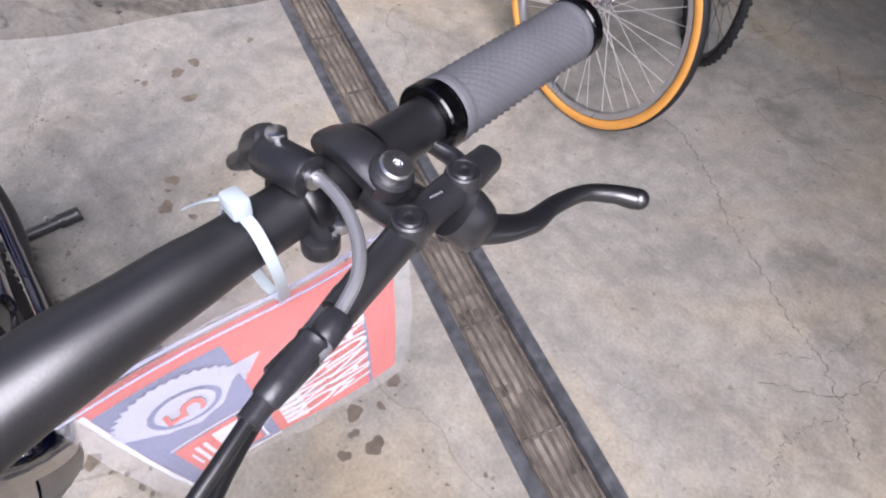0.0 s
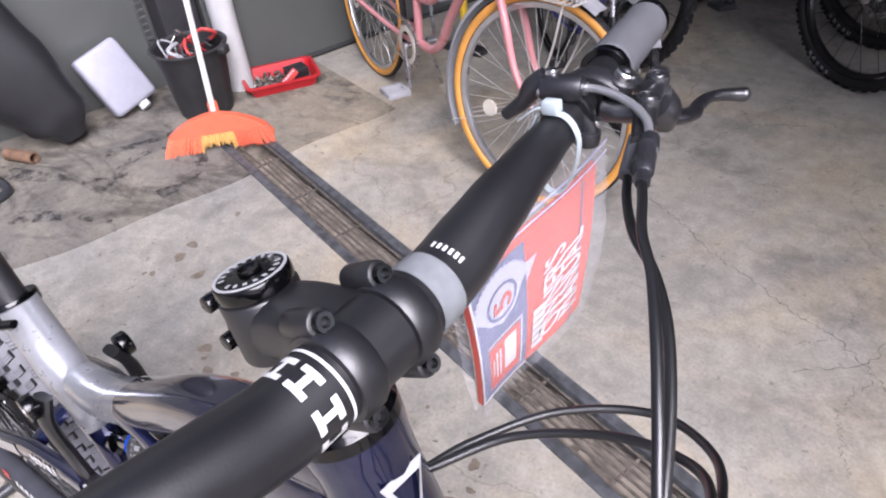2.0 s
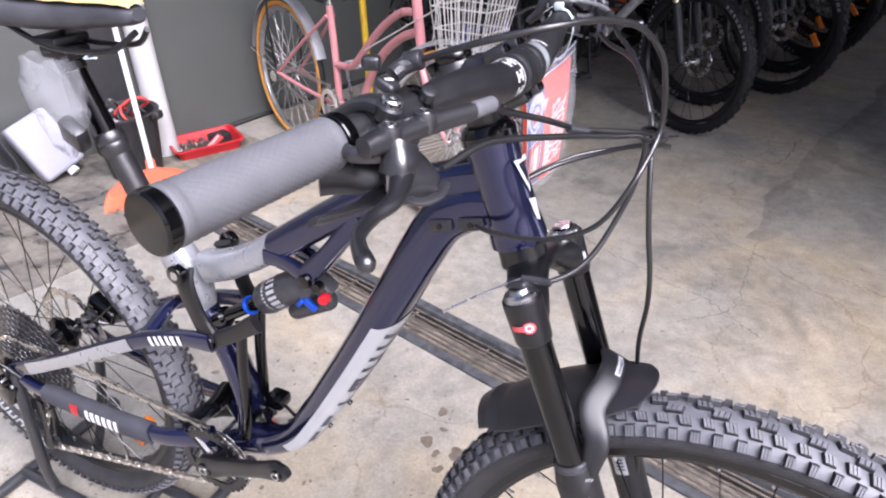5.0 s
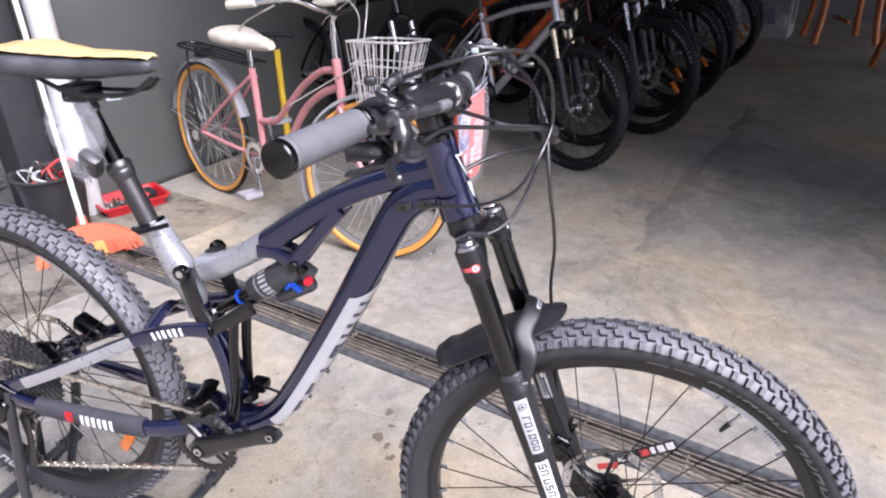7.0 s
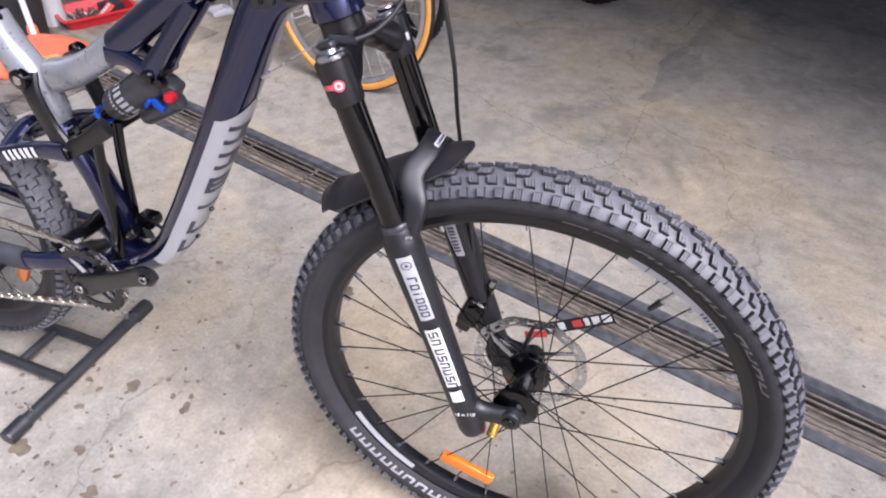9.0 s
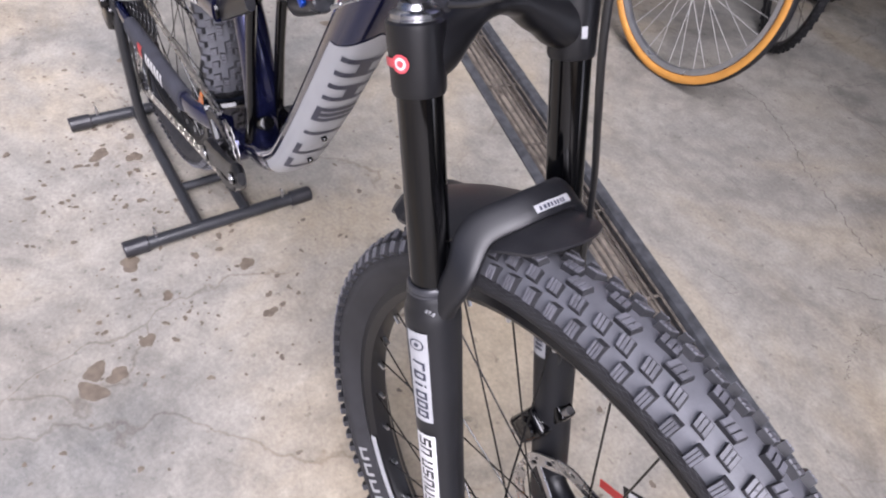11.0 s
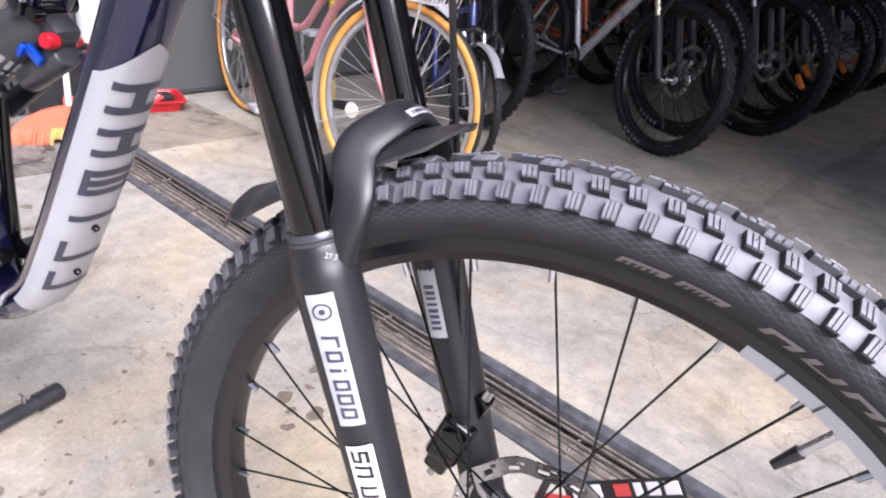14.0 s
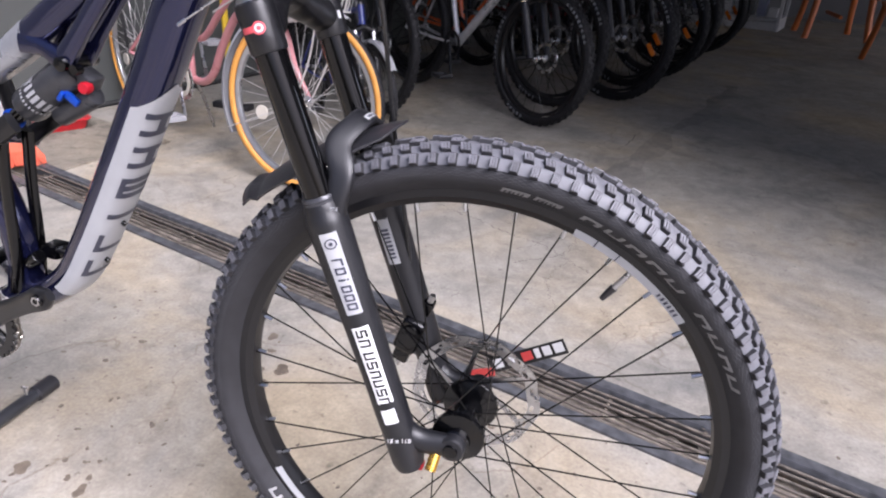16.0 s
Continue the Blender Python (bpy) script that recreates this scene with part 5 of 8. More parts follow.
part("stay_bridge", tube([(-0.065, -0.055, 0.556), (-0.05, 0, 0.592), (-0.065, 0.055, 0.556)], [(0.012, 0.006)] * 3, 10, 14, (1, 0, 0)), M_NAVY, bike)
part("stay_yoke", tube([(-0.035, -0.05, 0.40), (-0.02, 0, 0.405), (-0.035, 0.05, 0.40)], [(0.016, 0.008)] * 3, 10, 10, (1, 0, 0)), M_GLOSSBLK, bike)

# bottom bracket, cranks, chain
BB = V(0.011, 0.006, 0.348)
bm = bmesh.new()
cyl(bm, BB + V(0, -0.042, 0), BB + V(0, 0.042, 0), 0.0235, 26, bev=0.002)
part("bottom_bracket", bm, M_NAVY, bike)
for s, e in ((-1, V(0.172, -0.079, 0.433)), (1, V(-0.150, 0.092, 0.263))):
    c0 = BB + V(0, s * 0.066, 0)
    d = (e - c0).normalized()
    arm = part("crank_arm", tube([c0 - d * 0.022, c0, c0.lerp(e, 0.3), c0.lerp(e, 0.75), e, e + d * 0.017], [(0.006, 0.012), (0.010, 0.021), (0.0085, 0.0155), (0.0075, 0.0135), (0.0085, 0.0165), (0.005, 0.008)], 16, 26, power=2.8), M_MATTE, bike, "matte black crank arm")
    bm = bmesh.new()
    cyl(bm, c0 + V(0, s * 0.008, 0), c0 + V(0, s * 0.0125, 0), 0.0125, 18)
    part("crank_bolt", cyl(bmesh.new(), e + V(0, s * 0.006, 0), e + V(0, s * 0.0105, 0), 0.0085, 16), M_GLOSSBLK, arm)
    part("crank_bolt", bm, M_GLOSSBLK, arm)
    bm = bmesh.new()
    lathe(bm, [(0.004, 0.0), (0.0075, 0.0), (0.0075, 0.001), (0.004, 0.001)], along(c0 + V(0, s * 0.0125, 0), c0 + V(0, s * 0.02, 0)), 16, False)
    part("crank_bolt_ring", bm, M_STEEL, arm)
    bm = bmesh.new()
    lathe(bm, [(0.004, 0.0), (0.0062, 0.0), (0.0062, 0.001), (0.004, 0.001)], along(e + V(0, s * 0.0105, 0), e + V(0, s * 0.02, 0)), 16, False)
    part("crank_bolt_ring", bm, M_STEEL, arm)


def cog(c, r_, y, th, teeth, hole=0.6):
    bm_ = bmesh.new()
    k = teeth * 4
    m_ = axle_pose((c[0], y, c[2]))
    out = []
    for i in range(k):
        rr = r_ + (0.003 if i % 4 in (1, 2) else -0.002)
        a_ = 2 * math.pi * i / k
        out.append([bm_.verts.new(m_ @ V(q * math.cos(a_), q * math.sin(a_), z)) for q, z in ((rr, -th / 2), (rr, th / 2), (r_ * hole, th / 2), (r_ * hole, -th / 2))])
    for i in range(k):
        p, q = out[i], out[(i + 1) % k]
        for j in range(4):
            l = (j + 1) % 4
            bm_.faces.new((p[j], p[l], q[l], q[j]))
    return bm_


CR = 0.060
ring = part("chainring", cog(BB, CR, -0.049, 0.003, 30, 0.78), M_MATTE, bike, "black narrow-wide chainring")
bm = bmesh.new()
for i in range(4):
    a = math.pi / 4 + i * math.pi / 2
    cyl(bm, BB + V(0.015 * math.cos(a), -0.052, 0.015 * math.sin(a)), BB + V(0.049 * math.cos(a), -0.05, 0.049 * math.sin(a)), 0.007, 8)
part("spider", bm, M_MATTE, ring)
RA = V(*RW)
for i, r_ in enumerate((0.096, 0.088, 0.08, 0.072, 0.064, 0.057, 0.050, 0.044, 0.038, 0.032, 0.027)):
    part("cassette_sprocket", cog(RA, r_, -0.036 - 0.0036 * i, 0.0018, int(r_ * 480), 0.72), M_COG, rear_rim)
# chain: links of two plates round ring, sprocket and jockey wheels
J1, J2 = RA + V(0.012, -0.055, -0.088), RA + V(-0.012, -0.053, -0.195)
rs = 0.05
run = []
for i in range(15):
    a = radians(86 - 172 * i / 14)
    run.append(BB + V(CR * math.cos(a), -0.049, CR * math.sin(a)))
run += [J2 + V(0.012, 0, -0.012), J2 + V(-0.006, 0, -0.018), J2 + V(-0.018, 0, 0.004), J1 + V(0.006, 0, -0.016), J1 + V(0.018, 0, 0.002), J1 + V(0.0, 0, 0.02)]
for i in range(8):
    a = radians(250 - 160 * i / 7)
    run.append(RA + V(rs * math.cos(a), -0.056, rs * math.sin(a)))
run.append(run[0].copy())
acc = 0.0
pitch = 0.0127
pts = []
for a, b in zip(run, run[1:]):
    d = (b - a).length
    t = -acc
    while t + pitch <= d + 1e-9:
        t += pitch
        pts.append(a.lerp(b, t / d))
    acc = d - t
bm = bmesh.new()
for i, (a, b) in enumerate(zip(pts, pts[1:])):
    d = (b - a)
    if d.length > 0.02 or d.length < 0.003:
        continue
    d.normalize()
    up = d.cross(V(0, 1, 0)).normalized()
    for y in ((-0.0032, 0.0032) if i % 2 else (-0.0018, 0.0018)):
        k = []
        for x, z in ((-0.0035, -0.0028), (0.006, -0.0022), (0.0155, -0.0028), (0.018, 0), (0.0155, 0.0028), (0.006, 0.0022), (-0.0035, 0.0028), (-0.0055, 0)):
            k.append(a + d * (x * 0.82) + up * z * 1.4 + V(0, y, 0))
        f = [bm.verts.new(p - V(0, 0.0006, 0)) for p in k]
        h = [bm.verts.new(p + V(0, 0.0006, 0)) for p in k]
        bm.faces.new(f), bm.faces.new(h)
        for j in range(8):
            l = (j + 1) % 8
            bm.faces.new((f[j], f[l], h[l], h[j]))
tagged(part("chain", bm, M_CHAIN, bike, "oily steel chain"), kind="stuff")
# rear derailleur and rear caliper
bm = bmesh.new()
for y in (-0.066, -0.046):
    Spine([J1 + V(0, y + 0.056, 0.012), J1.lerp(J2, 0.5) + V(0.006, y + 0.056, 0), J2 + V(0, y + 0.056, -0.012)], [(0.0015, 0.012), (0.0015, 0.009), (0.0015, 0.012)]).skin(bm, 10, 10)
der = part("derailleur_cage", bm, M_MATTE, bike, "black rear derailleur cage")
for j in (J1, J2):
    part("jockey_wheel", cog(j, 0.018, j.y, 0.006, 11, 0.3), M_PLASTIC, der)
bm = bmesh.new()
box(bm, Matrix.Translation(RA + V(-0.02, -0.082, -0.05)) @ Matrix.Rotation(radians(30), 4, "Y"), (0.04, 0.024, 0.06), 0.008, 3)
cyl(bm, RA + V(-0.005, -0.07, -0.02), RA + V(-0.005, -0.1, -0.02), 0.012, 16, bev=0.002)
part("derailleur_body", bm, M_GLOSSBLK, der, "black rear derailleur body")
bm = bmesh.new()
box(bm, Matrix.Translation(V(-0.30, 0.058, 0.47)) @ Matrix.Rotation(radians(28), 4, "Y"), (0.06, 0.03, 0.03), 0.006, 3)
part("rear_caliper", bm, M_GLOSSBLK, bike, "black rear brake caliper")
for y in (-1, 1):
    part("rear_axle_end", cyl(bmesh.new(), RA + V(0, y * 0.07, 0), RA + V(0, y * 0.091, 0), 0.012, 18, bev=0.002), M_GLOSSBLK, bike)

# seat post, clamp, saddle
p0, p1 = V(-0.052, 0, 0.740), V(-0.126, 0, 0.934)
pd = (p1 - p0).normalized()
bm = bmesh.new()
lathe(bm, [(0.0158, 0.0), (0.0158, 0.078), (0.0172, 0.080), (0.019, 0.088), (0.0195, 0.092), (0.0185, 0.094), (0.0195, 0.097), (0.0195, 0.103), (0.0175, 0.108), (0.013, 0.109)], along(p0, p1), 28)
post = part("seat_post", bm, M_ALLOY, bike, "black dropper seat post")
bm = bmesh.new()
cyl(bm, p0 + pd * 0.1, p1 - pd * 0.012, 0.0128, 28)
part("post_stanchion", bm, M_STANCHION, post)
bm = bmesh.new()
cyl(bm, p1 - pd * 0.02, p1, 0.0165, 20, bev=0.002)
box(bm, Matrix.Translation(p1 + V(0, 0, 0.006)), (0.05, 0.034, 0.016), 0.004)
box(bm, Matrix.Translation(p1 + V(-0.002, 0, 0.02)), (0.04, 0.05, 0.01), 0.003)
part("saddle_clamp", bm, M_MATTE, post)
bm = bmesh.new()
lathe(bm, [(0.0198, 0.0), (0.0235, 0.0), (0.0245, 0.002), (0.0245, 0.011), (0.0235, 0.013), (0.0198, 0.013)], along(p0 - pd * 0.008, p1), 26)
Spine([p0 + V(-0.012, -0.024, 0), p0 + V(0.008, -0.032, 0.002), p0 + V(0.032, -0.028, 0.008), p0 + V(0.05, -0.018, 0.012)], [(0.004, 0.005)] * 4, (0, 0, 1)).skin(bm, 8, 12)
part("seat_clamp", bm, M_GLOSSBLK, bike, "black seat clamp with quick-release lever")
sad = [(x + 0.000, z - 0.018, w, h) for x, z, w, h in [(0.014, 1.009, 0.010, 0.006), (0.004, 1.008, 0.017, 0.011), (-0.035, 1.006, 0.020, 0.014), (-0.088, 1.003, 0.026, 0.017), (-0.148, 1.004, 0.042, 0.020), (-0.198, 1.008, 0.062, 0.021), (-0.233, 1.009, 0.066, 0.018), (-0.250, 1.013, 0.05, 0.010)]]
saddle = part("saddle", Spine([(x, 0, z) for x, z, w, h in sad], [(w, h) for x, z, w, h in sad], (0, 1, 0), 2.6).skin(bmesh.new(), 22, 40), mat("saddle_black", (0.03, 0.031, 0.036), 0.5, vary=0.2, bump=0.2, bscale=300), bike, "black saddle half covered in yellow wrap")
bm = bmesh.new()
top_s = Spine([(x, 0, z + 0.002) for x, z, w, h in sad], [(w + 0.003, h + 0.003) for x, z, w, h in sad], (0, 1, 0), 2.6)
rnd = random.Random(2)
g = []
for i in range(31):
    t = -0.0 + i / 30
    row = []
    for j in range(15):
        a = radians(42 + 96 * j / 14) + rnd.uniform(-0.03, 0.03)
        row.append(bm.verts.new(top_s.surf(t, a * (1 if top_s.surf(0.5, radians(90)).z > 0.988 else -1), rnd.uniform(0, 0.002))))
    g.append(row)
for i in range(30):
    for j in range(14):
        bm.faces.new((g[i][j], g[i + 1][j], g[i + 1][j + 1], g[i][j + 1]))
part("saddle_wrap", bm, M_YELLOW, saddle, "crumpled yellow protective wrap", 1.2)
bm = bmesh.new()
for s in (-1, 1):
    Spine([(0.012, s * 0.008, 0.974), (-0.018, s * 0.018, 0.954), (-0.068, s * 0.022, 0.948), (-0.128, s * 0.022, 0.950), (-0.188, s * 0.03, 0.977)], 0.0036).skin(bm, 8, 24)
part("saddle_rail", bm, M_MATTE, saddle, "black saddle rails")
bm = bmesh.new()
Spine([(-0.062, -0.02, 0.944), (-0.045, -0.036, 0.946), (-0.022, -0.04, 0.950)], [(0.0025, 0.001)] * 3).skin(bm, 6, 8)
part("nylon_tie", bm, M_NYLON, bike, "white nylon tie")

# ---- cockpit ----
M_RIMB = mat("satin_stainless", (0.3, 0.3, 0.31), 0.42, 0.7, vary=0.08)
SY = 0.004
bm = bmesh.new()
cyl(bm, S0 - SD * 0.1005, S0 - SD * 0.131, 0.0178, 30, bev=0.002)
Spine([S0 - SD * 0.116 + V(0.004, 0, 0), V(0.432, 0.001, 0.984), V(0.452, SY * 0.5, 0.985)], [(0.0165, 0.0145), (0.0165, 0.0145), (0.0205, 0.0165)], (0, 1, 0), 2.8).skin(bm, 18, 10)
box(bm, Matrix.Translation(S0 - SD * 0.116 + V(-0.016, 0, -0.004)), (0.010, 0.022, 0.024), 0.003)
stem = part("stem", bm, M_ALLOY, bike, "black alloy stem")
bm = bmesh.new()
cyl(bm, S0 - SD * 0.131, S0 - SD * 0.1385, 0.0174, 30, bev=0.0015)
part("stem_cap", bm, M_GLOSSBLK, stem, "black stem cap")
bm = bmesh.new()
capm = along(S0 - SD * 0.1386, S0 - SD * 0.15)
lathe(bm, [(0.0151, 0.0), (0.0164, 0.0), (0.0164, 0.0004), (0.0151, 0.0004)], capm, 32, False)
for k in range(18):
    a0 = 2 * math.pi * k / 18
    if k % 9 == 8:
        continue
    q = [(r_, a) for r_, a in ((0.0112, a0), (0.0138, a0 + 0.02), (0.0138, a0 + 0.17), (0.0112, a0 + 0.15))]
    bm.faces.new([bm.verts.new(capm @ V(r_ * math.cos(a), r_ * math.sin(a), 0.0006)) for r_, a in q])
part("cap_print", bm, M_GREYDEC, stem, "pale ring of marks on the cap")
bm = bmesh.new()
lathe(bm, [(0.0, 0.0008), (0.0035, 0.0008), (0.005, 0.002), (0.0052, 0.0005)], capm, 16, False)
part("cap_bolt", bm, M_GLOSSBLK, stem)
for z in (-0.012, 0.008):
    bm = bmesh.new()
    c0 = S0 - SD * (0.116 + z) + V(-0.018, 0, 0)
    cyl(bm, c0 + V(0, -0.017, 0), c0 + V(0, 0.013, 0), 0.0042, 12, bev=0.001)
    part("stem_bolt", bm, M_GLOSSBLK, stem, "black pinch bolt")

bc = V(0.461, SY, 0.985)
half_bar = [(0.0, 0, 0.0), (0.0, 0.045, 0.0), (-0.001, 0.062, 0.0022), (-0.003, 0.095, 0.0090), (-0.007, 0.135, 0.0130), (-0.011, 0.165, 0.0135), (-0.018, 0.21, 0.0135), (-0.0275, 0.272, 0.0125), (-0.0425, 0.372, 0.0105)]
rad = [0.0170, 0.0170, 0.0169, 0.0154, 0.0130, 0.0114, 0.0111, 0.0111, 0.0111]
bar_pts = [bc + V(x, -y, z) for x, y, z in reversed(half_bar[1:])] + [bc + V(x, y, z) for x, y, z in half_bar]
bar = Spine(bar_pts, list(reversed(rad[1:])) + rad, (0, 0, 1))
hb = part("handlebar", bar.skin(bmesh.new(), 26, 110), M_ALLOY, bike, "black alloy riser handlebar")


def bar_t(y):
    """The bar's parameter at a side distance from its middle."""
    lo_, hi_ = 0.0, 1.0
    for _ in range(40):
        mid_ = (lo_ + hi_) / 2
        if bar.at(mid_).y - SY < y:
            lo_ = mid_
        else:
            hi_ = mid_
    return lo_


def sleeve(y0, y1, prof, n=28):
    """A turned sleeve on the bar between two side distances; prof of (radius, share)."""
    a, b = bar.at(bar_t(y0)), bar.at(bar_t(y1))
    return lathe(bmesh.new(), [(r_, f * (b - a).length) for r_, f in prof], along(a, b), n, False)


def on_bar(y, ang, r_):
    t = bar_t(y)
    c, d, w, n = bar.axes(t)
    return c + (w * math.cos(ang) + n * math.sin(ang)) * r_


# faceplate: two clamped bands with four bolts
for s in (-1, 1):
    bm = bmesh.new()
    lathe(bm, [(0.016, 0), (0.0195, 0.0005), (0.0208, 0.003), (0.0208, 0.011), (0.0195, 0.0135), (0.016, 0.014)], along(bc + V(0, s * 0.0165 - 0.007, 0), bc + V(0, s * 0.0165 + 0.007, 0)), 30, False)
    part("faceplate_band", bm, M_ALLOY, stem, "black stem faceplate")
    fnorm = V(0.857, 0, 0.514)
    fup = V(-0.514, 0, 0.857)
    for k in (-1, 1):
        b0 = bc + V(0, s * 0.0165, 0) + fup * (k * 0.0215)
        bm = bmesh.new()
        cyl(bm, b0 - fnorm * 0.014, b0 + fnorm * 0.0065, 0.0062, 16, bev=0.0015)
        part("bolt_boss", bm, M_ALLOY, stem)
        bm = bmesh.new()
        lathe(bm, [(0.0022, 0.0), (0.0022, 0.003), (0.0040, 0.003), (0.0043, 0.0024), (0.0043, 0.0)], along(b0 + fnorm * 0.0065, b0 + fnorm * 0.02), 14, False)
        part("faceplate_bolt", bm, M_GLOSSBLK, stem, "black socket bolt")
bm = bmesh.new()
lathe(bm, [(0.016, 0), (0.0182, 0.001), (0.0182, 0.019), (0.016, 0.02)], along(bc + V(0, -0.010, 0), bc + V(0, 0.010, 0)), 30, False)
part("faceplate_middle", bm, M_ALLOY, stem)
# grey band with dark marks beside the clamp; white marks on the other side
bm = bmesh.new()
patch(bm, lambda y, a: on_bar(y, a, 0.0174), 0.0275, 0.0425, radians(-170), radians(185), 2, 40)
part("grey_band", bm, mat("grey_band_print", (0.15, 0.16, 0.17), 0.45, vary=0.12, scale=150), hb, "pale grey printed band")
bm = bmesh.new()
bars(bm, lambda a, y: on_bar(y, a, 0.0173), radians(-14), radians(44), 0.0485, 0.0525, 6, 0.55, 2, 1, 3)
part("bar_print", bm, M_WHITE, hb, "small white marks")
bm = bmesh.new()
patch(bm, lambda a, y: on_bar(y, a, 0.0173), radians(-60), radians(175), -0.0275, -0.026, 24, 1)
for a0, a1 in ((-38, -8), (2, 34), (52, 84), (96, 126)):
    patch(bm, lambda a, y: on_bar(y, a, 0.0173), radians(a0), radians(a1), -0.031, -0.034, 4, 1)
    patch(bm, lambda a, y: on_bar(y, a, 0.0173), radians(a0), radians(a1), -0.040, -0.043, 4, 1)
    patch(bm, lambda a, y: on_bar(y, a, 0.0173), radians(a0 + 11), radians(a1 - 11), -0.031, -0.043, 2, 4)
part("bar_block", bm, M_WHITE, hb, "white block marks")

# grips: lock rings, knurled sleeve, end plug
for s in (-1, 1):
    y0, y1 = (0.262, 0.372) if s > 0 else (-0.247, -0.362)
    a, b = bar.at(bar_t(y0)), bar.at(bar_t(y1))
    b = b + (b - a).normalized() * (0.008 if s > 0 else 0.016)
    ln = (b - a).length
    gm = along(a, b)
    bm = bmesh.new()
    part("lock_ring", lathe(bmesh.new(), [(0.0118, 0.0), (0.0157, 0.0), (0.0164, 0.001), (0.0164, 0.0075), (0.0157, 0.0085), (0.0125, 0.0085)], gm, 32, False), M_GLOSSBLK, bike, "gloss black lock ring")
    lathe(bm, [(0.0125, 0.0), (0.0157, 0.0), (0.0164, 0.001), (0.0164, 0.007), (0.0152, 0.0085), (0.0, 0.0088)], gm @ pose(0, 0, ln - 0.009), 32, False)
    grip = part("lock_ring", bm, M_GLOSSBLK, bike, "gloss black lock ring with end plug")
    bm = bmesh.new()
    g0, g1 = 0.010, ln - 0.0095
    # sleeve with raised diamond knurl
    nu, nv = 96, 84
    rows_ = []
    for i in range(nv + 1):
        h = g0 + (g1 - g0) * i / nv
        row = []
        for j in range(nu):
            a_ = 2 * math.pi * j / nu
            edge_ = min(i, nv - i)
            if edge_ < 6:
                r_ = 0.0157 + (0.0004 if edge_ < 5 else -0.0003) - (0.0008 if edge_ == 0 else 0)
            else:
                r_ = 0.0152 + 0.00075 * (1 if (i + j) % 4 < 2 and (i - j) % 4 < 2 else 0)
            row.append(bm.verts.new(gm @ V(r_ * math.cos(a_), r_ * math.sin(a_), h)))
        rows_.append(row)
    for p, q in zip(rows_, rows_[1:]):
        for j in range(nu):
            l = (j + 1) % nu
            bm.faces.new((p[j], p[l], q[l], q[j]))
    part("grip", bm, M_GRIP, grip, "grey-black knurled rubber grip", 1.4)

# brake levers, mirrored
for s in (-1, 1):
    dx = 0.0 if s > 0 else -0.004
    oy = 0.0 if s > 0 else 0.002

    def P(x, y, z, s=s, dx=dx, oy=oy):
        return V(x + dx, s * (y - oy), z)

    bm = bmesh.new()
    Spine([P(0.471, 0.268, 1.004), P(0.4745, 0.255, 1.005), P(0.480, 0.228, 1.0045), P(0.489, 0.200, 1.004), P(0.497, 0.178, 1.004)], [(0.0060, 0.0060), (0.0068, 0.0066), (0.0068, 0.0066), (0.0064, 0.0062), (0.0058, 0.0058)], (0, 0, 1), 2.6).skin(bm, 24, 26)
    Spine([P(0.480, 0.243, 0.999), P(0.483, 0.249, 0.991), P(0.482, 0.252, 0.984)], [(0.012, 0.009), (0.0115, 0.010), (0.010, 0.010)], (0, 1, 0), 2.6).skin(bm, 18, 8)
    lever_body = part("brake_master_cylinder", bm, M_SATIN, bike, "satin black brake master cylinder")
    for y, x in ((0.2485, 0.4765), (0.2175, 0.4835)):
        bm = bmesh.new()
        lathe(bm, [(0.0, -0.004), (0.0068, -0.004), (0.0072, 0.0055), (0.0066, 0.0075), (0.0058, 0.0080), (0.0054, 0.0072), (0.0, 0.0072)], Matrix.Translation(P(x, y, 1.005)), 22, False)
        part("reservoir_boss", bm, M_SATIN, lever_body)
        bm = bmesh.new()
        lathe(bm, [(0.0, 0.0072), (0.0020, 0.0072), (0.0023, 0.0084), (0.0040, 0.0084), (0.0046, 0.0076), (0.0046, 0.0)], Matrix.Translation(P(x, y, 1.005)), 18, False)
        part("reservoir_screw", bm, M_SATIN, lever_body)
    bm = bmesh.new()
    bars(bm, lambda y, w: P(0.4795 + w, y, 1.0118), 0.230, 0.236, -0.0005, 0.0005, 6, 0.5, 1, 1)
    part("lever_print", bm, M_GREYDEC, lever_body)
    # bracket from cylinder to clamp, clamp ring with its bolt
    bm = bmesh.new()
    Spine([P(0.478, 0.232, 0.998), P(0.466, 0.229, 0.996), P(0.454, 0.226, 0.996)], [(0.013, 0.008), (0.012, 0.008), (0.011, 0.009)]).skin(bm, 14, 8)
    Spine([P(0.474, 0.255, 0.998), P(0.460, 0.262, 0.997), P(0.450, 0.258, 0.999)], [(0.004, 0.006), (0.004, 0.005), (0.003, 0.004)]).skin(bm, 10, 8)
    part("lever_bracket", bm, M_SATIN, lever_body)
    part("lever_clamp", sleeve(s * 0.213, s * 0.229, [(0.0112, 0), (0.0148, 0.0), (0.0156, 0.1), (0.0156, 0.9), (0.0148, 1.0), (0.0112, 1.0)]), M_MATTE, lever_body, "black bar clamp")
    bm = bmesh.new()
    Spine([P(0.428, 0.222, 1.004), P(0.440, 0.221, 1.012), P(0.452, 0.221, 1.0145), P(0.464, 0.223, 1.010)], [(0.008, 0.005), (0.009, 0.005), (0.009, 0.005), (0.0085, 0.006)], (0, 1, 0), 2.6).skin(bm, 14, 14)
    lathe(bm, [(0.0, 0.0), (0.0085, 0.0), (0.0090, 0.002), (0.0088, 0.0085), (0.0078, 0.0098), (0.0, 0.0098)], along(P(0.4615, 0.2238, 1.0072), P(0.4665, 0.2248, 1.022)), 20, False)
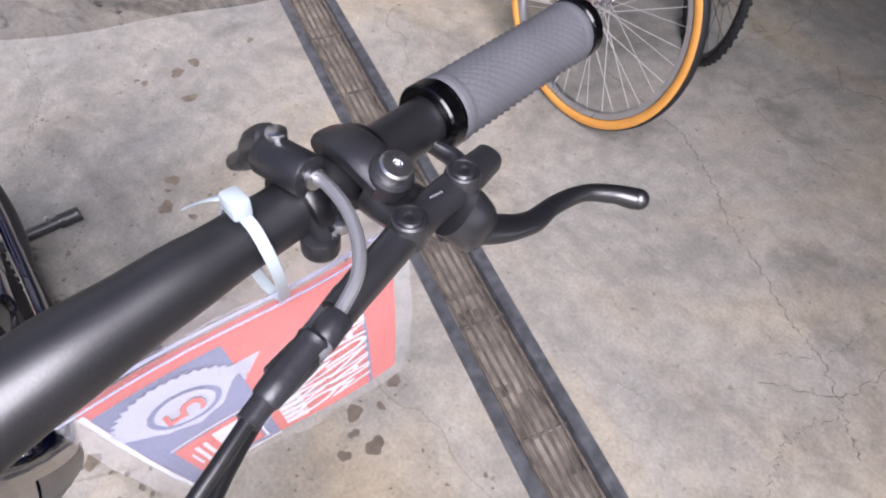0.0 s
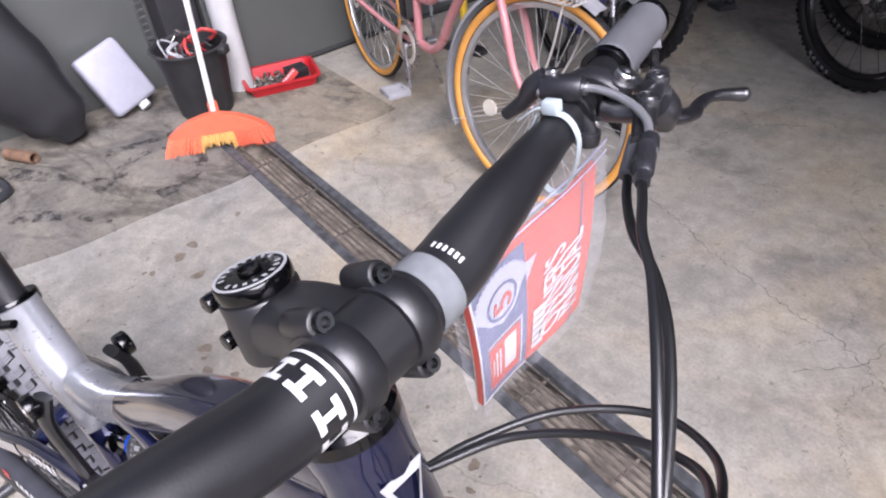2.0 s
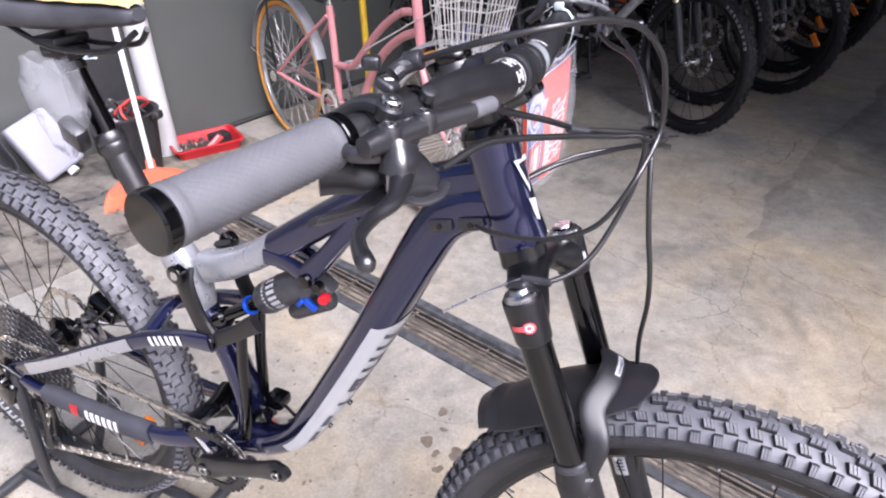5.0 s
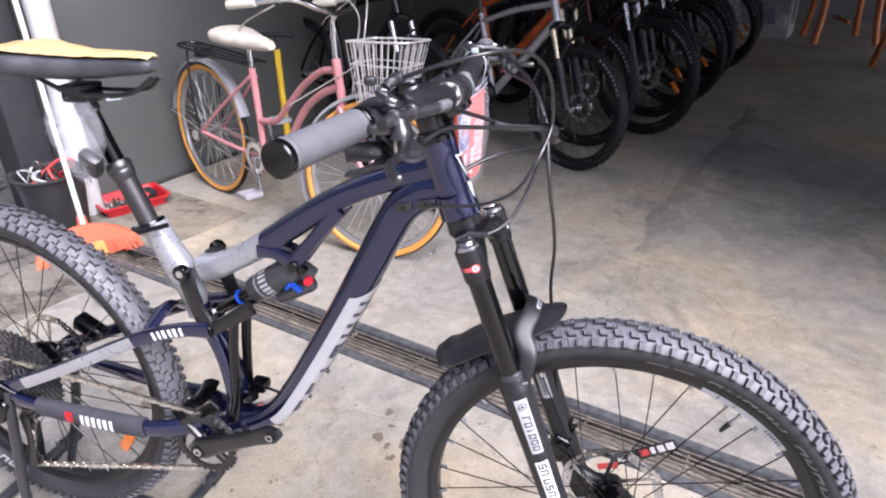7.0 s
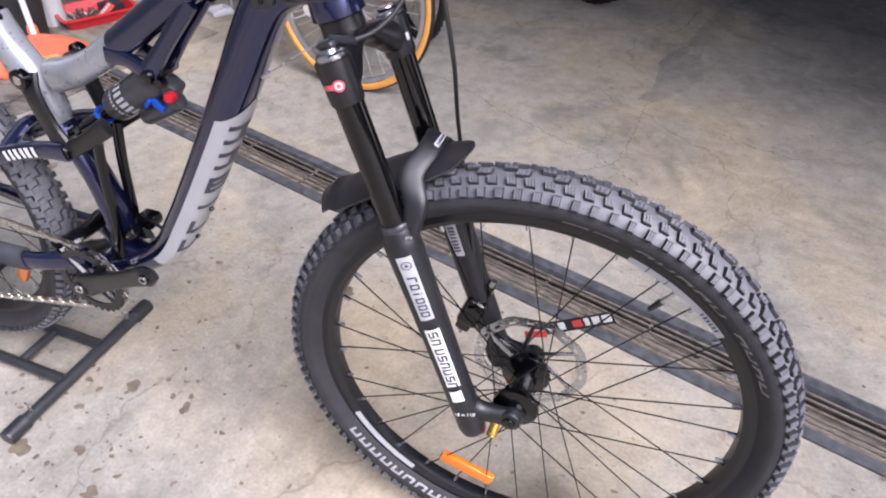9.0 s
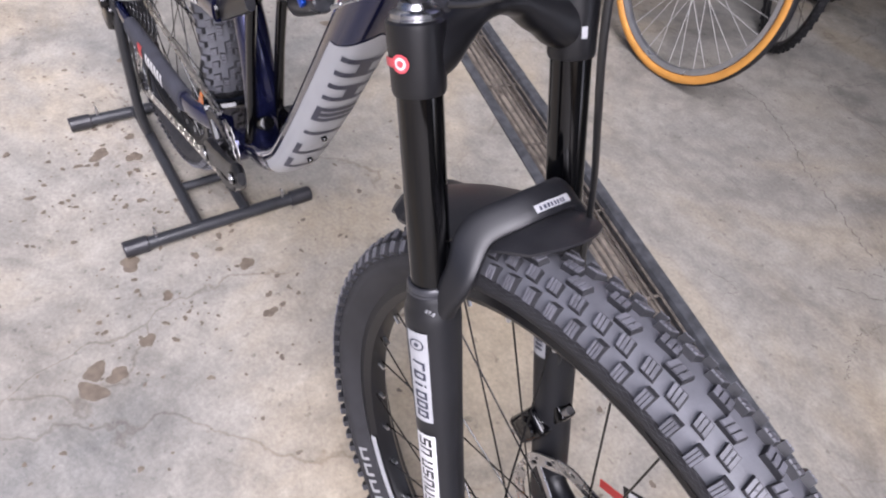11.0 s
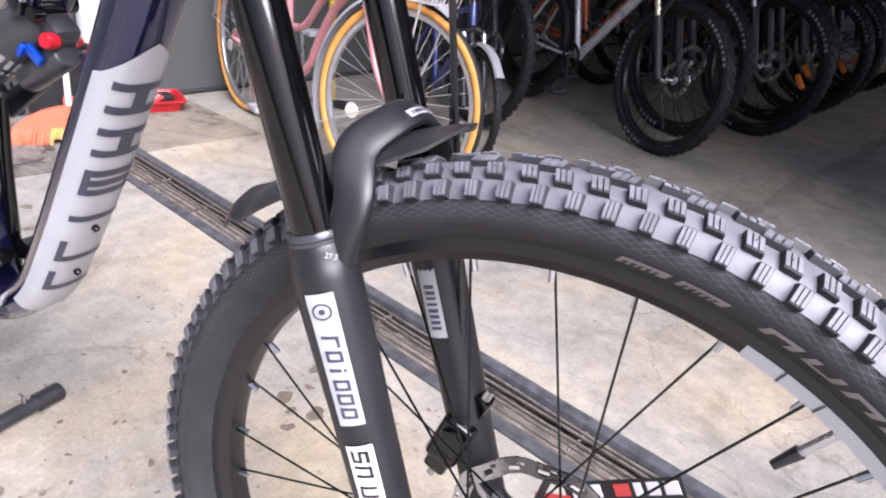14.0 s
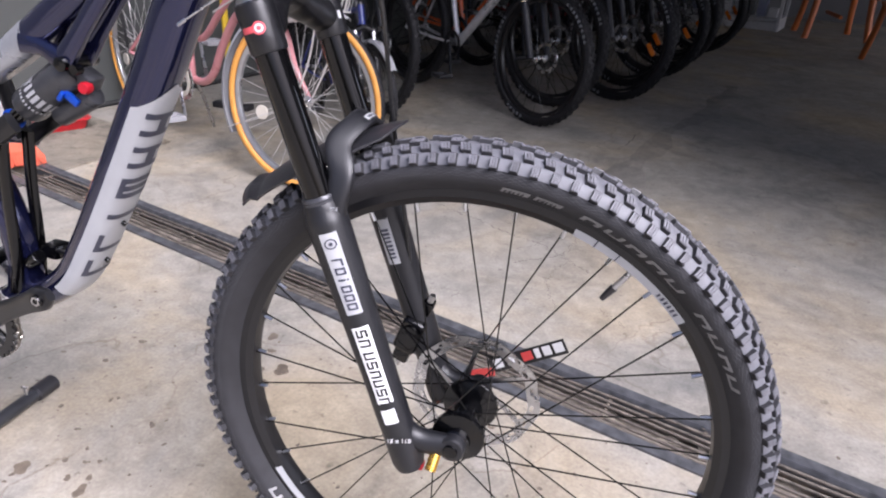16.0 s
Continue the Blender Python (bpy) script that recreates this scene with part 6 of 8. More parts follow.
    part("clamp_cover", bm, M_PLASTIC, lever_body)
    bm = bmesh.new()
    lathe(bm, [(0.0, 0.0015), (0.0016, 0.0015), (0.0019, 0.003), (0.0056, 0.003), (0.0064, 0.002), (0.0064, -0.002)], along(P(0.4653, 0.2247, 1.0178), P(0.470, 0.2257, 1.032)), 16, False)
    part("clamp_bolt", bm, M_STEEL, lever_body, "steel clamp bolt")
    # lever blade
    blade = Spine([P(0.478, 0.240, 0.990), P(0.488, 0.257, 0.985), P(0.4935, 0.276, 0.981), P(0.4915, 0.294, 0.979), P(0.4935, 0.312, 0.978), P(0.501, 0.324, 0.977), P(0.508, 0.331, 0.976)],
                  [(0.0062, 0.0080), (0.0048, 0.0070), (0.0040, 0.0052), (0.0037, 0.0042), (0.0037, 0.0038), (0.0041, 0.0042), (0.0046, 0.0048)], (0, 0, 1), 2.4)
    lv = part("brake_lever", blade.skin(bmesh.new(), 18, 44), M_LEVER, bike, "matte black brake lever blade")
    bm = bmesh.new()
    bmesh.ops.create_uvsphere(bm, u_segments=14, v_segments=8, radius=0.0050, matrix=Matrix.Translation(P(0.5095, 0.3325, 0.976)))
    part("lever_tip", bm, M_LEVER, lv)
    bm = bmesh.new()
    cyl(bm, P(0.482, 0.252, 0.974), P(0.482, 0.252, 0.9955), 0.0058, 18, bev=0.001)
    part("lever_pivot", bm, M_STEEL, lv, "steel pivot pin")
    # hose boot
    bm = bmesh.new()
    cyl(bm, P(0.493, 0.187, 1.003), *((P(0.498, 0.163, 0.993),) if s > 0 else (P(0.5035, 0.157, 1.004),)), 0.0064, 16, 0.0054, 0.001)
    part("hose_boot", bm, M_GRIP, lever_body, "grey rubber hose boot")

# left side: small remote with a steel cable guide
part("remote_clamp", sleeve(0.189, 0.197, [(0.0112, 0), (0.0150, 0.02), (0.0158, 0.2), (0.0158, 0.8), (0.0150, 0.98), (0.0112, 1)]), M_MATTE, hb, "black remote clamp")
bm = bmesh.new()
cyl(bm, (0.459, 0.197, 0.985), (0.459, 0.197, 0.994), 0.0075, 16, bev=0.001)
Spine([(0.452, 0.197, 1.0), (0.458, 0.197, 0.992), (0.459, 0.197, 0.985)], [(0.004, 0.008), (0.004, 0.007), (0.004, 0.006)]).skin(bm, 10, 8)
cyl(bm, (0.430, 0.193, 1.0135), (0.4525, 0.1985, 1.0165), 0.0082, 18, bev=0.0015)
Spine([(0.432, 0.195, 1.018), (0.424, 0.194, 1.012), (0.419, 0.193, 1.003), (0.408, 0.192, 0.992)], [(0.006, 0.008), (0.0065, 0.007), (0.006, 0.005), (0.005, 0.004)]).skin(bm, 12, 14)
remote = part("remote_body", bm, M_PLASTIC, bike, "black remote lever body")
bm = bmesh.new()
cyl(bm, (0.459, 0.2045, 0.992), (0.459, 0.2050, 0.9975), 0.0046, 14, bev=0.0006)
part("remote_bolt", bm, M_STEEL, remote, "steel remote bolt")
part("remote_bolt", cyl(bmesh.new(), (0.4335, 0.1965, 1.0195), (0.4330, 0.1968, 1.0245), 0.0040, 14, bev=0.0006), M_STEEL, remote, "steel remote bolt")
bm = bmesh.new()
cyl(bm, (0.4300, 0.1935, 1.0085), (0.4330, 0.1900, 1.0140), 0.0040, 14, bev=0.0006)
part("remote_bolt", bm, M_STEEL, remote, "steel remote bolt")
part("cable_guide", hose([(0.451, 0.199, 1.0165), (0.458, 0.2005, 1.0172), (0.470, 0.200, 1.017), (0.483, 0.196, 1.0155), (0.494, 0.188, 1.0135), (0.501, 0.176, 1.011)], 0.0024, 10), M_RIMB, remote, "bent steel cable guide")
bm = bmesh.new()
cyl(bm, (0.4495, 0.1985, 1.0163), (0.4545, 0.199, 1.0168), 0.0042, 14)
part("guide_ferrule", bm, M_STEEL, remote)
bm = bmesh.new()
cyl(bm, (0.501, 0.1765, 1.010), (0.5045, 0.167, 1.009), 0.0052, 14, bev=0.0008)
cyl(bm, (0.505, 0.162, 1.0085), (0.508, 0.150, 1.0075), 0.0058, 18, bev=0.0008)
part("barrel_adjuster", bm, M_PLASTIC, remote, "black ribbed barrel adjuster")
bm = bmesh.new()
cyl(bm, (0.5045, 0.167, 1.0092), (0.506, 0.1625, 1.0087), 0.0046, 16)
part("barrel_band", bm, M_RIMB, remote)
# right side: shifter pod, lock-out pod, clamp ring
part("shifter_clamp", sleeve(-0.172, -0.178, [(0.0112, 0), (0.0145, 0.02), (0.0152, 0.2), (0.0152, 0.8), (0.0145, 0.98), (0.0112, 1)]), M_GLOSSBLK, hb, "black lock-out clamp ring")
bm = bmesh.new()
cyl(bm, (0.459, -0.172, 1.006), (0.4625, -0.174, 1.013), 0.0055, 14, bev=0.001)
box(bm, Matrix.Translation((0.437, -0.185, 1.0155)) @ Matrix.Rotation(radians(25), 4, "Y"), (0.015, 0.013, 0.008), 0.003, 3)
cyl(bm, (0.440, -0.166, 1.0265), (0.452, -0.164, 1.0295), 0.0068, 16, bev=0.0015)
Spine([(0.437, -0.178, 1.02), (0.440, -0.170, 1.024), (0.446, -0.166, 1.027)], [(0.006, 0.006)] * 3).skin(bm, 10, 6)
lock = part("lockout_body", bm, M_PLASTIC, bike, "black handlebar lock-out lever")
bm = bmesh.new()
box(bm, Matrix.Translation((0.418, -0.172, 1.025)) @ Matrix.Rotation(radians(20), 4, "Z"), (0.013, 0.011, 0.010), 0.003, 3)
part("lockout_button", bm, M_PLASTIC, lock)
bm = bmesh.new()
box(bm, Matrix.Translation((0.439, -0.186, 1.0198)) @ Matrix.Rotation(radians(25), 4, "Y") @ Matrix.Rotation(radians(60), 4, "Z"), (0.007, 0.0016, 0.0006))
part("lockout_print", bm, M_WHITE, lock)
bm = bmesh.new()
Spine([(0.450, -0.204, 0.980), (0.462, -0.209, 0.974), (0.475, -0.217, 0.969), (0.484, -0.226, 0.966)], [(0.011, 0.006), (0.0155, 0.0065), (0.0150, 0.006), (0.009, 0.0045)], (0.3, 1, 0), 3.2).skin(bm, 22, 18)
shifter = part("shifter_pod", bm, M_SATIN, bike, "black shifter pod under the bar")
part("shifter_rim", tube([(0.455, -0.222, 0.970), (0.470, -0.232, 0.965), (0.484, -0.233, 0.962), (0.491, -0.222, 0.963), (0.490, -0.209, 0.966)], [(0.0022, 0.0045)] * 5, 10, 24, (0, 0, 1)), M_PLASTIC, shifter, "dark edge of the shifter cover")
bm = bmesh.new()
lathe(bm, [(0.0, 0.004), (0.003, 0.0038), (0.0048, 0.0028), (0.0055, 0.0)], Matrix.Translation((0.468, -0.213, 0.9795)), 16, False)
part("shifter_bolt", bm, M_CHROME, shifter, "chrome shifter bolt")
for pts in ([(0.462, -0.225, 0.962), (0.450, -0.243, 0.957), (0.440, -0.262, 0.955), (0.436, -0.276, 0.957)], [(0.452, -0.215, 0.968), (0.436, -0.228, 0.966), (0.420, -0.244, 0.966)]):
    part("shift_paddle", tube(pts, [(0.009, 0.003), (0.010, 0.003), (0.009, 0.003), (0.006, 0.0025)][:len(pts)], 12, 14, (0.6, 0.6, 0.2)), M_PLASTIC, shifter, "black shift paddle")

ba, bb = V(0.5035, 0.166, 1.0105), V(0.514, 0.137, 1.0082)
bl_ = (bb - ba).length
part("barrel_adjuster", lathe(bmesh.new(), [(0.0, 0), (0.005, 0), (0.0054, 0.001)] + [((0.0051, 0.0049)[k % 2], 0.002 + 0.0018 * k) for k in range(9)] + [(0.0046, bl_ - 0.008), (0.0038, bl_ - 0.007), (0.0036, bl_), (0.0, bl_)], along(ba, bb), 18), M_PLASTIC, remote, "ribbed black cable adjuster")

# hoses and cables, gathered by a tie ahead of the head tube
ZT = V(0.598, -0.010, 0.945)
cables = [
    ("front_brake_hose", [(0.4975, 0.164, 0.993), (0.505, 0.146, 0.991), (0.520, 0.121, 0.990), (0.5375, 0.105, 0.986), (0.559, 0.078, 0.979), (0.578, 0.043, 0.966), (0.594, 0.004, 0.945), (0.596, -0.018, 0.90), (0.594, -0.023, 0.857), (0.593, -0.020, 0.825), (0.590, -0.006, 0.782), (0.585, 0.026, 0.708), (0.592, 0.042, 0.62), (0.604, 0.046, 0.53), (0.612, 0.045, 0.466)], 0.0024),
    ("dropper_cable", [(0.5125, 0.140, 1.0085), (0.518, 0.128, 1.007), (0.530, 0.108, 1.003), (0.543, 0.090, 0.996), (0.562, 0.059, 0.985), (0.576, 0.034, 0.971), (0.590, 0.012, 0.949), (0.601, 0.008, 0.930), (0.606, 0.035, 0.918), (0.585, 0.085, 0.898), (0.540, 0.105, 0.884), (0.492, 0.085, 0.876), (0.460, 0.048, 0.866), (0.445, 0.026, 0.856)], 0.0023),
    ("rear_brake_hose", [(0.500, -0.158, 1.003), (0.503, -0.14, 0.995), (0.520, -0.10, 0.980), (0.545, -0.062, 0.963), (0.588, -0.020, 0.951), (0.609, 0.010, 0.940), (0.607, 0.040, 0.926), (0.580, 0.070, 0.906), (0.53, 0.078, 0.89), (0.480, 0.060, 0.874), (0.45, 0.026, 0.862)], 0.0024),
    ("shift_cable", [(0.452, -0.164, 1.0295), (0.480, -0.163, 1.040), (0.512, -0.158, 1.050), (0.538, -0.148, 1.054), (0.564, -0.117, 1.053), (0.584, -0.083, 1.044), (0.595, -0.053, 1.026), (0.601, -0.034, 1.002), (0.603, -0.014, 0.950), (0.590, -0.045, 0.918), (0.555, -0.058, 0.880), (0.519, -0.062, 0.862), (0.485, -0.057, 0.851), (0.45, -0.044, 0.842), (0.428, -0.028, 0.836)], 0.0022),
    ("lockout_cable", [(0.486, -0.205, 0.974), (0.498, -0.16, 0.978), (0.530, -0.10, 0.968), (0.575, -0.035, 0.952), (0.600, -0.012, 0.943), (0.589, -0.016, 0.905), (0.566, -0.026, 0.870), (0.545, -0.044, 0.841), (0.529, -0.058, 0.827), (0.513, -0.069, 0.8205)], 0.0024),
]
TO_BAR = LEAN.inverted() @ BAR


def hung(p, f):
    """A cable's place: with the bar where f is 0, with the frame where f is 1; the loop ahead drawn in."""
    p = Vector(p)
    q = (TO_BAR @ p).lerp(p, f)
    return q + V(-0.30 * max(0.0, p.x - 0.52) * min(1.0, max(0.0, (p.z - 0.80) / 0.12)), 0, 0)


for name, pts, r_ in cables:
    pts = [hung(p, min(1.0, max(0.0, (i_ - 2) / 5.0))) for i_, p in enumerate(pts)]
    part(name, hose(pts, r_, 16), M_HOSE, bike, "black cable housing")
bm = bmesh.new()
cyl(bm, (0.490, -0.071, 0.8195), (0.516, -0.069, 0.8205), 0.0035, 10)
part("cable_ferrule", bm, M_PLASTIC, fork)
part("loose_wire", hose([(0.490, -0.071, 0.8195), (0.465, -0.08, 0.806), (0.428, -0.091, 0.781)], 0.0009, 6), M_STEEL, fork, "bare steel inner wire")
bm = bmesh.new()
cyl(bm, (0.432, -0.090, 0.784), (0.424, -0.092, 0.778), 0.0016, 8)
part("wire_end_cap", bm, M_STEEL, fork)
bm = bmesh.new()
lathe(bm, [(0.0075, -0.002), (0.009, -0.002), (0.009, 0.002), (0.0075, 0.002)], Matrix.Translation(hung(ZT, 0.7)) @ Matrix.Rotation(radians(20), 4, "X"), 16, False)
box(bm, Matrix.Translation(hung(ZT, 0.7) + V(0.011, 0, 0.001)), (0.006, 0.005, 0.005), 0.001)
box(bm, Matrix.Translation(hung(ZT, 0.7) + V(0.017, 0.003, 0.0)) @ Matrix.Rotation(radians(-14), 4, "Y"), (0.010, 0.003, 0.0012))
part("cable_tie", bm, M_PLASTIC, bike, "black cable tie")
bm = bmesh.new()
cyl(bm, hung((0.535, -0.078, 0.9675), 0.2), hung((0.548, -0.06, 0.9605), 0.3), 0.0032, 10)
part("hose_label", bm, M_CAN, bike)
part("rear_hose", hose([(0.03, 0.03, 0.43), (0.10, 0.02, 0.44), (0.14, 0.0, 0.452)], 0.0026), M_HOSE, bike)
part("derailleur_housing", hose([(-0.36, -0.082, 0.40), (-0.42, -0.09, 0.43), (-0.47, -0.09, 0.40), (-0.46, -0.088, 0.36), (-0.42, -0.085, 0.36)], 0.0026), M_HOSE, bike)
# small black dropper lever seen beside the seat tube
bm = bmesh.new()
box(bm, Matrix.Translation((0.085, 0.03, 0.435)), (0.03, 0.03, 0.02), 0.005, 2)
cyl(bm, (0.08, -0.01, 0.43), (0.10, -0.01, 0.445), 0.010, 12, bev=0.002)
part("cable_clamp", bm, M_GLOSSBLK, bike)

M_LILAC = mat("pale_lilac_print", (0.36, 0.37, 0.45), 0.4, vary=0.04)
# ---- manual in a clear bag, hung from the bar by a nylon tie ----
man = thing("owners_manual", "red printed manual in a clear bag hung from the handlebar", "manual")
tr, br, bl, tl = V(0.4490, 0.2385, 0.9580), V(0.4420, 0.2590, 0.8040), V(0.4385, 0.1240, 0.8120), V(0.4405, 0.0970, 0.9420)
ux = (bl - br).normalized()
down_v = (br - tr).normalized()
nrm = ux.cross(down_v).normalized()
if nrm.x < 0:
    nrm = -nrm


def mp(a, b, off=0.0):
    """Over the booklet: a from its outer edge to its inner, b from the top down; gently bowed."""
    top_e, bot_e = tr.lerp(tl, a), br.lerp(bl, a)
    bow = 0.003 * math.sin(math.pi * b) + 0.0015 * math.sin(2 * math.pi * a)
    return top_e.lerp(bot_e, b) + nrm * (off + bow)


def sheet(bm_, a0, a1, b0, b1, off, n=6):
    patch(bm_, lambda a, b: mp(a, b, off), a0, a1, b0, b1, n, n)


bm = bmesh.new()
for off in (0.0, -0.004):
    sheet(bm, 0.0, 1.0, 0.06, 1.0, off, 12)
bmesh.ops.bridge_loops(bm, edges=[e for e in bm.edges if e.is_boundary])
part("booklet", bm, M_PAPER, man, "red printed cover")


def show(rects, material, name, off, label=""):
    bm_ = bmesh.new()
    for r_ in rects:
        sheet(bm_, *r_, off, 4)
    return part(name, bm_, material, man, label)


for k in (1, -1):
    o1 = 0.0006 if k > 0 else -0.0046
    o2 = o1 + 0.0004 * k
    show([(0.60, 0.985, 0.10, 0.985)], M_PRINTBLUE, "navy_field", o1, "navy printed field")
    show([(0.645, 0.655, 0.56, 0.95), (0.645, 0.93, 0.55, 0.56), (0.985, 1.0, 0.06, 1.0), (0.60, 1.0, 0.985, 1.0)], M_PAPERW, "white_field", o2, "pale printed rules")
    show([(0.665, 0.925, 0.575, 0.935)], M_PAPER, "red_panel", o2, "red printed panel")
    show([(0.70, 0.80, 0.61, 0.86)], M_PAPERW, "white_panel", o2 + 0.0003 * k, "pale printed panel")
    show([(0.83, 0.845, 0.64, 0.86), (0.86, 0.875, 0.64, 0.86), (0.89, 0.90, 0.68, 0.82)], M_PAPERW, "small_bars", o2 + 0.0003 * k)
    show([(0.14, 0.155, 0.06, 1.0)], M_PRINTBLUE, "edge_rule", o2)
    # rosette with ribbon tails
    bm = bmesh.new()
    ca, cb = 0.79, 0.32
    cpt = mp(ca, cb, o2)
    e1, e2 = ux, down_v
    for kk in range(40):
        a0, a1 = 2 * math.pi * kk / 40, 2 * math.pi * (kk + 1) / 40
        am = (a0 + a1) / 2
        for r0, r1, tip in ((0.0165, 0.0285, 0.0312), (0.0, 0.0135, 0.0135)):
            pts_ = [(r0, a0), (r1, a0), (tip, am), (r1, a1), (r0, a1)] if r0 else [(0, 0), (r1, a0), (r1, a1)]
            bm.faces.new([bm.verts.new(cpt + (e1 * math.cos(a) + e2 * math.sin(a)) * r_ + nrm * (0.0004 * k)) for r_, a in pts_])
    part("rosette", bm, M_LILAC, man, "pale printed rosette")
    bm = bmesh.new()
    for dy in (-0.010, 0.008):
        q = [(-0.026, dy - 0.006), (-0.026, dy + 0.008), (-0.062, dy + 0.010), (-0.052, dy + 0.001), (-0.064, dy - 0.008)]
        bm.faces.new([bm.verts.new(cpt + e1 * x + e2 * y + nrm * (0.0004 * k)) for x, y in q])
    part("ribbon", bm, M_LILAC, man)
# lettering runs up the booklet
face = nrm
xax = -down_v
yax = face.cross(xax)
LM = Matrix((xax, yax, face)).transposed().to_4x4()
for txt, a, b, sz, st in (("OWNER'S", 0.395, 0.57, 0.037, 0.50), ("MANUAL", 0.235, 0.57, 0.037, 0.52)):
    words(txt, sz, Matrix.Translation(mp(a, b, 0.0022)) @ LM, M_PAPERW, man, "title", "white title lettering", 0.0002, st)
words("5", 0.026, Matrix.Translation(mp(0.79, 0.32, 0.0026)) @ LM, M_PAPER, man, "numeral", "red numeral", 0.0002, 1.3)
bm = bmesh.new()
for i in range(6):
    sheet(bm, 0.46, 0.56, 0.60 + 0.055 * i, 0.645 + 0.055 * i, 0.0016, 2)
part("title_blocks", bm, M_PAPERW, man, "white block marks")
bm = bmesh.new()
rnd = random.Random(9)
for off in (0.008, -0.010):
    n_ = 14
    g = [[bm.verts.new(mp(-0.04 + 1.08 * i / n_, -0.06 + 1.12 * j / n_, off * (0.4 + 0.6 * math.sin(math.pi * j / n_)) + rnd.uniform(-0.0012, 0.0012))) for j in range(n_ + 1)] for i in range(n_ + 1)]
    for i in range(n_):
        for j in range(n_):
            bm.faces.new((g[i][j], g[i + 1][j], g[i + 1][j + 1], g[i][j + 1]))
bag = part("clear_bag", bm, M_BAG, man, "clear plastic bag", 2.0)
bag.visible_shadow = False
bm = bmesh.new()
patch(bm, lambda a, b: mp(a, b, 0.004), -0.04, 1.04, -0.055, -0.04, 12, 1)
patch(bm, lambda a, b: mp(a, b, 0.004), -0.04, 1.04, 0.0, 0.012, 12, 1)
part("bag_seal", bm, mat("lilac_seal", (0.409, 0.409, 0.561), 0.3), man, "lilac press seal")
bm = bmesh.new()
tc_ = bar.at(bar_t(0.168))
Spine([tc_ + V(-0.006, 0, 0.0125), tc_ + V(0.006, 0.001, 0.0125), tc_ + V(0.0135, 0.002, 0.004), tc_ + V(0.0145, 0.004, -0.008), tc_ + V(0.011, 0.007, -0.024), tc_ + V(0.004, 0.010, -0.040), tc_ + V(-0.004, 0.008, -0.040), tc_ + V(-0.012, 0.003, -0.020), tc_ + V(-0.0135, 0, -0.002), tc_ + V(-0.010, 0, 0.010)],
      [(0.0023, 0.0007)] * 10, (0, 1, 0.15), 4).skin(bm, 8, 54)
box(bm, Matrix.Translation(tc_ + V(-0.002, 0, 0.0165)) @ Matrix.Rotation(radians(-8), 4, "Y"), (0.010, 0.0075, 0.008), 0.0015, 2)
part("hanging_tie", bm, M_NYLON, man, "white nylon tie round the bar")
Spine_tail = Spine([tc_ + V(-0.006, 0, 0.016), tc_ + V(-0.010, -0.005, 0.0145), tc_ + V(-0.015, -0.013, 0.010)], [(0.002, 0.0006)] * 3)
part("tie_tail", Spine_tail.skin(bmesh.new(), 6, 8), M_NYLON, man)

# ---- how the mountain bicycle stands ----
bike.matrix_world = LEAN
hubc = Matrix.Translation(FW)
front_rim.matrix_basis = hubc @ Euler((radians(-0.6), 0, radians(1.9))).to_matrix().to_4x4() @ Matrix.Rotation(radians(-3.3), 4, "Y") @ hubc.inverted()
for ob in bike.children:
    if ob.name.split(".")[0] in COCKPIT:
        ob.matrix_basis = LEAN.inverted() @ BAR @ ob.matrix_basis
man.matrix_world = BAR

# ---- rear stand ----
M_STAND = mat("stand_black_enamel", (0.018, 0.019, 0.022), 0.35, vary=0.3, scale=30)
stand = thing("bike_stand", "black tubular steel floor stand holding the rear wheel", "bike stand")
for x, y0, y1 in ((-0.178, -0.212, 0.148), (-0.606, -0.212, 0.148)):
    bm = bmesh.new()
    cyl(bm, (x, y0, 0.0165), (x, y1, 0.0165), 0.0125, 18)
    part("floor_bar", bm, M_STAND, stand)
    for y, d in ((y0, -1), (y1, 1)):
        bm = bmesh.new()
        lathe(bm, [(0.0, 0.0), (0.0145, 0.0), (0.0162, 0.002)] + [((0.0164, 0.0161)[k % 2], 0.004 + 0.0035 * k) for k in range(11)] + [(0.0164, 0.044), (0.0145, 0.046)], along((x, y + d * 0.012, 0.0165), (x, y - d * 0.034, 0.0165)), 20)
        part("rubber_foot", bm, M_PLASTIC, stand, "ribbed black rubber foot")
        bm = bmesh.new()
        cyl(bm, (x, y - d * 0.05, 0.028), (x, y - d * 0.05, 0.044), 0.003, 8)
        cyl(bm, (x - 0.007, y - d * 0.05, 0.044), (x + 0.007, y - d * 0.05, 0.046), 0.0025, 8)
        part("wing_screw", bm, M_STEEL, stand, "steel wing screw")
for y in (-0.05, 0.05):
    bm = bmesh.new()
    cyl(bm, (-0.178, y - 0.03, 0.022), (-0.606, y - 0.03, 0.022), 0.011, 14)
    part("long_bar", bm, M_STAND, stand)
    part("upright", tube([(-0.50, y - 0.03, 0.022), (-0.48, y * 1.3 - 0.026, 0.10), (-0.44, y * 1.55 - 0.02, 0.24), (-0.412, y * 1.6 - 0.018, 0.36), (-0.40, y * 1.6 - 0.018, 0.40)], 0.010, 12, 20), M_STAND, stand)
    part("hook", tube([(-0.412, y * 1.6 - 0.018, 0.36), (-0.412, y * 1.5 - 0.018, 0.370), (-0.41, y * 1.35 - 0.018, 0.38)], 0.007, 10, 8), M_STAND, stand)
bm = bmesh.new()
cyl(bm, (-0.30, -0.08, 0.022), (-0.30, 0.02, 0.022), 0.009, 12)
part("cross_tube", bm, M_STAND, stand)

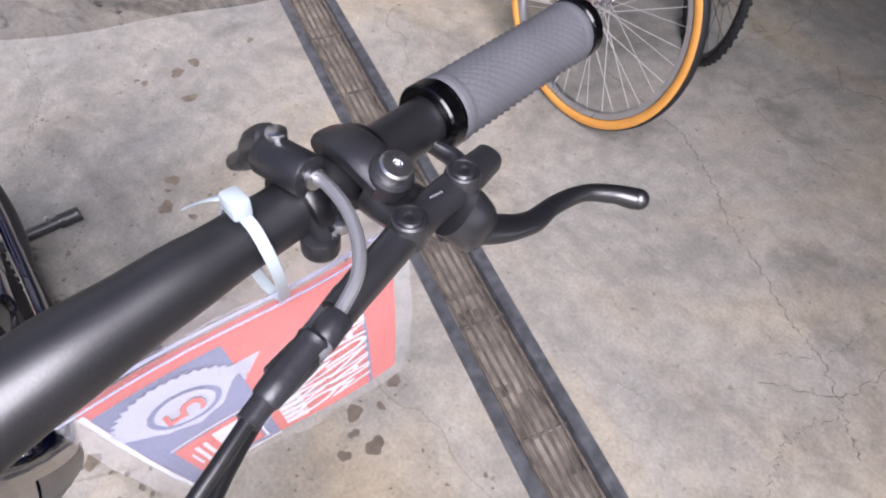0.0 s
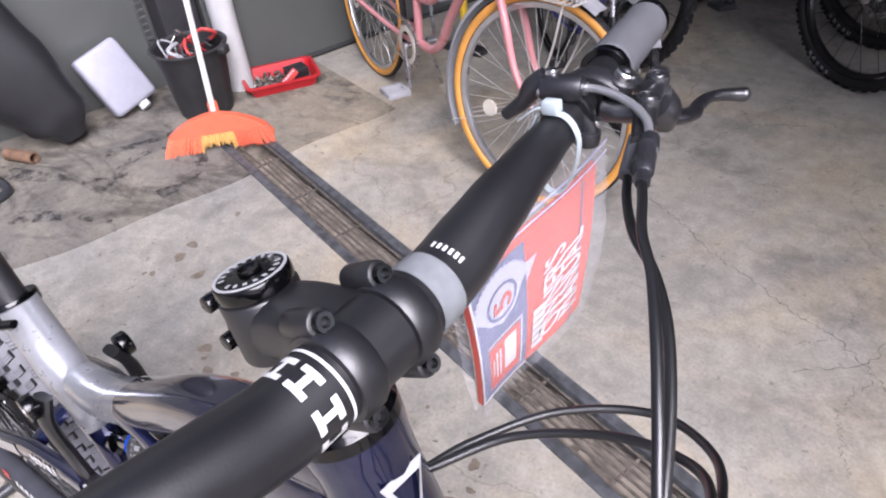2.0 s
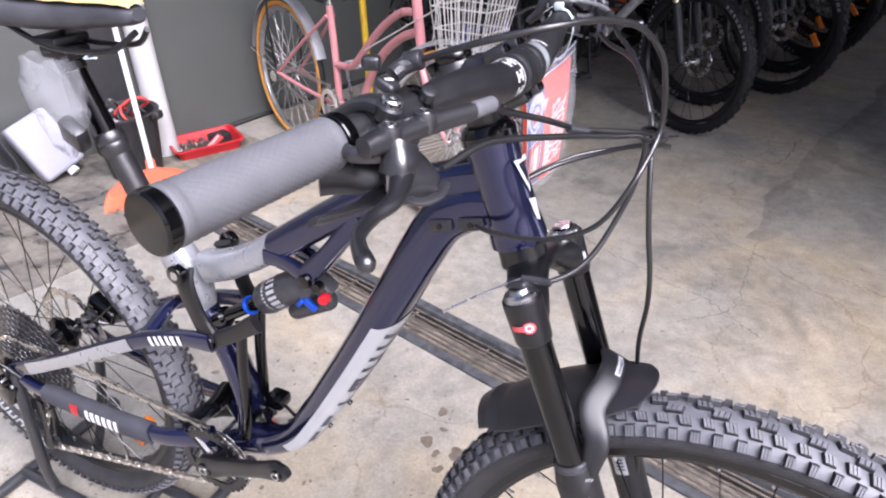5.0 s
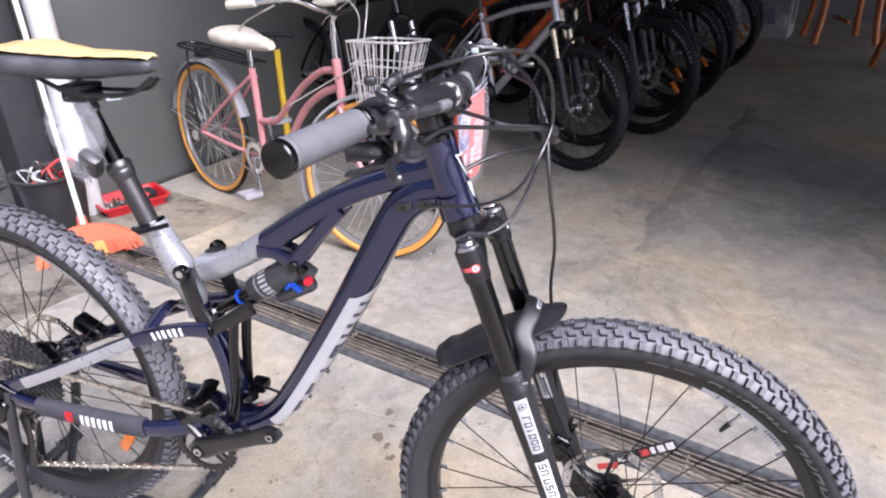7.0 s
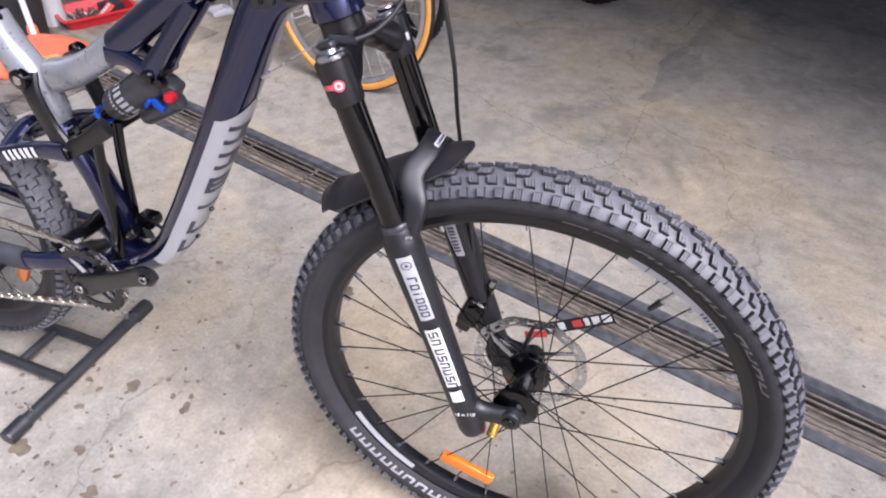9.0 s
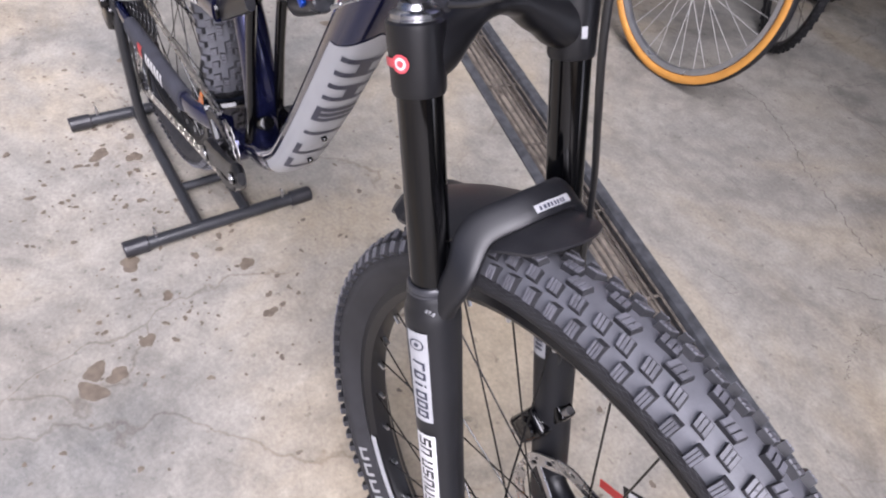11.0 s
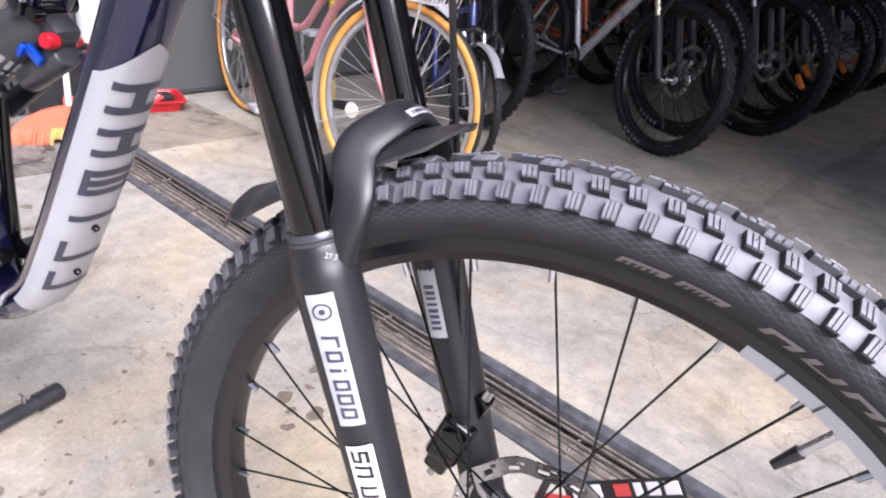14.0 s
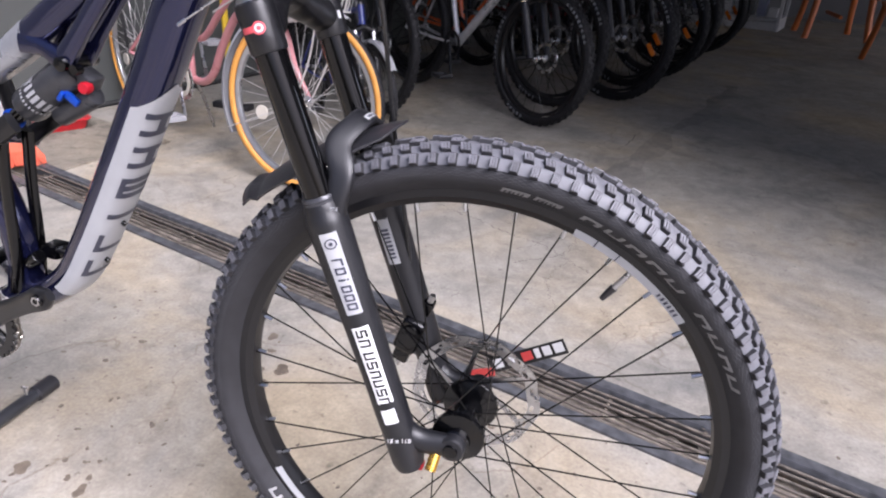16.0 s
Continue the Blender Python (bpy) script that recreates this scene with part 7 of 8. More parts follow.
# ---- other bicycles ----
M_PINK = mat("pink_enamel", (0.475, 0.198, 0.205), 0.3, coat=0.5, vary=0.05)
M_TAN = mat("orange_tan_sidewall", (0.528, 0.244, 0.046), 0.55, vary=0.08)
M_RIMAL = mat("brushed_rim", (0.55, 0.55, 0.56), 0.3, 0.9, vary=0.1)
M_CREAM = mat("cream_vinyl", (0.475, 0.442, 0.376), 0.5, vary=0.06)
M_FENDER = mat("grey_mudguard", (0.251, 0.251, 0.264), 0.4, vary=0.08)
M_WIRE = mat("white_wire", (0.462, 0.455, 0.436), 0.35, 0.4, vary=0.1)
M_YEL = mat("yellow_enamel", (0.495, 0.33, 0.02), 0.35)
M_BLUEP = mat("blue_enamel", (0.02, 0.03, 0.16), 0.3, coat=0.5)
M_SILV = mat("silver_frame", (0.55, 0.55, 0.56), 0.3, 0.5, coat=0.5)
M_ORNG = mat("orange_frame", (0.495, 0.086, 0.013), 0.3, coat=0.5)
M_GOLDF = mat("gold_stanchion", (0.6, 0.52, 0.36), 0.25, 0.9)


def plain_wheel(bike_, c, R0, half_w, wide_rim, tyre_m, side_m, rim_m, spoke_m, name, count=36, joined=False, knobs=0, disc=False, marks=None):
    """A wheel in a bicycle's own axes: rim, tyre, side walls, hub and spokes."""
    m_ = axle_pose(c)
    bead = R0 - 2 * half_w * 0.95
    rim_r = bead - wide_rim
    rim_ = part(name, lathe(bmesh.new(), [(bead + 0.002, -half_w * 0.6), (bead - 0.002, -half_w * 0.5), (bead - 0.002, half_w * 0.5), (bead + 0.002, half_w * 0.6), (bead - 0.003, half_w * 0.62), (rim_r + 0.002, half_w * 0.45), (rim_r, 0), (rim_r + 0.002, -half_w * 0.45), (bead - 0.003, -half_w * 0.62), (bead + 0.002, -half_w * 0.6)], m_, 64, False), rim_m, bike_)
    mid_, hr_ = (R0 + bead) / 2, (R0 - bead) / 2
    def arc(a0, a1, k):
        return [(mid_ + hr_ * math.cos(radians(a0 + (a1 - a0) * i / k)), half_w * math.sin(radians(a0 + (a1 - a0) * i / k))) for i in range(k + 1)]
    part("tyre", lathe(bmesh.new(), arc(-52, 52, 8), m_, 72, False), tyre_m, rim_)
    for s_ in (-1, 1):
        part("sidewall", lathe(bmesh.new(), arc(s_ * 52, s_ * 140, 7), m_, 72, False), side_m, rim_)
    if knobs:
        b_ = bmesh.new()
        for i in range(knobs):
            for j, off in ((-1, 0), (1, 0.5), (-0.35, 0.5), (0.35, 0)):
                a = 2 * math.pi * (i + off) / knobs
                al = j * 0.8
                r_ = mid_ + (hr_ + 0.002) * math.cos(al)
                box(b_, m_ @ Matrix.Rotation(a, 4, "Z") @ Matrix.Translation((r_, 0, half_w * math.sin(al))), (0.006, 0.014, 0.011))
        tagged(part("tread", b_, tyre_m, rim_), kind="stuff")
    part("hub", lathe(bmesh.new(), [(0.006, -0.05), (0.006, -0.036), (0.02, -0.033), (0.02, -0.029), (0.009, -0.024), (0.009, 0.024), (0.02, 0.029), (0.02, 0.033), (0.006, 0.036), (0.006, 0.05)], m_, 18), M_STEEL, rim_)
    spoke_set(rim_, Vector(c), 0.019, 0.031, rim_r + 0.001, count, 0.0011, spoke_m, joined=joined)
    if disc:
        part("disc_rotor", lathe(bmesh.new(), [(0.058, 0.04), (0.078, 0.04), (0.078, 0.042), (0.058, 0.042)], m_, 36, False), M_STEEL, rim_)
    if marks:
        b_ = bmesh.new()
        fn_ = lambda a, r_: m_ @ V(r_ * math.cos(a), r_ * math.sin(a), -half_w * 0.99)
        for a0, a1, cnt in marks:
            bars(b_, fn_, radians(a0), radians(a1), mid_ - 0.006, mid_ + 0.006, cnt, 0.6, 2, 1, 3)
        tagged(part("tyre_print", b_, M_GREYDEC, rim_), kind="stuff")
    return rim_


# -- pink step-through bicycle with basket and carrier --
PH = -24.7
STEER = 21.0
PR0 = Matrix.Translation((-1.266, 1.763, 0)) @ Matrix.Rotation(radians(PH), 4, "Z") @ Matrix.Rotation(radians(-3), 4, "X") @ Matrix.Scale(0.92, 4)
pink = thing("step_through_bicycle", "pink step-through bicycle with white basket and tan-walled tyres", "bicycle", PR0)
WR, WF, PW = (-0.02, 0, 0.331), (1.19, 0, 0.331), 0.331
for c, nm in ((WR, "rear_wheel"), (WF, "front_wheel")):
    w_ = plain_wheel(pink, c, PW, 0.0185, 0.016, M_FARTYRE, M_TAN, M_RIMAL, M_WIRE, nm, 36)
    for a in (200,):
        b_ = bmesh.new()
        lathe(b_, [(0.0, -0.004), (0.026, -0.004), (0.028, 0.0), (0.026, 0.004), (0.0, 0.004)], axle_pose((c[0] + 0.19 * math.cos(radians(a)), -0.005, c[2] + 0.19 * math.sin(radians(a + 140)))), 20)
        part("reflector", b_, M_CREAM, w_, "pale round spoke reflector")
for nm, pts, r_ in (("seat_tube", [(0.405, 0, 0.69), (0.43, 0, 0.46), (0.44, 0, 0.285)], 0.0155),
                    ("upper_tube", [(1.0, 0, 0.755), (0.92, 0, 0.742), (0.80, 0, 0.675), (0.68, 0, 0.575), (0.56, 0, 0.475), (0.435, 0, 0.455)], 0.0145),
                    ("lower_tube", [(1.015, 0, 0.69), (0.92, 0, 0.655), (0.80, 0, 0.575), (0.70, 0, 0.46), (0.62, 0, 0.34), (0.54, 0, 0.29), (0.44, 0, 0.285)], 0.0165),
                    ("head_tube", [(1.008, 0, 0.80), (1.038, 0, 0.62)], 0.0185)):
    part(nm, tube(pts, r_, 14, (len(pts) - 1) * 7), M_PINK, pink, "pink enamelled tube")
for s in (-1, 1):
    part("chain_stay", tube([(0.43, s * 0.02, 0.285), (0.25, s * 0.04, 0.30), (-0.02, s * 0.06, 0.331)], 0.009, 10), M_PINK, pink)
    part("seat_stay", tube([(0.408, s * 0.016, 0.655), (0.2, s * 0.045, 0.50), (-0.02, s * 0.06, 0.331)], 0.008, 10), M_PINK, pink)
    part("fork_blade", tube([(1.04, s * 0.03, 0.615), (1.075, s * 0.045, 0.56), (1.12, s * 0.048, 0.44), (1.19, s * 0.05, 0.331)], [0.0125, 0.0125, 0.011, 0.008], 12), M_PINK, pink)
    b_ = bmesh.new()
    cyl(b_, (1.19, s * 0.044, 0.331), (1.19, s * 0.062, 0.331), 0.008, 10)
    part("axle_nut", b_, M_STEEL, pink)
    b_ = bmesh.new()
    cyl(b_, (-0.02, s * 0.055, 0.331), (-0.02, s * 0.075, 0.331), 0.009, 10)
    part("axle_nut", b_, M_STEEL, pink)
part("fork_crown", tube([(1.04, -0.035, 0.612), (1.038, 0, 0.62), (1.04, 0.035, 0.612)], 0.013, 12, 8, (0, 0, 1)), M_PINK, pink)


def mudguard(bike_, c, R0, a0, a1, w, material):
    b_ = bmesh.new()
    k = 30
    rows_ = []
    for i in range(k + 1):
        a = radians(a0 + (a1 - a0) * i / k)
        rows_.append([b_.verts.new((c[0] + (R0 - d) * math.cos(a), y, c[2] + (R0 - d) * math.sin(a))) for y, d in ((-w, 0.016), (-w * 0.8, 0.004), (0, 0), (w * 0.8, 0.004), (w, 0.016))])
    for p, q in zip(rows_, rows_[1:]):
        for j in range(4):
            b_.faces.new((p[j], p[j + 1], q[j + 1], q[j]))
    ob = part("mudguard", b_, material, bike_, "grey metal mudguard")
    return ob


mudguard(pink, WR, 0.356, 20, 172, 0.028, M_FENDER)
mudguard(pink, WF, 0.356, 62, 208, 0.028, M_FENDER)
for s in (-1, 1):
    part("guard_stay", tube([(1.19, s * 0.055, 0.331), (0.876, s * 0.03, 0.19)], 0.0022, 6, 2), M_WIRE, pink)
    part("guard_stay", tube([(-0.02, s * 0.06, 0.331), (-0.37, s * 0.03, 0.38)], 0.0022, 6, 2), M_WIRE, pink)
# saddle
sd = [(0.575, 0.800, 0.022, 0.014), (0.545, 0.803, 0.034, 0.024), (0.48, 0.806, 0.046, 0.032), (0.40, 0.812, 0.070, 0.038), (0.31, 0.818, 0.098, 0.042), (0.24, 0.822, 0.105, 0.040), (0.20, 0.824, 0.085, 0.026)]
part("saddle", Spine([(x, 0, z) for x, z, w, h in sd], [(w, h) for x, z, w, h in sd], (0, 1, 0), 2.4).skin(bmesh.new(), 20, 30), M_CREAM, pink, "wide cream saddle")
part("seat_post", tube([(0.402, 0, 0.68), (0.392, 0, 0.785)], 0.0125, 12, 2), M_CHROME, pink, "chrome seat post")
# carrier
blk = M_MATTE
part("carrier_rim", tube([(0.44, 0.05, 0.715), (0.20, 0.065, 0.725), (-0.12, 0.065, 0.738), (-0.17, 0.04, 0.742), (-0.18, 0, 0.743), (-0.17, -0.04, 0.742), (-0.12, -0.065, 0.738), (0.20, -0.065, 0.725), (0.44, -0.05, 0.715)], 0.0065, 8, 60, (0, 0, 1)), blk, pink, "black carrier")
for y in (-0.022, 0.022):
    part("carrier_bar", tube([(0.42, y, 0.716), (-0.17, y, 0.74)], 0.0045, 8, 2), blk, pink)
for s in (-1, 1):
    part("carrier_leg", tube([(-0.05, s * 0.065, 0.732), (-0.04, s * 0.075, 0.55), (-0.02, s * 0.068, 0.345)], 0.0055, 8, 12), blk, pink)
b_ = bmesh.new()
box(b_, pose(-0.02, 0, 0.715), (0.05, 0.07, 0.045), 0.008)
part("carrier_lamp", b_, blk, pink)
# handlebar, stem, basket
part("stem", tube([(1.008, 0, 0.78), (0.995, 0, 0.94), (1.01, 0, 0.965)], 0.0115, 12), M_CHROME, pink, "chrome stem")
part("handlebar", tube([(0.74, -0.29, 0.985), (0.84, -0.28, 1.0), (0.96, -0.22, 1.015), (1.01, -0.12, 0.985), (1.015, 0, 0.968), (1.01, 0.12, 0.985), (0.96, 0.22, 1.015), (0.84, 0.28, 1.0), (0.74, 0.29, 0.985)], 0.011, 12, 60, (0, 0, 1)), M_CHROME, pink, "swept chrome handlebar")
for s in (-1, 1):
    b_ = bmesh.new()
    cyl(b_, (0.735, s * 0.29, 0.984), (0.85, s * 0.278, 1.001), 0.0165, 16, bev=0.004)
    part("grip", b_, M_CREAM, pink, "cream grip")
    part("brake_lever", tube([(0.91, s * 0.25, 0.995), (0.86, s * 0.27, 0.965), (0.80, s * 0.28, 0.93), (0.775, s * 0.285, 0.90)], [(0.006, 0.004)] * 4, 8), M_CHROME, pink)
part("brake_cable", hose([(0.92, -0.24, 1.0), (1.05, -0.16, 1.06), (1.13, -0.05, 0.98), (1.10, -0.01, 0.82), (1.08, 0, 0.66)], 0.0027), M_WIRE, pink)
part("brake_cable", hose([(0.92, 0.24, 1.0), (1.07, 0.12, 1.05), (1.15, -0.02, 0.95), (1.12, -0.03, 0.80), (1.0, -0.02, 0.72), (0.80, -0.02, 0.60)], 0.0027), M_WIRE, pink)
bx0, bx1, bz0, bz1 = 1.15, 1.31, 0.66, 0.88
basket = part("basket_rim", tube([(1.12, -0.12, bz1), (1.35, -0.12, bz1 + 0.01), (1.36, 0, bz1 + 0.01), (1.35, 0.12, bz1 + 0.01), (1.12, 0.12, bz1), (1.12, 0, bz1), (1.12, -0.12, bz1)], 0.0042, 8, 60, (0, 0, 1)), M_WIRE, pink, "white wire basket")
for i in range(9):
    f = i / 8
    for s in (-1, 1):
        x0, x1 = 1.12 + 0.23 * f, bx0 + (bx1 - bx0) * f
        part("basket_wire", tube([(x0, s * 0.12, bz1), (x1, s * 0.09, bz0)], 0.0022, 6, 2), M_WIRE, basket)
    y0, y1 = -0.12 + 0.24 * f, -0.09 + 0.18 * f
    for x0, x1 in ((1.12, bx0), (1.35, bx1)):
        part("basket_wire", tube([(x0, y0, bz1), (x1, y1, bz0)], 0.0022, 6, 2), M_WIRE, basket)
    part("basket_wire", tube([(bx0 + (bx1 - bx0) * f, -0.09, bz0), (bx0 + (bx1 - bx0) * f, 0.09, bz0)], 0.0022, 6, 2), M_WIRE, basket)
for z in (bz0, bz0 + 0.07, bz0 + 0.14):
    f = (z - bz0) / (bz1 - bz0)
    a0, a1, w_ = bx0 - 0.03 * f, bx1 + 0.04 * f, 0.09 + 0.03 * f
    part("basket_ring", tube([(a0, -w_, z), (a1, -w_, z), (a1, w_, z), (a0, w_, z), (a0, -w_, z)], 0.0024, 6, 4, (0, 0, 1)), M_WIRE, basket)
part("basket_stay", tube([(1.19, -0.06, 0.345), (1.25, -0.07, 0.5), (1.28, -0.08, 0.66)], 0.0035, 6), M_WIRE, pink)
part("basket_stay", tube([(1.19, 0.06, 0.345), (1.25, 0.07, 0.5), (1.28, 0.08, 0.66)], 0.0035, 6), M_WIRE, pink)

# the fork, wheel, bar and basket stand turned to the left
axis = (V(1.008, 0, 0.80) - V(1.038, 0, 0.62)).normalized()
steered = Matrix.Translation((1.008, 0, 0.80)) @ Matrix.Rotation(radians(STEER), 4, axis) @ Matrix.Translation((-1.008, 0, -0.80))
for ob in pink.children:
    kind_ = ob.name.split(".")[0]
    at_front = sum((Vector(c) for c in ob.bound_box), Vector()).x / 8 > 0.7
    if kind_ in ("front_wheel", "fork_blade", "fork_crown", "stem", "handlebar", "grip", "brake_lever", "basket_rim", "basket_stay", "brake_cable") or (kind_ in ("mudguard", "guard_stay", "axle_nut") and at_front):
        ob.matrix_basis = steered


def crankset(bike_, c, r_ring, arm, ang, metal, pedal_m, y=-0.045):
    ring_ = part("chainring", cog(Vector((c[0], 0, c[2])), r_ring, y, 0.003, 36, 0.72), metal, bike_)
    b_ = bmesh.new()
    cyl(b_, (c[0], -0.07, c[2]), (c[0], 0.07, c[2]), 0.012, 12)
    part("bottom_bracket", b_, metal, bike_)
    for s_, a in ((-1, ang), (1, ang + 180)):
        e = V(c[0] + arm * math.cos(radians(a)), s_ * 0.085, c[2] + arm * math.sin(radians(a)))
        part("crank_arm", tube([(c[0], s_ * 0.065, c[2]), (c[0] + (e.x - c[0]) * 0.5, s_ * 0.075, c[2] + (e.z - c[2]) * 0.5), tuple(e)], [(0.007, 0.012), (0.006, 0.009), (0.006, 0.010)], 10, 10), metal, bike_)
        b2 = bmesh.new()
        cyl(b2, e, e + V(0, s_ * 0.1, 0), 0.006, 8)
        for x in (-0.035, 0.035):
            box(b2, Matrix.Translation(e + V(x, s_ * 0.06, 0)), (0.018, 0.085, 0.022), 0.003)
        for yy in (0.02, 0.1):
            box(b2, Matrix.Translation(e + V(0, s_ * yy, 0)), (0.085, 0.012, 0.02), 0.003)
        part("pedal", b2, pedal_m, bike_)
    return ring_


crankset(pink, (0.44, 0, 0.285), 0.085, 0.155, -62, M_STEEL, M_FENDER)
b_ = bmesh.new()
lathe(b_, [(0.052, 0.0), (0.070, 0.0), (0.072, 0.002), (0.070, 0.004), (0.052, 0.004)], axle_pose((0.44, -0.055, 0.285)), 32, False)
part("chain_guard", b_, M_CREAM, pink, "cream chain guard disc")
part("chain_run", tube([(0.44, -0.045, 0.372), (0.2, -0.045, 0.372), (-0.02, -0.045, 0.366), (-0.055, -0.045, 0.331), (-0.02, -0.045, 0.296), (0.2, -0.045, 0.245), (0.44, -0.045, 0.20)], [(0.004, 0.005)] * 7, 6, 40), M_CHAIN, pink)
part("cassette", cog(Vector((-0.02, 0, 0.331)), 0.035, -0.045, 0.012, 18, 0.4), M_CHAIN, pink)
part("kick_stand", tube([(0.36, 0.05, 0.27), (0.30, 0.13, 0.13), (0.27, 0.18, 0.01)], 0.007, 8, 8), M_STEEL, pink)


# -- mountain bicycles of the row: same build, other paint --
def row_bike(name, label, m_, paint, stanch, tyre_marks, head_angle=20, accent=None, high=1.0, fat=0.025, fender=None, fork_m=None):
    b = thing(name, label, "bicycle", m_, "bicycles parked in a row")
    R0 = 0.33
    cr, cf = (-1.06, 0, R0), (0, 0, R0)
    plain_wheel(b, cr, R0, fat, 0.016, M_FARTYRE, M_FARTYRE, M_MATTE, M_GLOSSBLK, "rear_wheel", 24, True, 0, True)
    plain_wheel(b, cf, R0, fat, 0.016, M_FARTYRE, M_FARTYRE, M_MATTE, M_GLOSSBLK, "front_wheel", 24, True, 44, True, tyre_marks)
    hb_, ht_ = V(-0.175, 0, 0.745), V(-0.215, 0, 0.865 * high)
    bb_ = V(-0.64, 0, 0.30)
    st_ = V(-0.78, 0, 0.74)
    part("down_tube", tube([hb_ + V(0, 0, 0.02), hb_.lerp(bb_, 0.5) + V(0.0, 0, 0.01), bb_], [0.022, 0.024, 0.023], 14, 12), paint, b)
    part("top_tube", tube([ht_ - V(0.0, 0, 0.025), ht_.lerp(st_, 0.5) - V(0, 0, 0.02), st_ - V(-0.02, 0, 0.04)], [0.018, 0.017, 0.015], 14, 12), accent or paint, b)
    part("seat_tube", tube([bb_, st_], 0.0165, 12, 2), paint, b)
    part("head_tube", tube([hb_, ht_], 0.021, 16, 2), paint, b)
    for s in (-1, 1):
        part("seat_stay", tube([st_ - V(-0.01, -s * 0.02, 0.05), (-0.95, s * 0.05, 0.5), (-1.06, s * 0.065, R0)], 0.008, 8, 10), paint, b)
        part("chain_stay", tube([bb_ + V(0, s * 0.03, 0), (-0.85, s * 0.05, 0.31), (-1.06, s * 0.065, R0)], 0.009, 8, 10), paint, b)
        top_ = V(-0.148, s * 0.062, 0.72)
        ax_ = V(-0.008, s * 0.062, R0)
        part("stanchion", tube([top_, top_.lerp(ax_, 0.45)], 0.0155, 14, 2), stanch, b)
        part("fork_lower", tube([top_.lerp(ax_, 0.36), top_.lerp(ax_, 0.42), ax_], [0.0215, 0.021, 0.018], 14, 8), fork_m or M_LOWER, b)
        bg = bmesh.new()
        e0 = V(-0.20, s * 0.22, 0.955 * high)
        cyl(bg, e0, V(-0.225, s * 0.33, 0.958 * high), 0.0165, 14, bev=0.003)
        part("grip", bg, M_GRIP, b)
        part("brake_lever", tube([(-0.185, s * 0.2, 0.95 * high), (-0.15, s * 0.23, 0.94 * high), (-0.145, s * 0.3, 0.935 * high)], [(0.006, 0.005)] * 3, 8), M_MATTE, b)
    part("fork_crown", tube([(-0.15, -0.065, 0.722), (-0.165, 0, 0.74), (-0.15, 0.065, 0.722)], 0.02, 12, 10, (0, 0, 1)), M_MATTE, b)
    part("fork_arch", tube([(-0.085, -0.06, 0.575), (-0.055, -0.045, 0.655), (-0.05, 0, 0.685), (-0.055, 0.045, 0.655), (-0.085, 0.06, 0.575)], [(0.012, 0.006)] * 5, 10, 20, (1, 0, 0)), fork_m or M_LOWER, b)
    part("handlebar", tube([(-0.225, -0.32, 0.958 * high), (-0.19, -0.15, 0.95 * high), (-0.175, -0.06, 0.925 * high), (-0.172, 0.06, 0.925 * high), (-0.19, 0.15, 0.95 * high), (-0.225, 0.32, 0.958 * high)], 0.0125, 12, 40, (0, 0, 1)), M_ALLOY, b)
    part("stem", tube([ht_, ht_ + V(-0.006, 0, 0.03), (-0.175, 0, 0.925 * high)], 0.016, 12, 8), M_ALLOY, b)
    part("seat_post", tube([st_ - V(0, 0, 0.02), st_ + V(-0.035, 0, 0.14)], 0.0135, 12, 2), M_ALLOY, b)
    q = [(-0.66, 0.90, 0.012, 0.01), (-0.69, 0.903, 0.022, 0.018), (-0.78, 0.905, 0.03, 0.024), (-0.87, 0.912, 0.066, 0.024), (-0.92, 0.918, 0.06, 0.016)]
    part("saddle", Spine([(x, 0, z) for x, z, w, h in q], [(w, h) for x, z, w, h in q], (0, 1, 0), 2.5).skin(bmesh.new(), 16, 20), M_PLASTIC, b)
    crankset(b, tuple(bb_), 0.07, 0.17, -70, M_MATTE, M_PLASTIC)
    for s, pts in ((1, [(-0.17, 0.15, 0.945), (-0.08, 0.08, 0.93), (-0.10, 0.03, 0.8), (-0.16, 0.06, 0.68)]), (-1, [(-0.17, -0.15, 0.945), (-0.07, -0.07, 0.95), (-0.10, 0, 0.82), (-0.25, 0.03, 0.74)])):
        part("cable", hose(pts, 0.003), M_HOSE, b)
    if fender:
        mudguard(b, cf, R0 + 0.03, 40, 150, 0.026, fender)
    br = bmesh.new()
    if fat < 0.022 or stanch == M_GOLDF:
        return b
    box(br, pose(0.20, 0, 0.30) @ Matrix.Rotation(radians(50), 4, "Y"), (0.07, 0.012, 0.025), 0.004)
    part("reflector", br, M_ORANGE, b)
    return b


def at_row(u, v, turn=0.0, lean=0.0):
    return Matrix.Translation(R(u, v)) @ Matrix.Rotation(radians(YAW + turn), 4, "Z") @ Matrix.Rotation(radians(lean), 4, "X")


marks_ = [(-62, -20, 9), (170, 215, 9), (100, 125, 5)]
row_bike("parked_bicycle", "blue bicycle with grey mudguard parked behind the pink one", at_row(-0.68, 1.71, -26, -3) @ Matrix.Scale(0.64, 4), M_BLUEP, M_STEEL, None, fat=0.02, fender=M_FENDER)
silver = row_bike("parked_bicycle", "silver and orange mountain bike parked in the row", at_row(-0.33, 2.52, -19, -3) @ Matrix.Scale(0.94, 4), M_SILV, M_GOLDF, marks_, accent=M_SILV)
dark = row_bike("parked_bicycle", "black mountain bike parked in the row", at_row(-0.22, 3.28, -14, -3), M_GLOSSBLK, M_STEEL, marks_)
orange = row_bike("parked_bicycle", "dark mountain bike with orange frame parked in the row", at_row(-0.44, 2.90, -13, -3), M_ORNG, M_GOLDF, marks_, accent=M_ORNG)
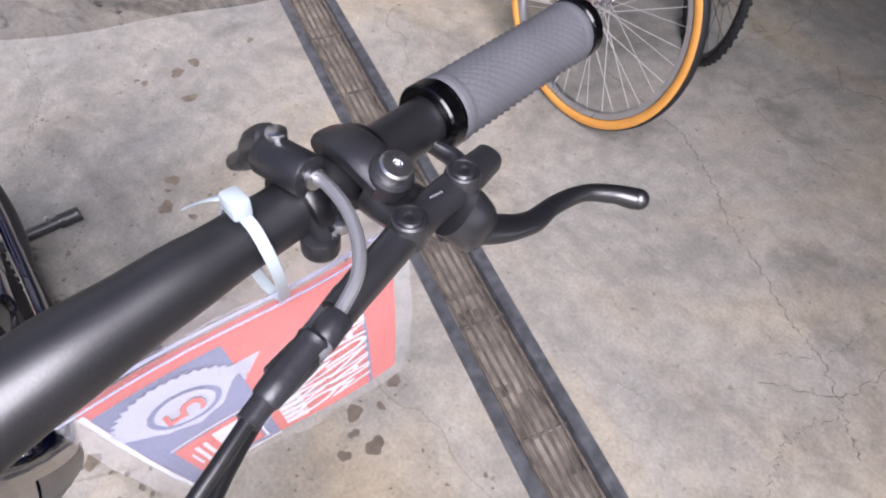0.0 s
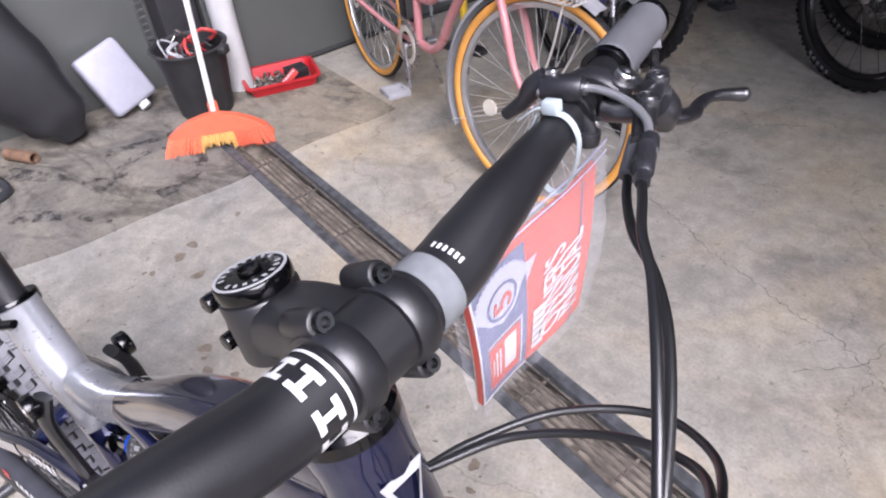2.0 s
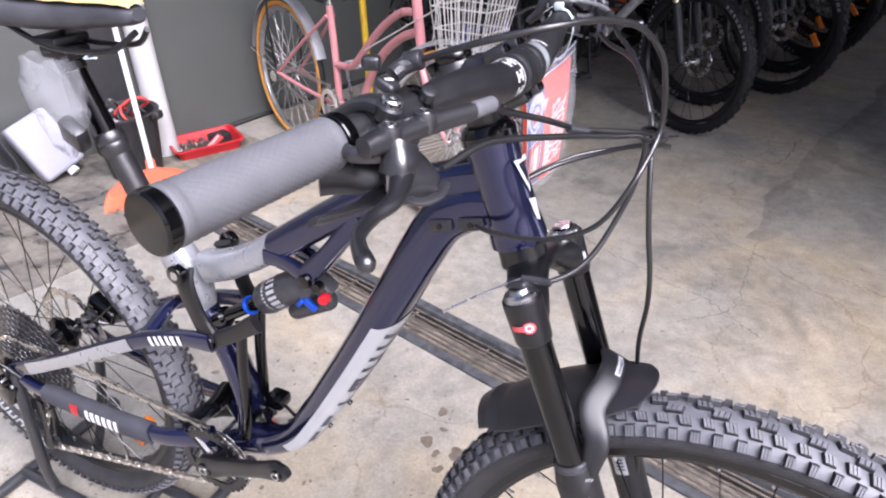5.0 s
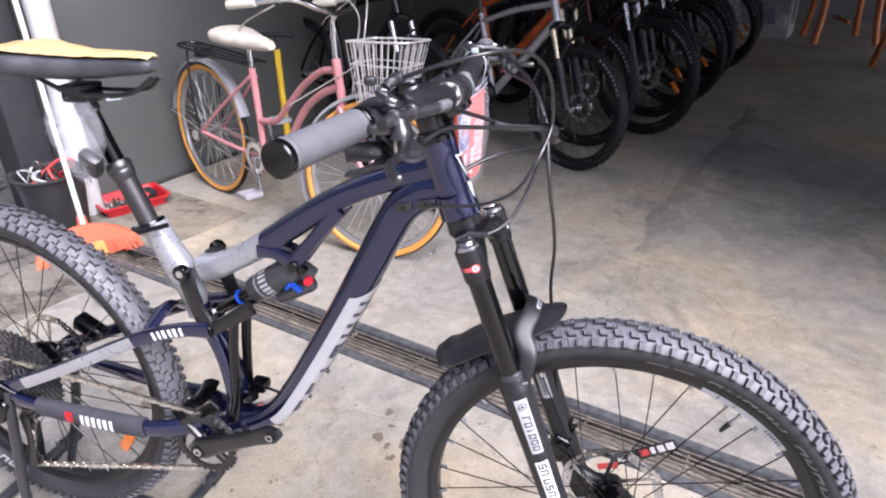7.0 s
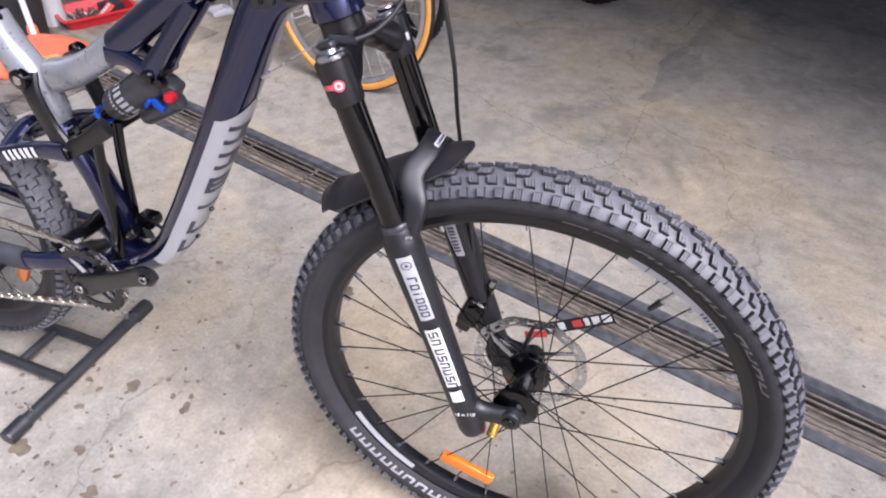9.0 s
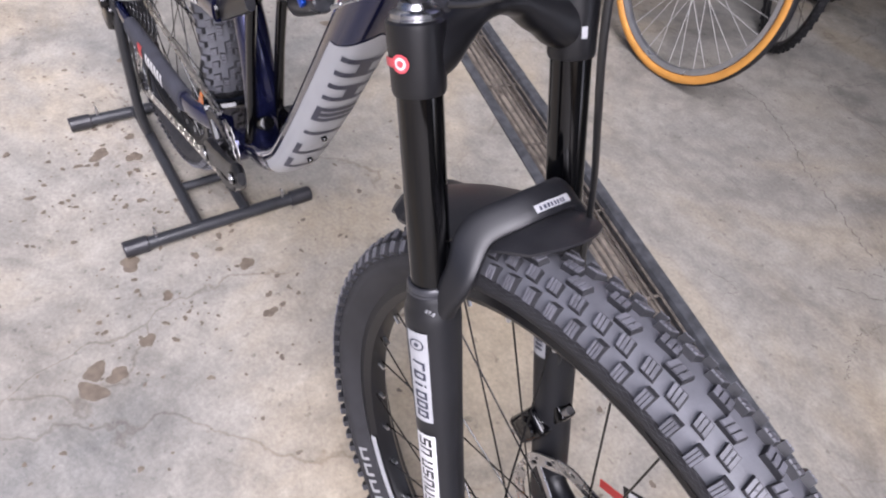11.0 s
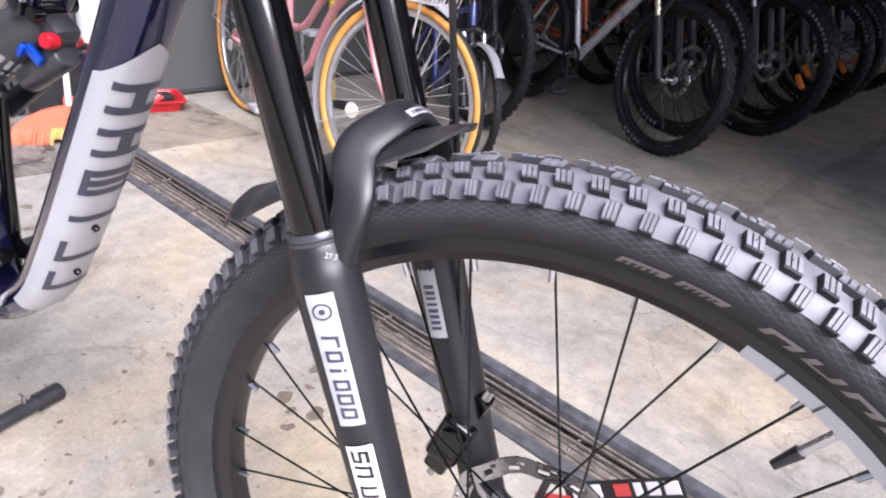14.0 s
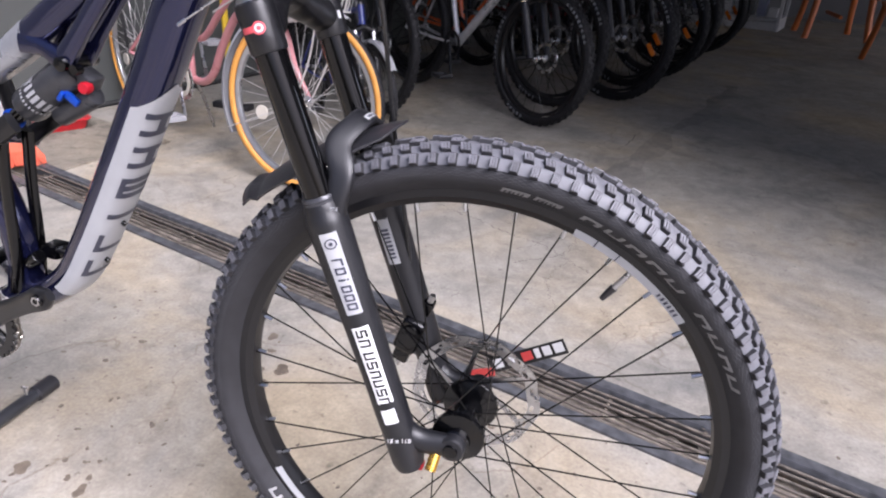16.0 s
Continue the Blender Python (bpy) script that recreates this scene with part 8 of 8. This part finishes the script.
red = row_bike("parked_bicycle", "dark mountain bike with a red frame parked in the row", at_row(-0.24, 4.05, -12, -3), mat("dark_red_frame", (0.12, 0.008, 0.01), 0.3, coat=0.4), M_STEEL, marks_)
for i, (u, v, t) in enumerate(((-0.30, 3.66, -1), (-0.26, 4.45, 2), (-0.32, 4.86, -2), (-0.25, 5.27, 3), (-0.28, 5.68, 0))):
    copy_thing(dark if i % 3 else red, at_row(u, v, t - 15, -3))
# a bicycle behind the pink one, its dark frame and yellow pump
row_bike("parked_bicycle", "dark bicycle standing close to the wall behind the pink one", at_row(-1.02, 2.15, -16, -3), M_GLOSSBLK, M_STEEL, None, fat=0.02)
pump = thing("floor_pump", "yellow floor pump standing among the bicycles", "pump")
b_ = bmesh.new()
pc = R(-1.57, 1.77)
cyl(b_, pc + V(0, 0, 0.03), pc + V(0, 0, 0.62), 0.016, 14)
part("barrel", b_, M_YEL, pump, "yellow pump barrel")
b_ = bmesh.new()
box(b_, Matrix.Translation(pc + V(0, 0, 0.015)), (0.2, 0.06, 0.03), 0.008)
part("foot", b_, M_PLASTIC, pump)
b_ = bmesh.new()
cyl(b_, pc + V(0, 0, 0.62), pc + V(0, 0, 0.68), 0.006, 8)
cyl(b_, pc + V(-0.1, 0, 0.69), pc + V(0.1, 0, 0.69), 0.013, 12, bev=0.003)
part("handle", b_, M_PLASTIC, pump)

# ---- along the wall ----
# broom
broom = thing("broom", "orange push broom with white handle leaning on the wall", "broom")
B0, B1 = V(-1.393, 1.042, 0.115), V(-1.393, 1.042, 0.115) + V(-0.324, 0.265, 0.908) * 1.25
b_ = bmesh.new()
cyl(b_, B0 - (B1 - B0).normalized() * 0.04, B1, 0.0105, 14, bev=0.002)
part("handle", b_, mat("white_handle", (0.495, 0.495, 0.488), 0.35), broom, "white tube handle")
bx = V(0.226, 0.258, 0).normalized()
by = V(-bx.y, bx.x, 0)
bmid = V(-1.378, 1.025, 0)
M_BROOM = mat("coral_plastic", (0.528, 0.106, 0.053), 0.4, vary=0.06)
b_ = bmesh.new()
prof = [(-0.17, 0.05), (-0.165, 0.062), (-0.13, 0.088), (-0.08, 0.112), (-0.03, 0.126), (0.0, 0.128), (0.03, 0.126), (0.08, 0.112), (0.13, 0.088), (0.165, 0.062), (0.17, 0.05)]
fr_ = [b_.verts.new(bmid + bx * x + by * (-0.02 + 0.012 * (z - 0.05) / 0.1) + V(0, 0, z)) for x, z in prof]
bk_ = [b_.verts.new(bmid + bx * x + by * (0.02 - 0.012 * (z - 0.05) / 0.1) + V(0, 0, z)) for x, z in prof]
b_.faces.new(fr_), b_.faces.new(bk_)
for i in range(len(prof)):
    j = (i + 1) % len(prof)
    b_.faces.new((fr_[i], fr_[j], bk_[j], bk_[i]))
part("head", b_, M_BROOM, broom, "coral plastic broom head", 0.4)
b_ = bmesh.new()
lathe(b_, [(0.02, 0), (0.018, 0.06), (0.015, 0.07)], along(B0 - V(0, 0, 0.03), B1), 14)
part("socket", b_, M_BROOM, broom)
for lo_, hi_, mm in ((-0.185, -0.06, mat("orange_bristle", (0.528, 0.112, 0.046), 0.7, vary=0.2, scale=120)), (-0.06, 0.06, mat("straw_bristle", (0.462, 0.277, 0.079), 0.7, vary=0.25, scale=120)), (0.06, 0.185, mat("coral_bristle", (0.528, 0.099, 0.046), 0.7, vary=0.2, scale=120))):
    b_ = bmesh.new()
    rnd = random.Random(int(hi_ * 100))
    for _ in range(420):
        x = rnd.uniform(lo_, hi_)
        y = rnd.uniform(-0.02, 0.02)
        p = bmid + bx * x * 0.92 + by * y + V(0, 0, 0.056)
        q = bmid + bx * x * 1.05 + by * (y * 2.2 - 0.012) + V(0, 0, rnd.uniform(0.001, 0.014) + (0.022 if abs(x) < 0.05 else 0))
        cyl(b_, p, q, 0.0022, 4, 0.0016)
    tagged(part("bristles", b_, mm, broom, "dense bristles"), kind="stuff")

# bucket full of odds and ends
M_BUCKET = mat("black_rubber_bucket", (0.016, 0.016, 0.017), 0.55, vary=0.3, scale=15, bump=0.3, bscale=60)
BK = R(-1.895, 0.72)
bucket = thing("bucket", "black rubber bucket full of tubes and rags", "bucket", Matrix.Translation(BK) @ Matrix.Scale(0.9, 4))
b_ = bmesh.new()
lathe(b_, [(0.0, 0.0), (0.105, 0.0), (0.112, 0.006), (0.145, 0.285), (0.158, 0.29), (0.160, 0.298), (0.150, 0.302), (0.138, 0.295), (0.108, 0.02), (0.0, 0.02)], None, 36, False)
part("body", b_, M_BUCKET, bucket, "tapered black body")
for a in (20, 200):
    b_ = bmesh.new()
    d = V(math.cos(radians(a)), math.sin(radians(a)), 0)
    box(b_, Matrix.Translation(d * 0.165 + V(0, 0, 0.285)) @ Matrix.Rotation(radians(a), 4, "Z"), (0.04, 0.05, 0.035), 0.01, 3)
    part("handle_lug", b_, M_BUCKET, bucket)
part("filling", lathe(bmesh.new(), [(0.0, 0.245), (0.07, 0.25), (0.13, 0.235)], None, 24, False), M_PLASTIC, bucket)
junk = random.Random(4)
for i in range(9):
    a = junk.uniform(0, 6.28)
    p = [V(junk.uniform(-0.09, 0.09), junk.uniform(-0.09, 0.09), 0.24), V(0.06 * math.cos(a), 0.06 * math.sin(a), junk.uniform(0.28, 0.35)), V(0.12 * math.cos(a), 0.12 * math.sin(a), junk.uniform(0.27, 0.33)), V(0.10 * math.cos(a + 1), 0.10 * math.sin(a + 1), 0.25)]
    it = thing("inner_tube" if i % 3 else "spanner", "old tube end sticking out of the bucket" if i % 3 else "rusty spanner sticking out of the bucket", "tube" if i % 3 else "tool", Matrix.Translation(BK) @ Matrix.Scale(0.9, 4), "odds and ends in the bucket")
    part("loop", hose(p, junk.uniform(0.004, 0.009)), (M_RUBBER, M_CHAIN, M_REDPRINT, M_FENDER)[i % 4], it)

# red tray with parts
TR = ROOM @ pose(-1.885, 1.04, 0.0, 0, 0, -16) @ Matrix.Scale(0.78, 4)
tray = thing("tray", "red plastic tray with loose parts beside the wall", "tray", TR)
M_TRAY = mat("red_plastic", (0.363, 0.013, 0.017), 0.35, vary=0.1)
b_ = bmesh.new()
hw, hl = 0.13, 0.185


def rrect(b2, a, c, r_, z, k=5):
    out = []
    for cx, cy, a0 in ((a - r_, c - r_, 0), (-a + r_, c - r_, 90), (-a + r_, -c + r_, 180), (a - r_, -c + r_, 270)):
        for i in range(k + 1):
            t = radians(a0 + 90 * i / k)
            out.append(b2.verts.new((cx + r_ * math.cos(t), cy + r_ * math.sin(t), z)))
    return out


loops = [rrect(b_, hw - 0.02, hl - 0.02, 0.03, 0.0), rrect(b_, hw, hl, 0.035, 0.06), rrect(b_, hw + 0.012, hl + 0.012, 0.04, 0.062), rrect(b_, hw + 0.012, hl + 0.012, 0.04, 0.056), rrect(b_, hw + 0.013, hl + 0.013, 0.04, 0.066), rrect(b_, hw - 0.004, hl - 0.004, 0.035, 0.066), rrect(b_, hw - 0.022, hl - 0.022, 0.03, 0.006)]
for p, q in zip(loops, loops[1:]):
    for i in range(len(p)):
        j = (i + 1) % len(p)
        b_.faces.new((p[i], p[j], q[j], q[i]))
b_.faces.new(loops[0]), b_.faces.new(loops[-1])
part("shell", b_, M_TRAY, tray, "red moulded shell")
b_ = bmesh.new()
for i in range(90):
    x, y = junk.uniform(-0.095, 0.095), junk.uniform(-0.15, 0.02)
    box(b_, Matrix.Translation((x, y, 0.012 + junk.uniform(0, 0.025))) @ Euler((junk.uniform(0, 3), junk.uniform(0, 3), junk.uniform(0, 3))).to_matrix().to_4x4(), (junk.uniform(0.01, 0.04), junk.uniform(0.006, 0.014), junk.uniform(0.004, 0.01)), 0.001, 1)
bits = thing("loose_parts", "greasy bolts and brackets heaped in the red tray", "parts", TR, kind="stuff")
part("heap", b_, mat("greasy_metal", (0.12, 0.11, 0.1), 0.4, 0.7, vary=0.5, scale=80), bits)
b_ = bmesh.new()
box(b_, pose(-0.02, 0.09, 0.045, 0, 0, 12), (0.09, 0.11, 0.05), 0.006)
pkg = thing("parts_box", "black box lying in the red tray", "box", TR)
part("body", b_, M_PLASTIC, pkg)
b_ = bmesh.new()
box(b_, pose(0.065, 0.04, 0.055, 35, 0, 8), (0.07, 0.10, 0.012), 0.003)
crd = thing("card", "red and white printed card in the red tray", "card", TR)
part("sheet", b_, M_REDPRINT, crd)
b_ = bmesh.new()
for i in range(5):
    box(b_, pose(0.065, 0.04, 0.055, 35, 0, 8) @ pose(-0.006, -0.036 + 0.018 * i, 0.0064), (0.024, 0.012, 0.0006))
part("print_bars", b_, M_PAPERW, crd)

# white can leaning against the wall, cap down
JM = ROOM @ pose(-2.07, 0.515, 0.012, 0, 0, 8) @ Matrix.Rotation(radians(-22), 4, "Y") @ Matrix.Rotation(radians(14), 4, "X")
jug = thing("plastic_can", "white plastic can leaning against the wall", "can", JM)
b_ = bmesh.new()
box(b_, pose(0, 0, 0.15), (0.07, 0.19, 0.25), 0.02, 4)
part("body", b_, mat("white_polythene", (0.24, 0.24, 0.28), 0.4, vary=0.05), jug, "white polythene body")
b_ = bmesh.new()
cyl(b_, (0.0, 0.02, 0.03), (0.012, 0.02, -0.002), 0.022, 18, bev=0.003)
part("cap", b_, M_PAPERW, jug, "white cap")

# tall black tub leaning at the wall
M_TUB = mat("black_moulded_plastic", (0.012, 0.0125, 0.014), 0.38, vary=0.3, scale=8, bump=0.15, bscale=30)
tub = Spine([R(-2.02, 0.25, 0.03), R(-2.03, 0.22, 0.12), R(-2.06, 0.12, 0.32), R(-2.09, 0.02, 0.52), R(-2.12, -0.09, 0.72), R(-2.14, -0.17, 0.88)], [(0.05, 0.05), (0.12, 0.075), (0.17, 0.085), (0.19, 0.08), (0.17, 0.07), (0.10, 0.04)], ROOM.to_3x3() @ V(0.1, 1, 0.2), 2.6)
tb = thing("plastic_tub", "tall black plastic tub leaning against the wall", "tub")
part("shell", tub.skin(bmesh.new(), 28, 40), M_TUB, tb)
part("rim", tub.skin(bmesh.new(), 28, 4, t0=0.965, t1=1.0, off=0.005), M_TUB, tb, "rolled rim of the tub")

# steel post, slotted strip and white pipe at the wall
post_t = thing("steel_post", "black steel door post fixed to the wall", "post", kind="structure")
b_ = bmesh.new()
box(b_, ROOM @ pose(-2.14, 0.77, 1.2), (0.16, 0.145, 2.4), 0.004, 1)
part("column", b_, mat("black_post_paint", (0.02, 0.02, 0.022), 0.5, vary=0.2), post_t)
strip = thing("slotted_strip", "slotted dark metal strip hanging on the wall", "strip")
b_ = bmesh.new()
for i in range(80):
    z = 0.16 + i * 0.028
    for dv in (-0.016, 0.016):
        box(b_, ROOM @ pose(-2.222, 0.672 + dv, z + 0.012), (0.006, 0.006, 0.024))
    box(b_, ROOM @ pose(-2.222, 0.672, z), (0.006, 0.034, 0.008))
tagged(part("strip_link", b_, mat("dull_zinc", (0.12, 0.12, 0.12), 0.45, 0.6), strip), kind="stuff")
pipe = thing("white_pipe", "white plastic pipe standing at the wall", "pipe")
b_ = bmesh.new()
cyl(b_, R(-1.978, 0.905, 0.0), R(-1.978, 0.905, 2.4), 0.05, 28)
part("tube", b_, mat("white_pipe_plastic", (0.409, 0.409, 0.409), 0.35, vary=0.05), pipe)

# bent black tube frame and a short rusty pipe at the slab's far side
loop = thing("tube_frame", "bent black tube frame standing on the rough cement", "frame")
part("loop", tube([R(-2.0, -0.28, 0.50), R(-1.92, -0.13, 0.22), R(-1.86, -0.05, 0.05), R(-1.80, -0.03, 0.018), R(-1.76, -0.10, 0.018), R(-1.78, -0.30, 0.018)], 0.016, 12, 40, (0, 0, 1)), M_STAND, loop)
stub = thing("pipe_stub", "short rusty pipe lying by the wall", "pipe")
b_ = bmesh.new()
lathe(b_, [(0.016, 0), (0.022, 0), (0.022, 0.13), (0.016, 0.13), (0.016, 0.0)], along(R(-2.06, 0.02, 0.027), R(-1.98, 0.07, 0.027)), 18, False)
part("tube", b_, mat("rusty_pipe", (0.145, 0.086, 0.053), 0.7, 0.3, vary=0.3), stub)

# ---- far end: glass cabinets and orange chairs ----
M_CABW = mat("white_cabinet", (0.462, 0.462, 0.462), 0.4)
M_GLASS = clear("cabinet_glass", (0.594, 0.627, 0.627), 0.03, 0.12)


def cabinet(u, v, w, label):
    t = thing("display_cabinet", label, "cabinet", ROOM @ pose(u, v, 0), "display cabinets")
    for x in (-w / 2 + 0.015, w / 2 - 0.015):
        for y in (-0.2, 0.2):
            b2 = bmesh.new()
            box(b2, pose(x, y, 0.75), (0.03, 0.03, 1.5), 0.003, 1)
            part("upright", b2, M_CABW, t)
    for z in (0.10, 0.55, 1.0, 1.48):
        b2 = bmesh.new()
        box(b2, pose(0, 0, z), (w, 0.42, 0.03), 0.003, 1)
        part("shelf", b2, M_CABW, t)
    b2 = bmesh.new()
    box(b2, pose(0, 0, 0.04), (w, 0.40, 0.08), 0.003, 1)
    part("plinth", b2, M_CABW, t)
    b2 = bmesh.new()
    box(b2, pose(0, -0.212, 0.78), (w - 0.06, 0.004, 1.36))
    gl = part("glass_door", b2, M_GLASS, t, "clear glass door")
    gl.visible_shadow = False
    return t


cab_rnd = random.Random(8)
for u, w in ((-1.50, 0.62), (-0.86, 0.62), (-0.22, 0.62)):
    cabinet(u, 7.3, w, "white framed glass cabinet with small stock on shelves")
    for z in (0.116, 0.566, 1.016):
        for k in range(int(w / 0.11)):
            it = thing("stock_box", "small boxed part on a cabinet shelf", "box", ROOM @ pose(u - w / 2 + 0.08 + 0.11 * k, 7.27, z), "stock on the shelves")
            b2 = bmesh.new()
            h = cab_rnd.uniform(0.06, 0.22)
            box(b2, pose(0, 0, h / 2), (0.08, 0.12, h), 0.003, 1)
            part("carton", b2, (M_PAPERW, M_FENDER, M_PLASTIC, M_PRINTBLUE)[k % 4], it)

M_CHAIR = mat("orange_plastic", (0.409, 0.106, 0.02), 0.4, vary=0.08)


def armchair(m_, label):
    t = thing("plastic_chair", label, "chair", m_, "orange chairs")
    for x, y in ((-0.24, -0.22), (0.24, -0.22), (-0.22, 0.24), (0.22, 0.24)):
        part("leg", tube([(x * 1.12, y * 1.12, 0.0), (x, y, 0.22), (x * 0.95, y * 0.92, 0.43)], [(0.02, 0.03), (0.022, 0.028), (0.024, 0.03)], 10, 10), M_CHAIR, t)
    b2 = bmesh.new()
    box(b2, pose(0, 0, 0.43), (0.5, 0.48, 0.03), 0.012, 3)
    part("seat", b2, M_CHAIR, t)
    b2 = bmesh.new()
    box(b2, pose(0, 0, 0.2), (0.03, 0.46, 0.03), 0.005)
    part("stretcher", b2, M_CHAIR, t)
    for i in range(6):
        x = -0.2 + 0.08 * i
        part("back_slat", tube([(x, 0.22, 0.43), (x * 1.02, 0.27, 0.65), (x * 1.05, 0.31, 0.86)], [(0.022, 0.006)] * 3, 8, 8, (1, 0, 0)), M_CHAIR, t)
    part("back_rail", tube([(-0.25, 0.30, 0.84), (0, 0.33, 0.89), (0.25, 0.30, 0.84)], [(0.018, 0.03)] * 3, 10, 12, (0, 1, 0)), M_CHAIR, t)
    for s in (-1, 1):
        part("arm_rest", tube([(s * 0.26, 0.28, 0.68), (s * 0.28, 0.0, 0.66), (s * 0.27, -0.24, 0.64), (s * 0.25, -0.26, 0.44)], [(0.025, 0.014)] * 4, 10, 16, (1, 0, 0)), M_CHAIR, t)
    return t


c1 = armchair(ROOM @ pose(0.52, 7.2, 0, 0, 0, 20), "orange plastic armchair beside the glass cabinets")
c2 = copy_thing(c1, ROOM @ pose(1.22, 5.9, 0, 0, 0, -60))
tagged(c2, "orange plastic armchair standing alone on the shop floor")

# bag of small parts hung under the saddle
sb = thing("parts_bag", "crumpled clear bag with a black reflector hung under the saddle", "bag")
b_ = bmesh.new()
rb = random.Random(6)
gp = []
for i in range(15):
    row = []
    for j in range(18):
        a = 2 * math.pi * j / 18
        f = i / 14
        rr = 0.029 * math.sin(math.pi * min(1, 0.25 + 0.75 * f)) + 0.006
        row.append(b_.verts.new((-0.135 + rr * 1.25 * math.cos(a) + rb.uniform(-0.006, 0.006), -0.032 + rr * 0.7 * math.sin(a) + rb.uniform(-0.005, 0.005), 0.955 - 0.125 * f + rb.uniform(-0.005, 0.005))))
    gp.append(row)
for p, q in zip(gp, gp[1:]):
    for j in range(18):
        l = (j + 1) % 18
        b_.faces.new((p[j], p[l], q[l], q[j]))
film_ = part("film", b_, clear("crumpled_film", (0.4, 0.41, 0.44), 0.12, 0.2), sb, "crumpled clear film", 3.0)
b_ = bmesh.new()
box(b_, pose(-0.12, -0.032, 0.862, 20, 30, 0), (0.035, 0.02, 0.04), 0.006)
part("reflector", b_, M_PLASTIC, sb, "black reflector")
sb.matrix_world = LEAN @ Matrix.Translation((0.012, 0, -0.016))
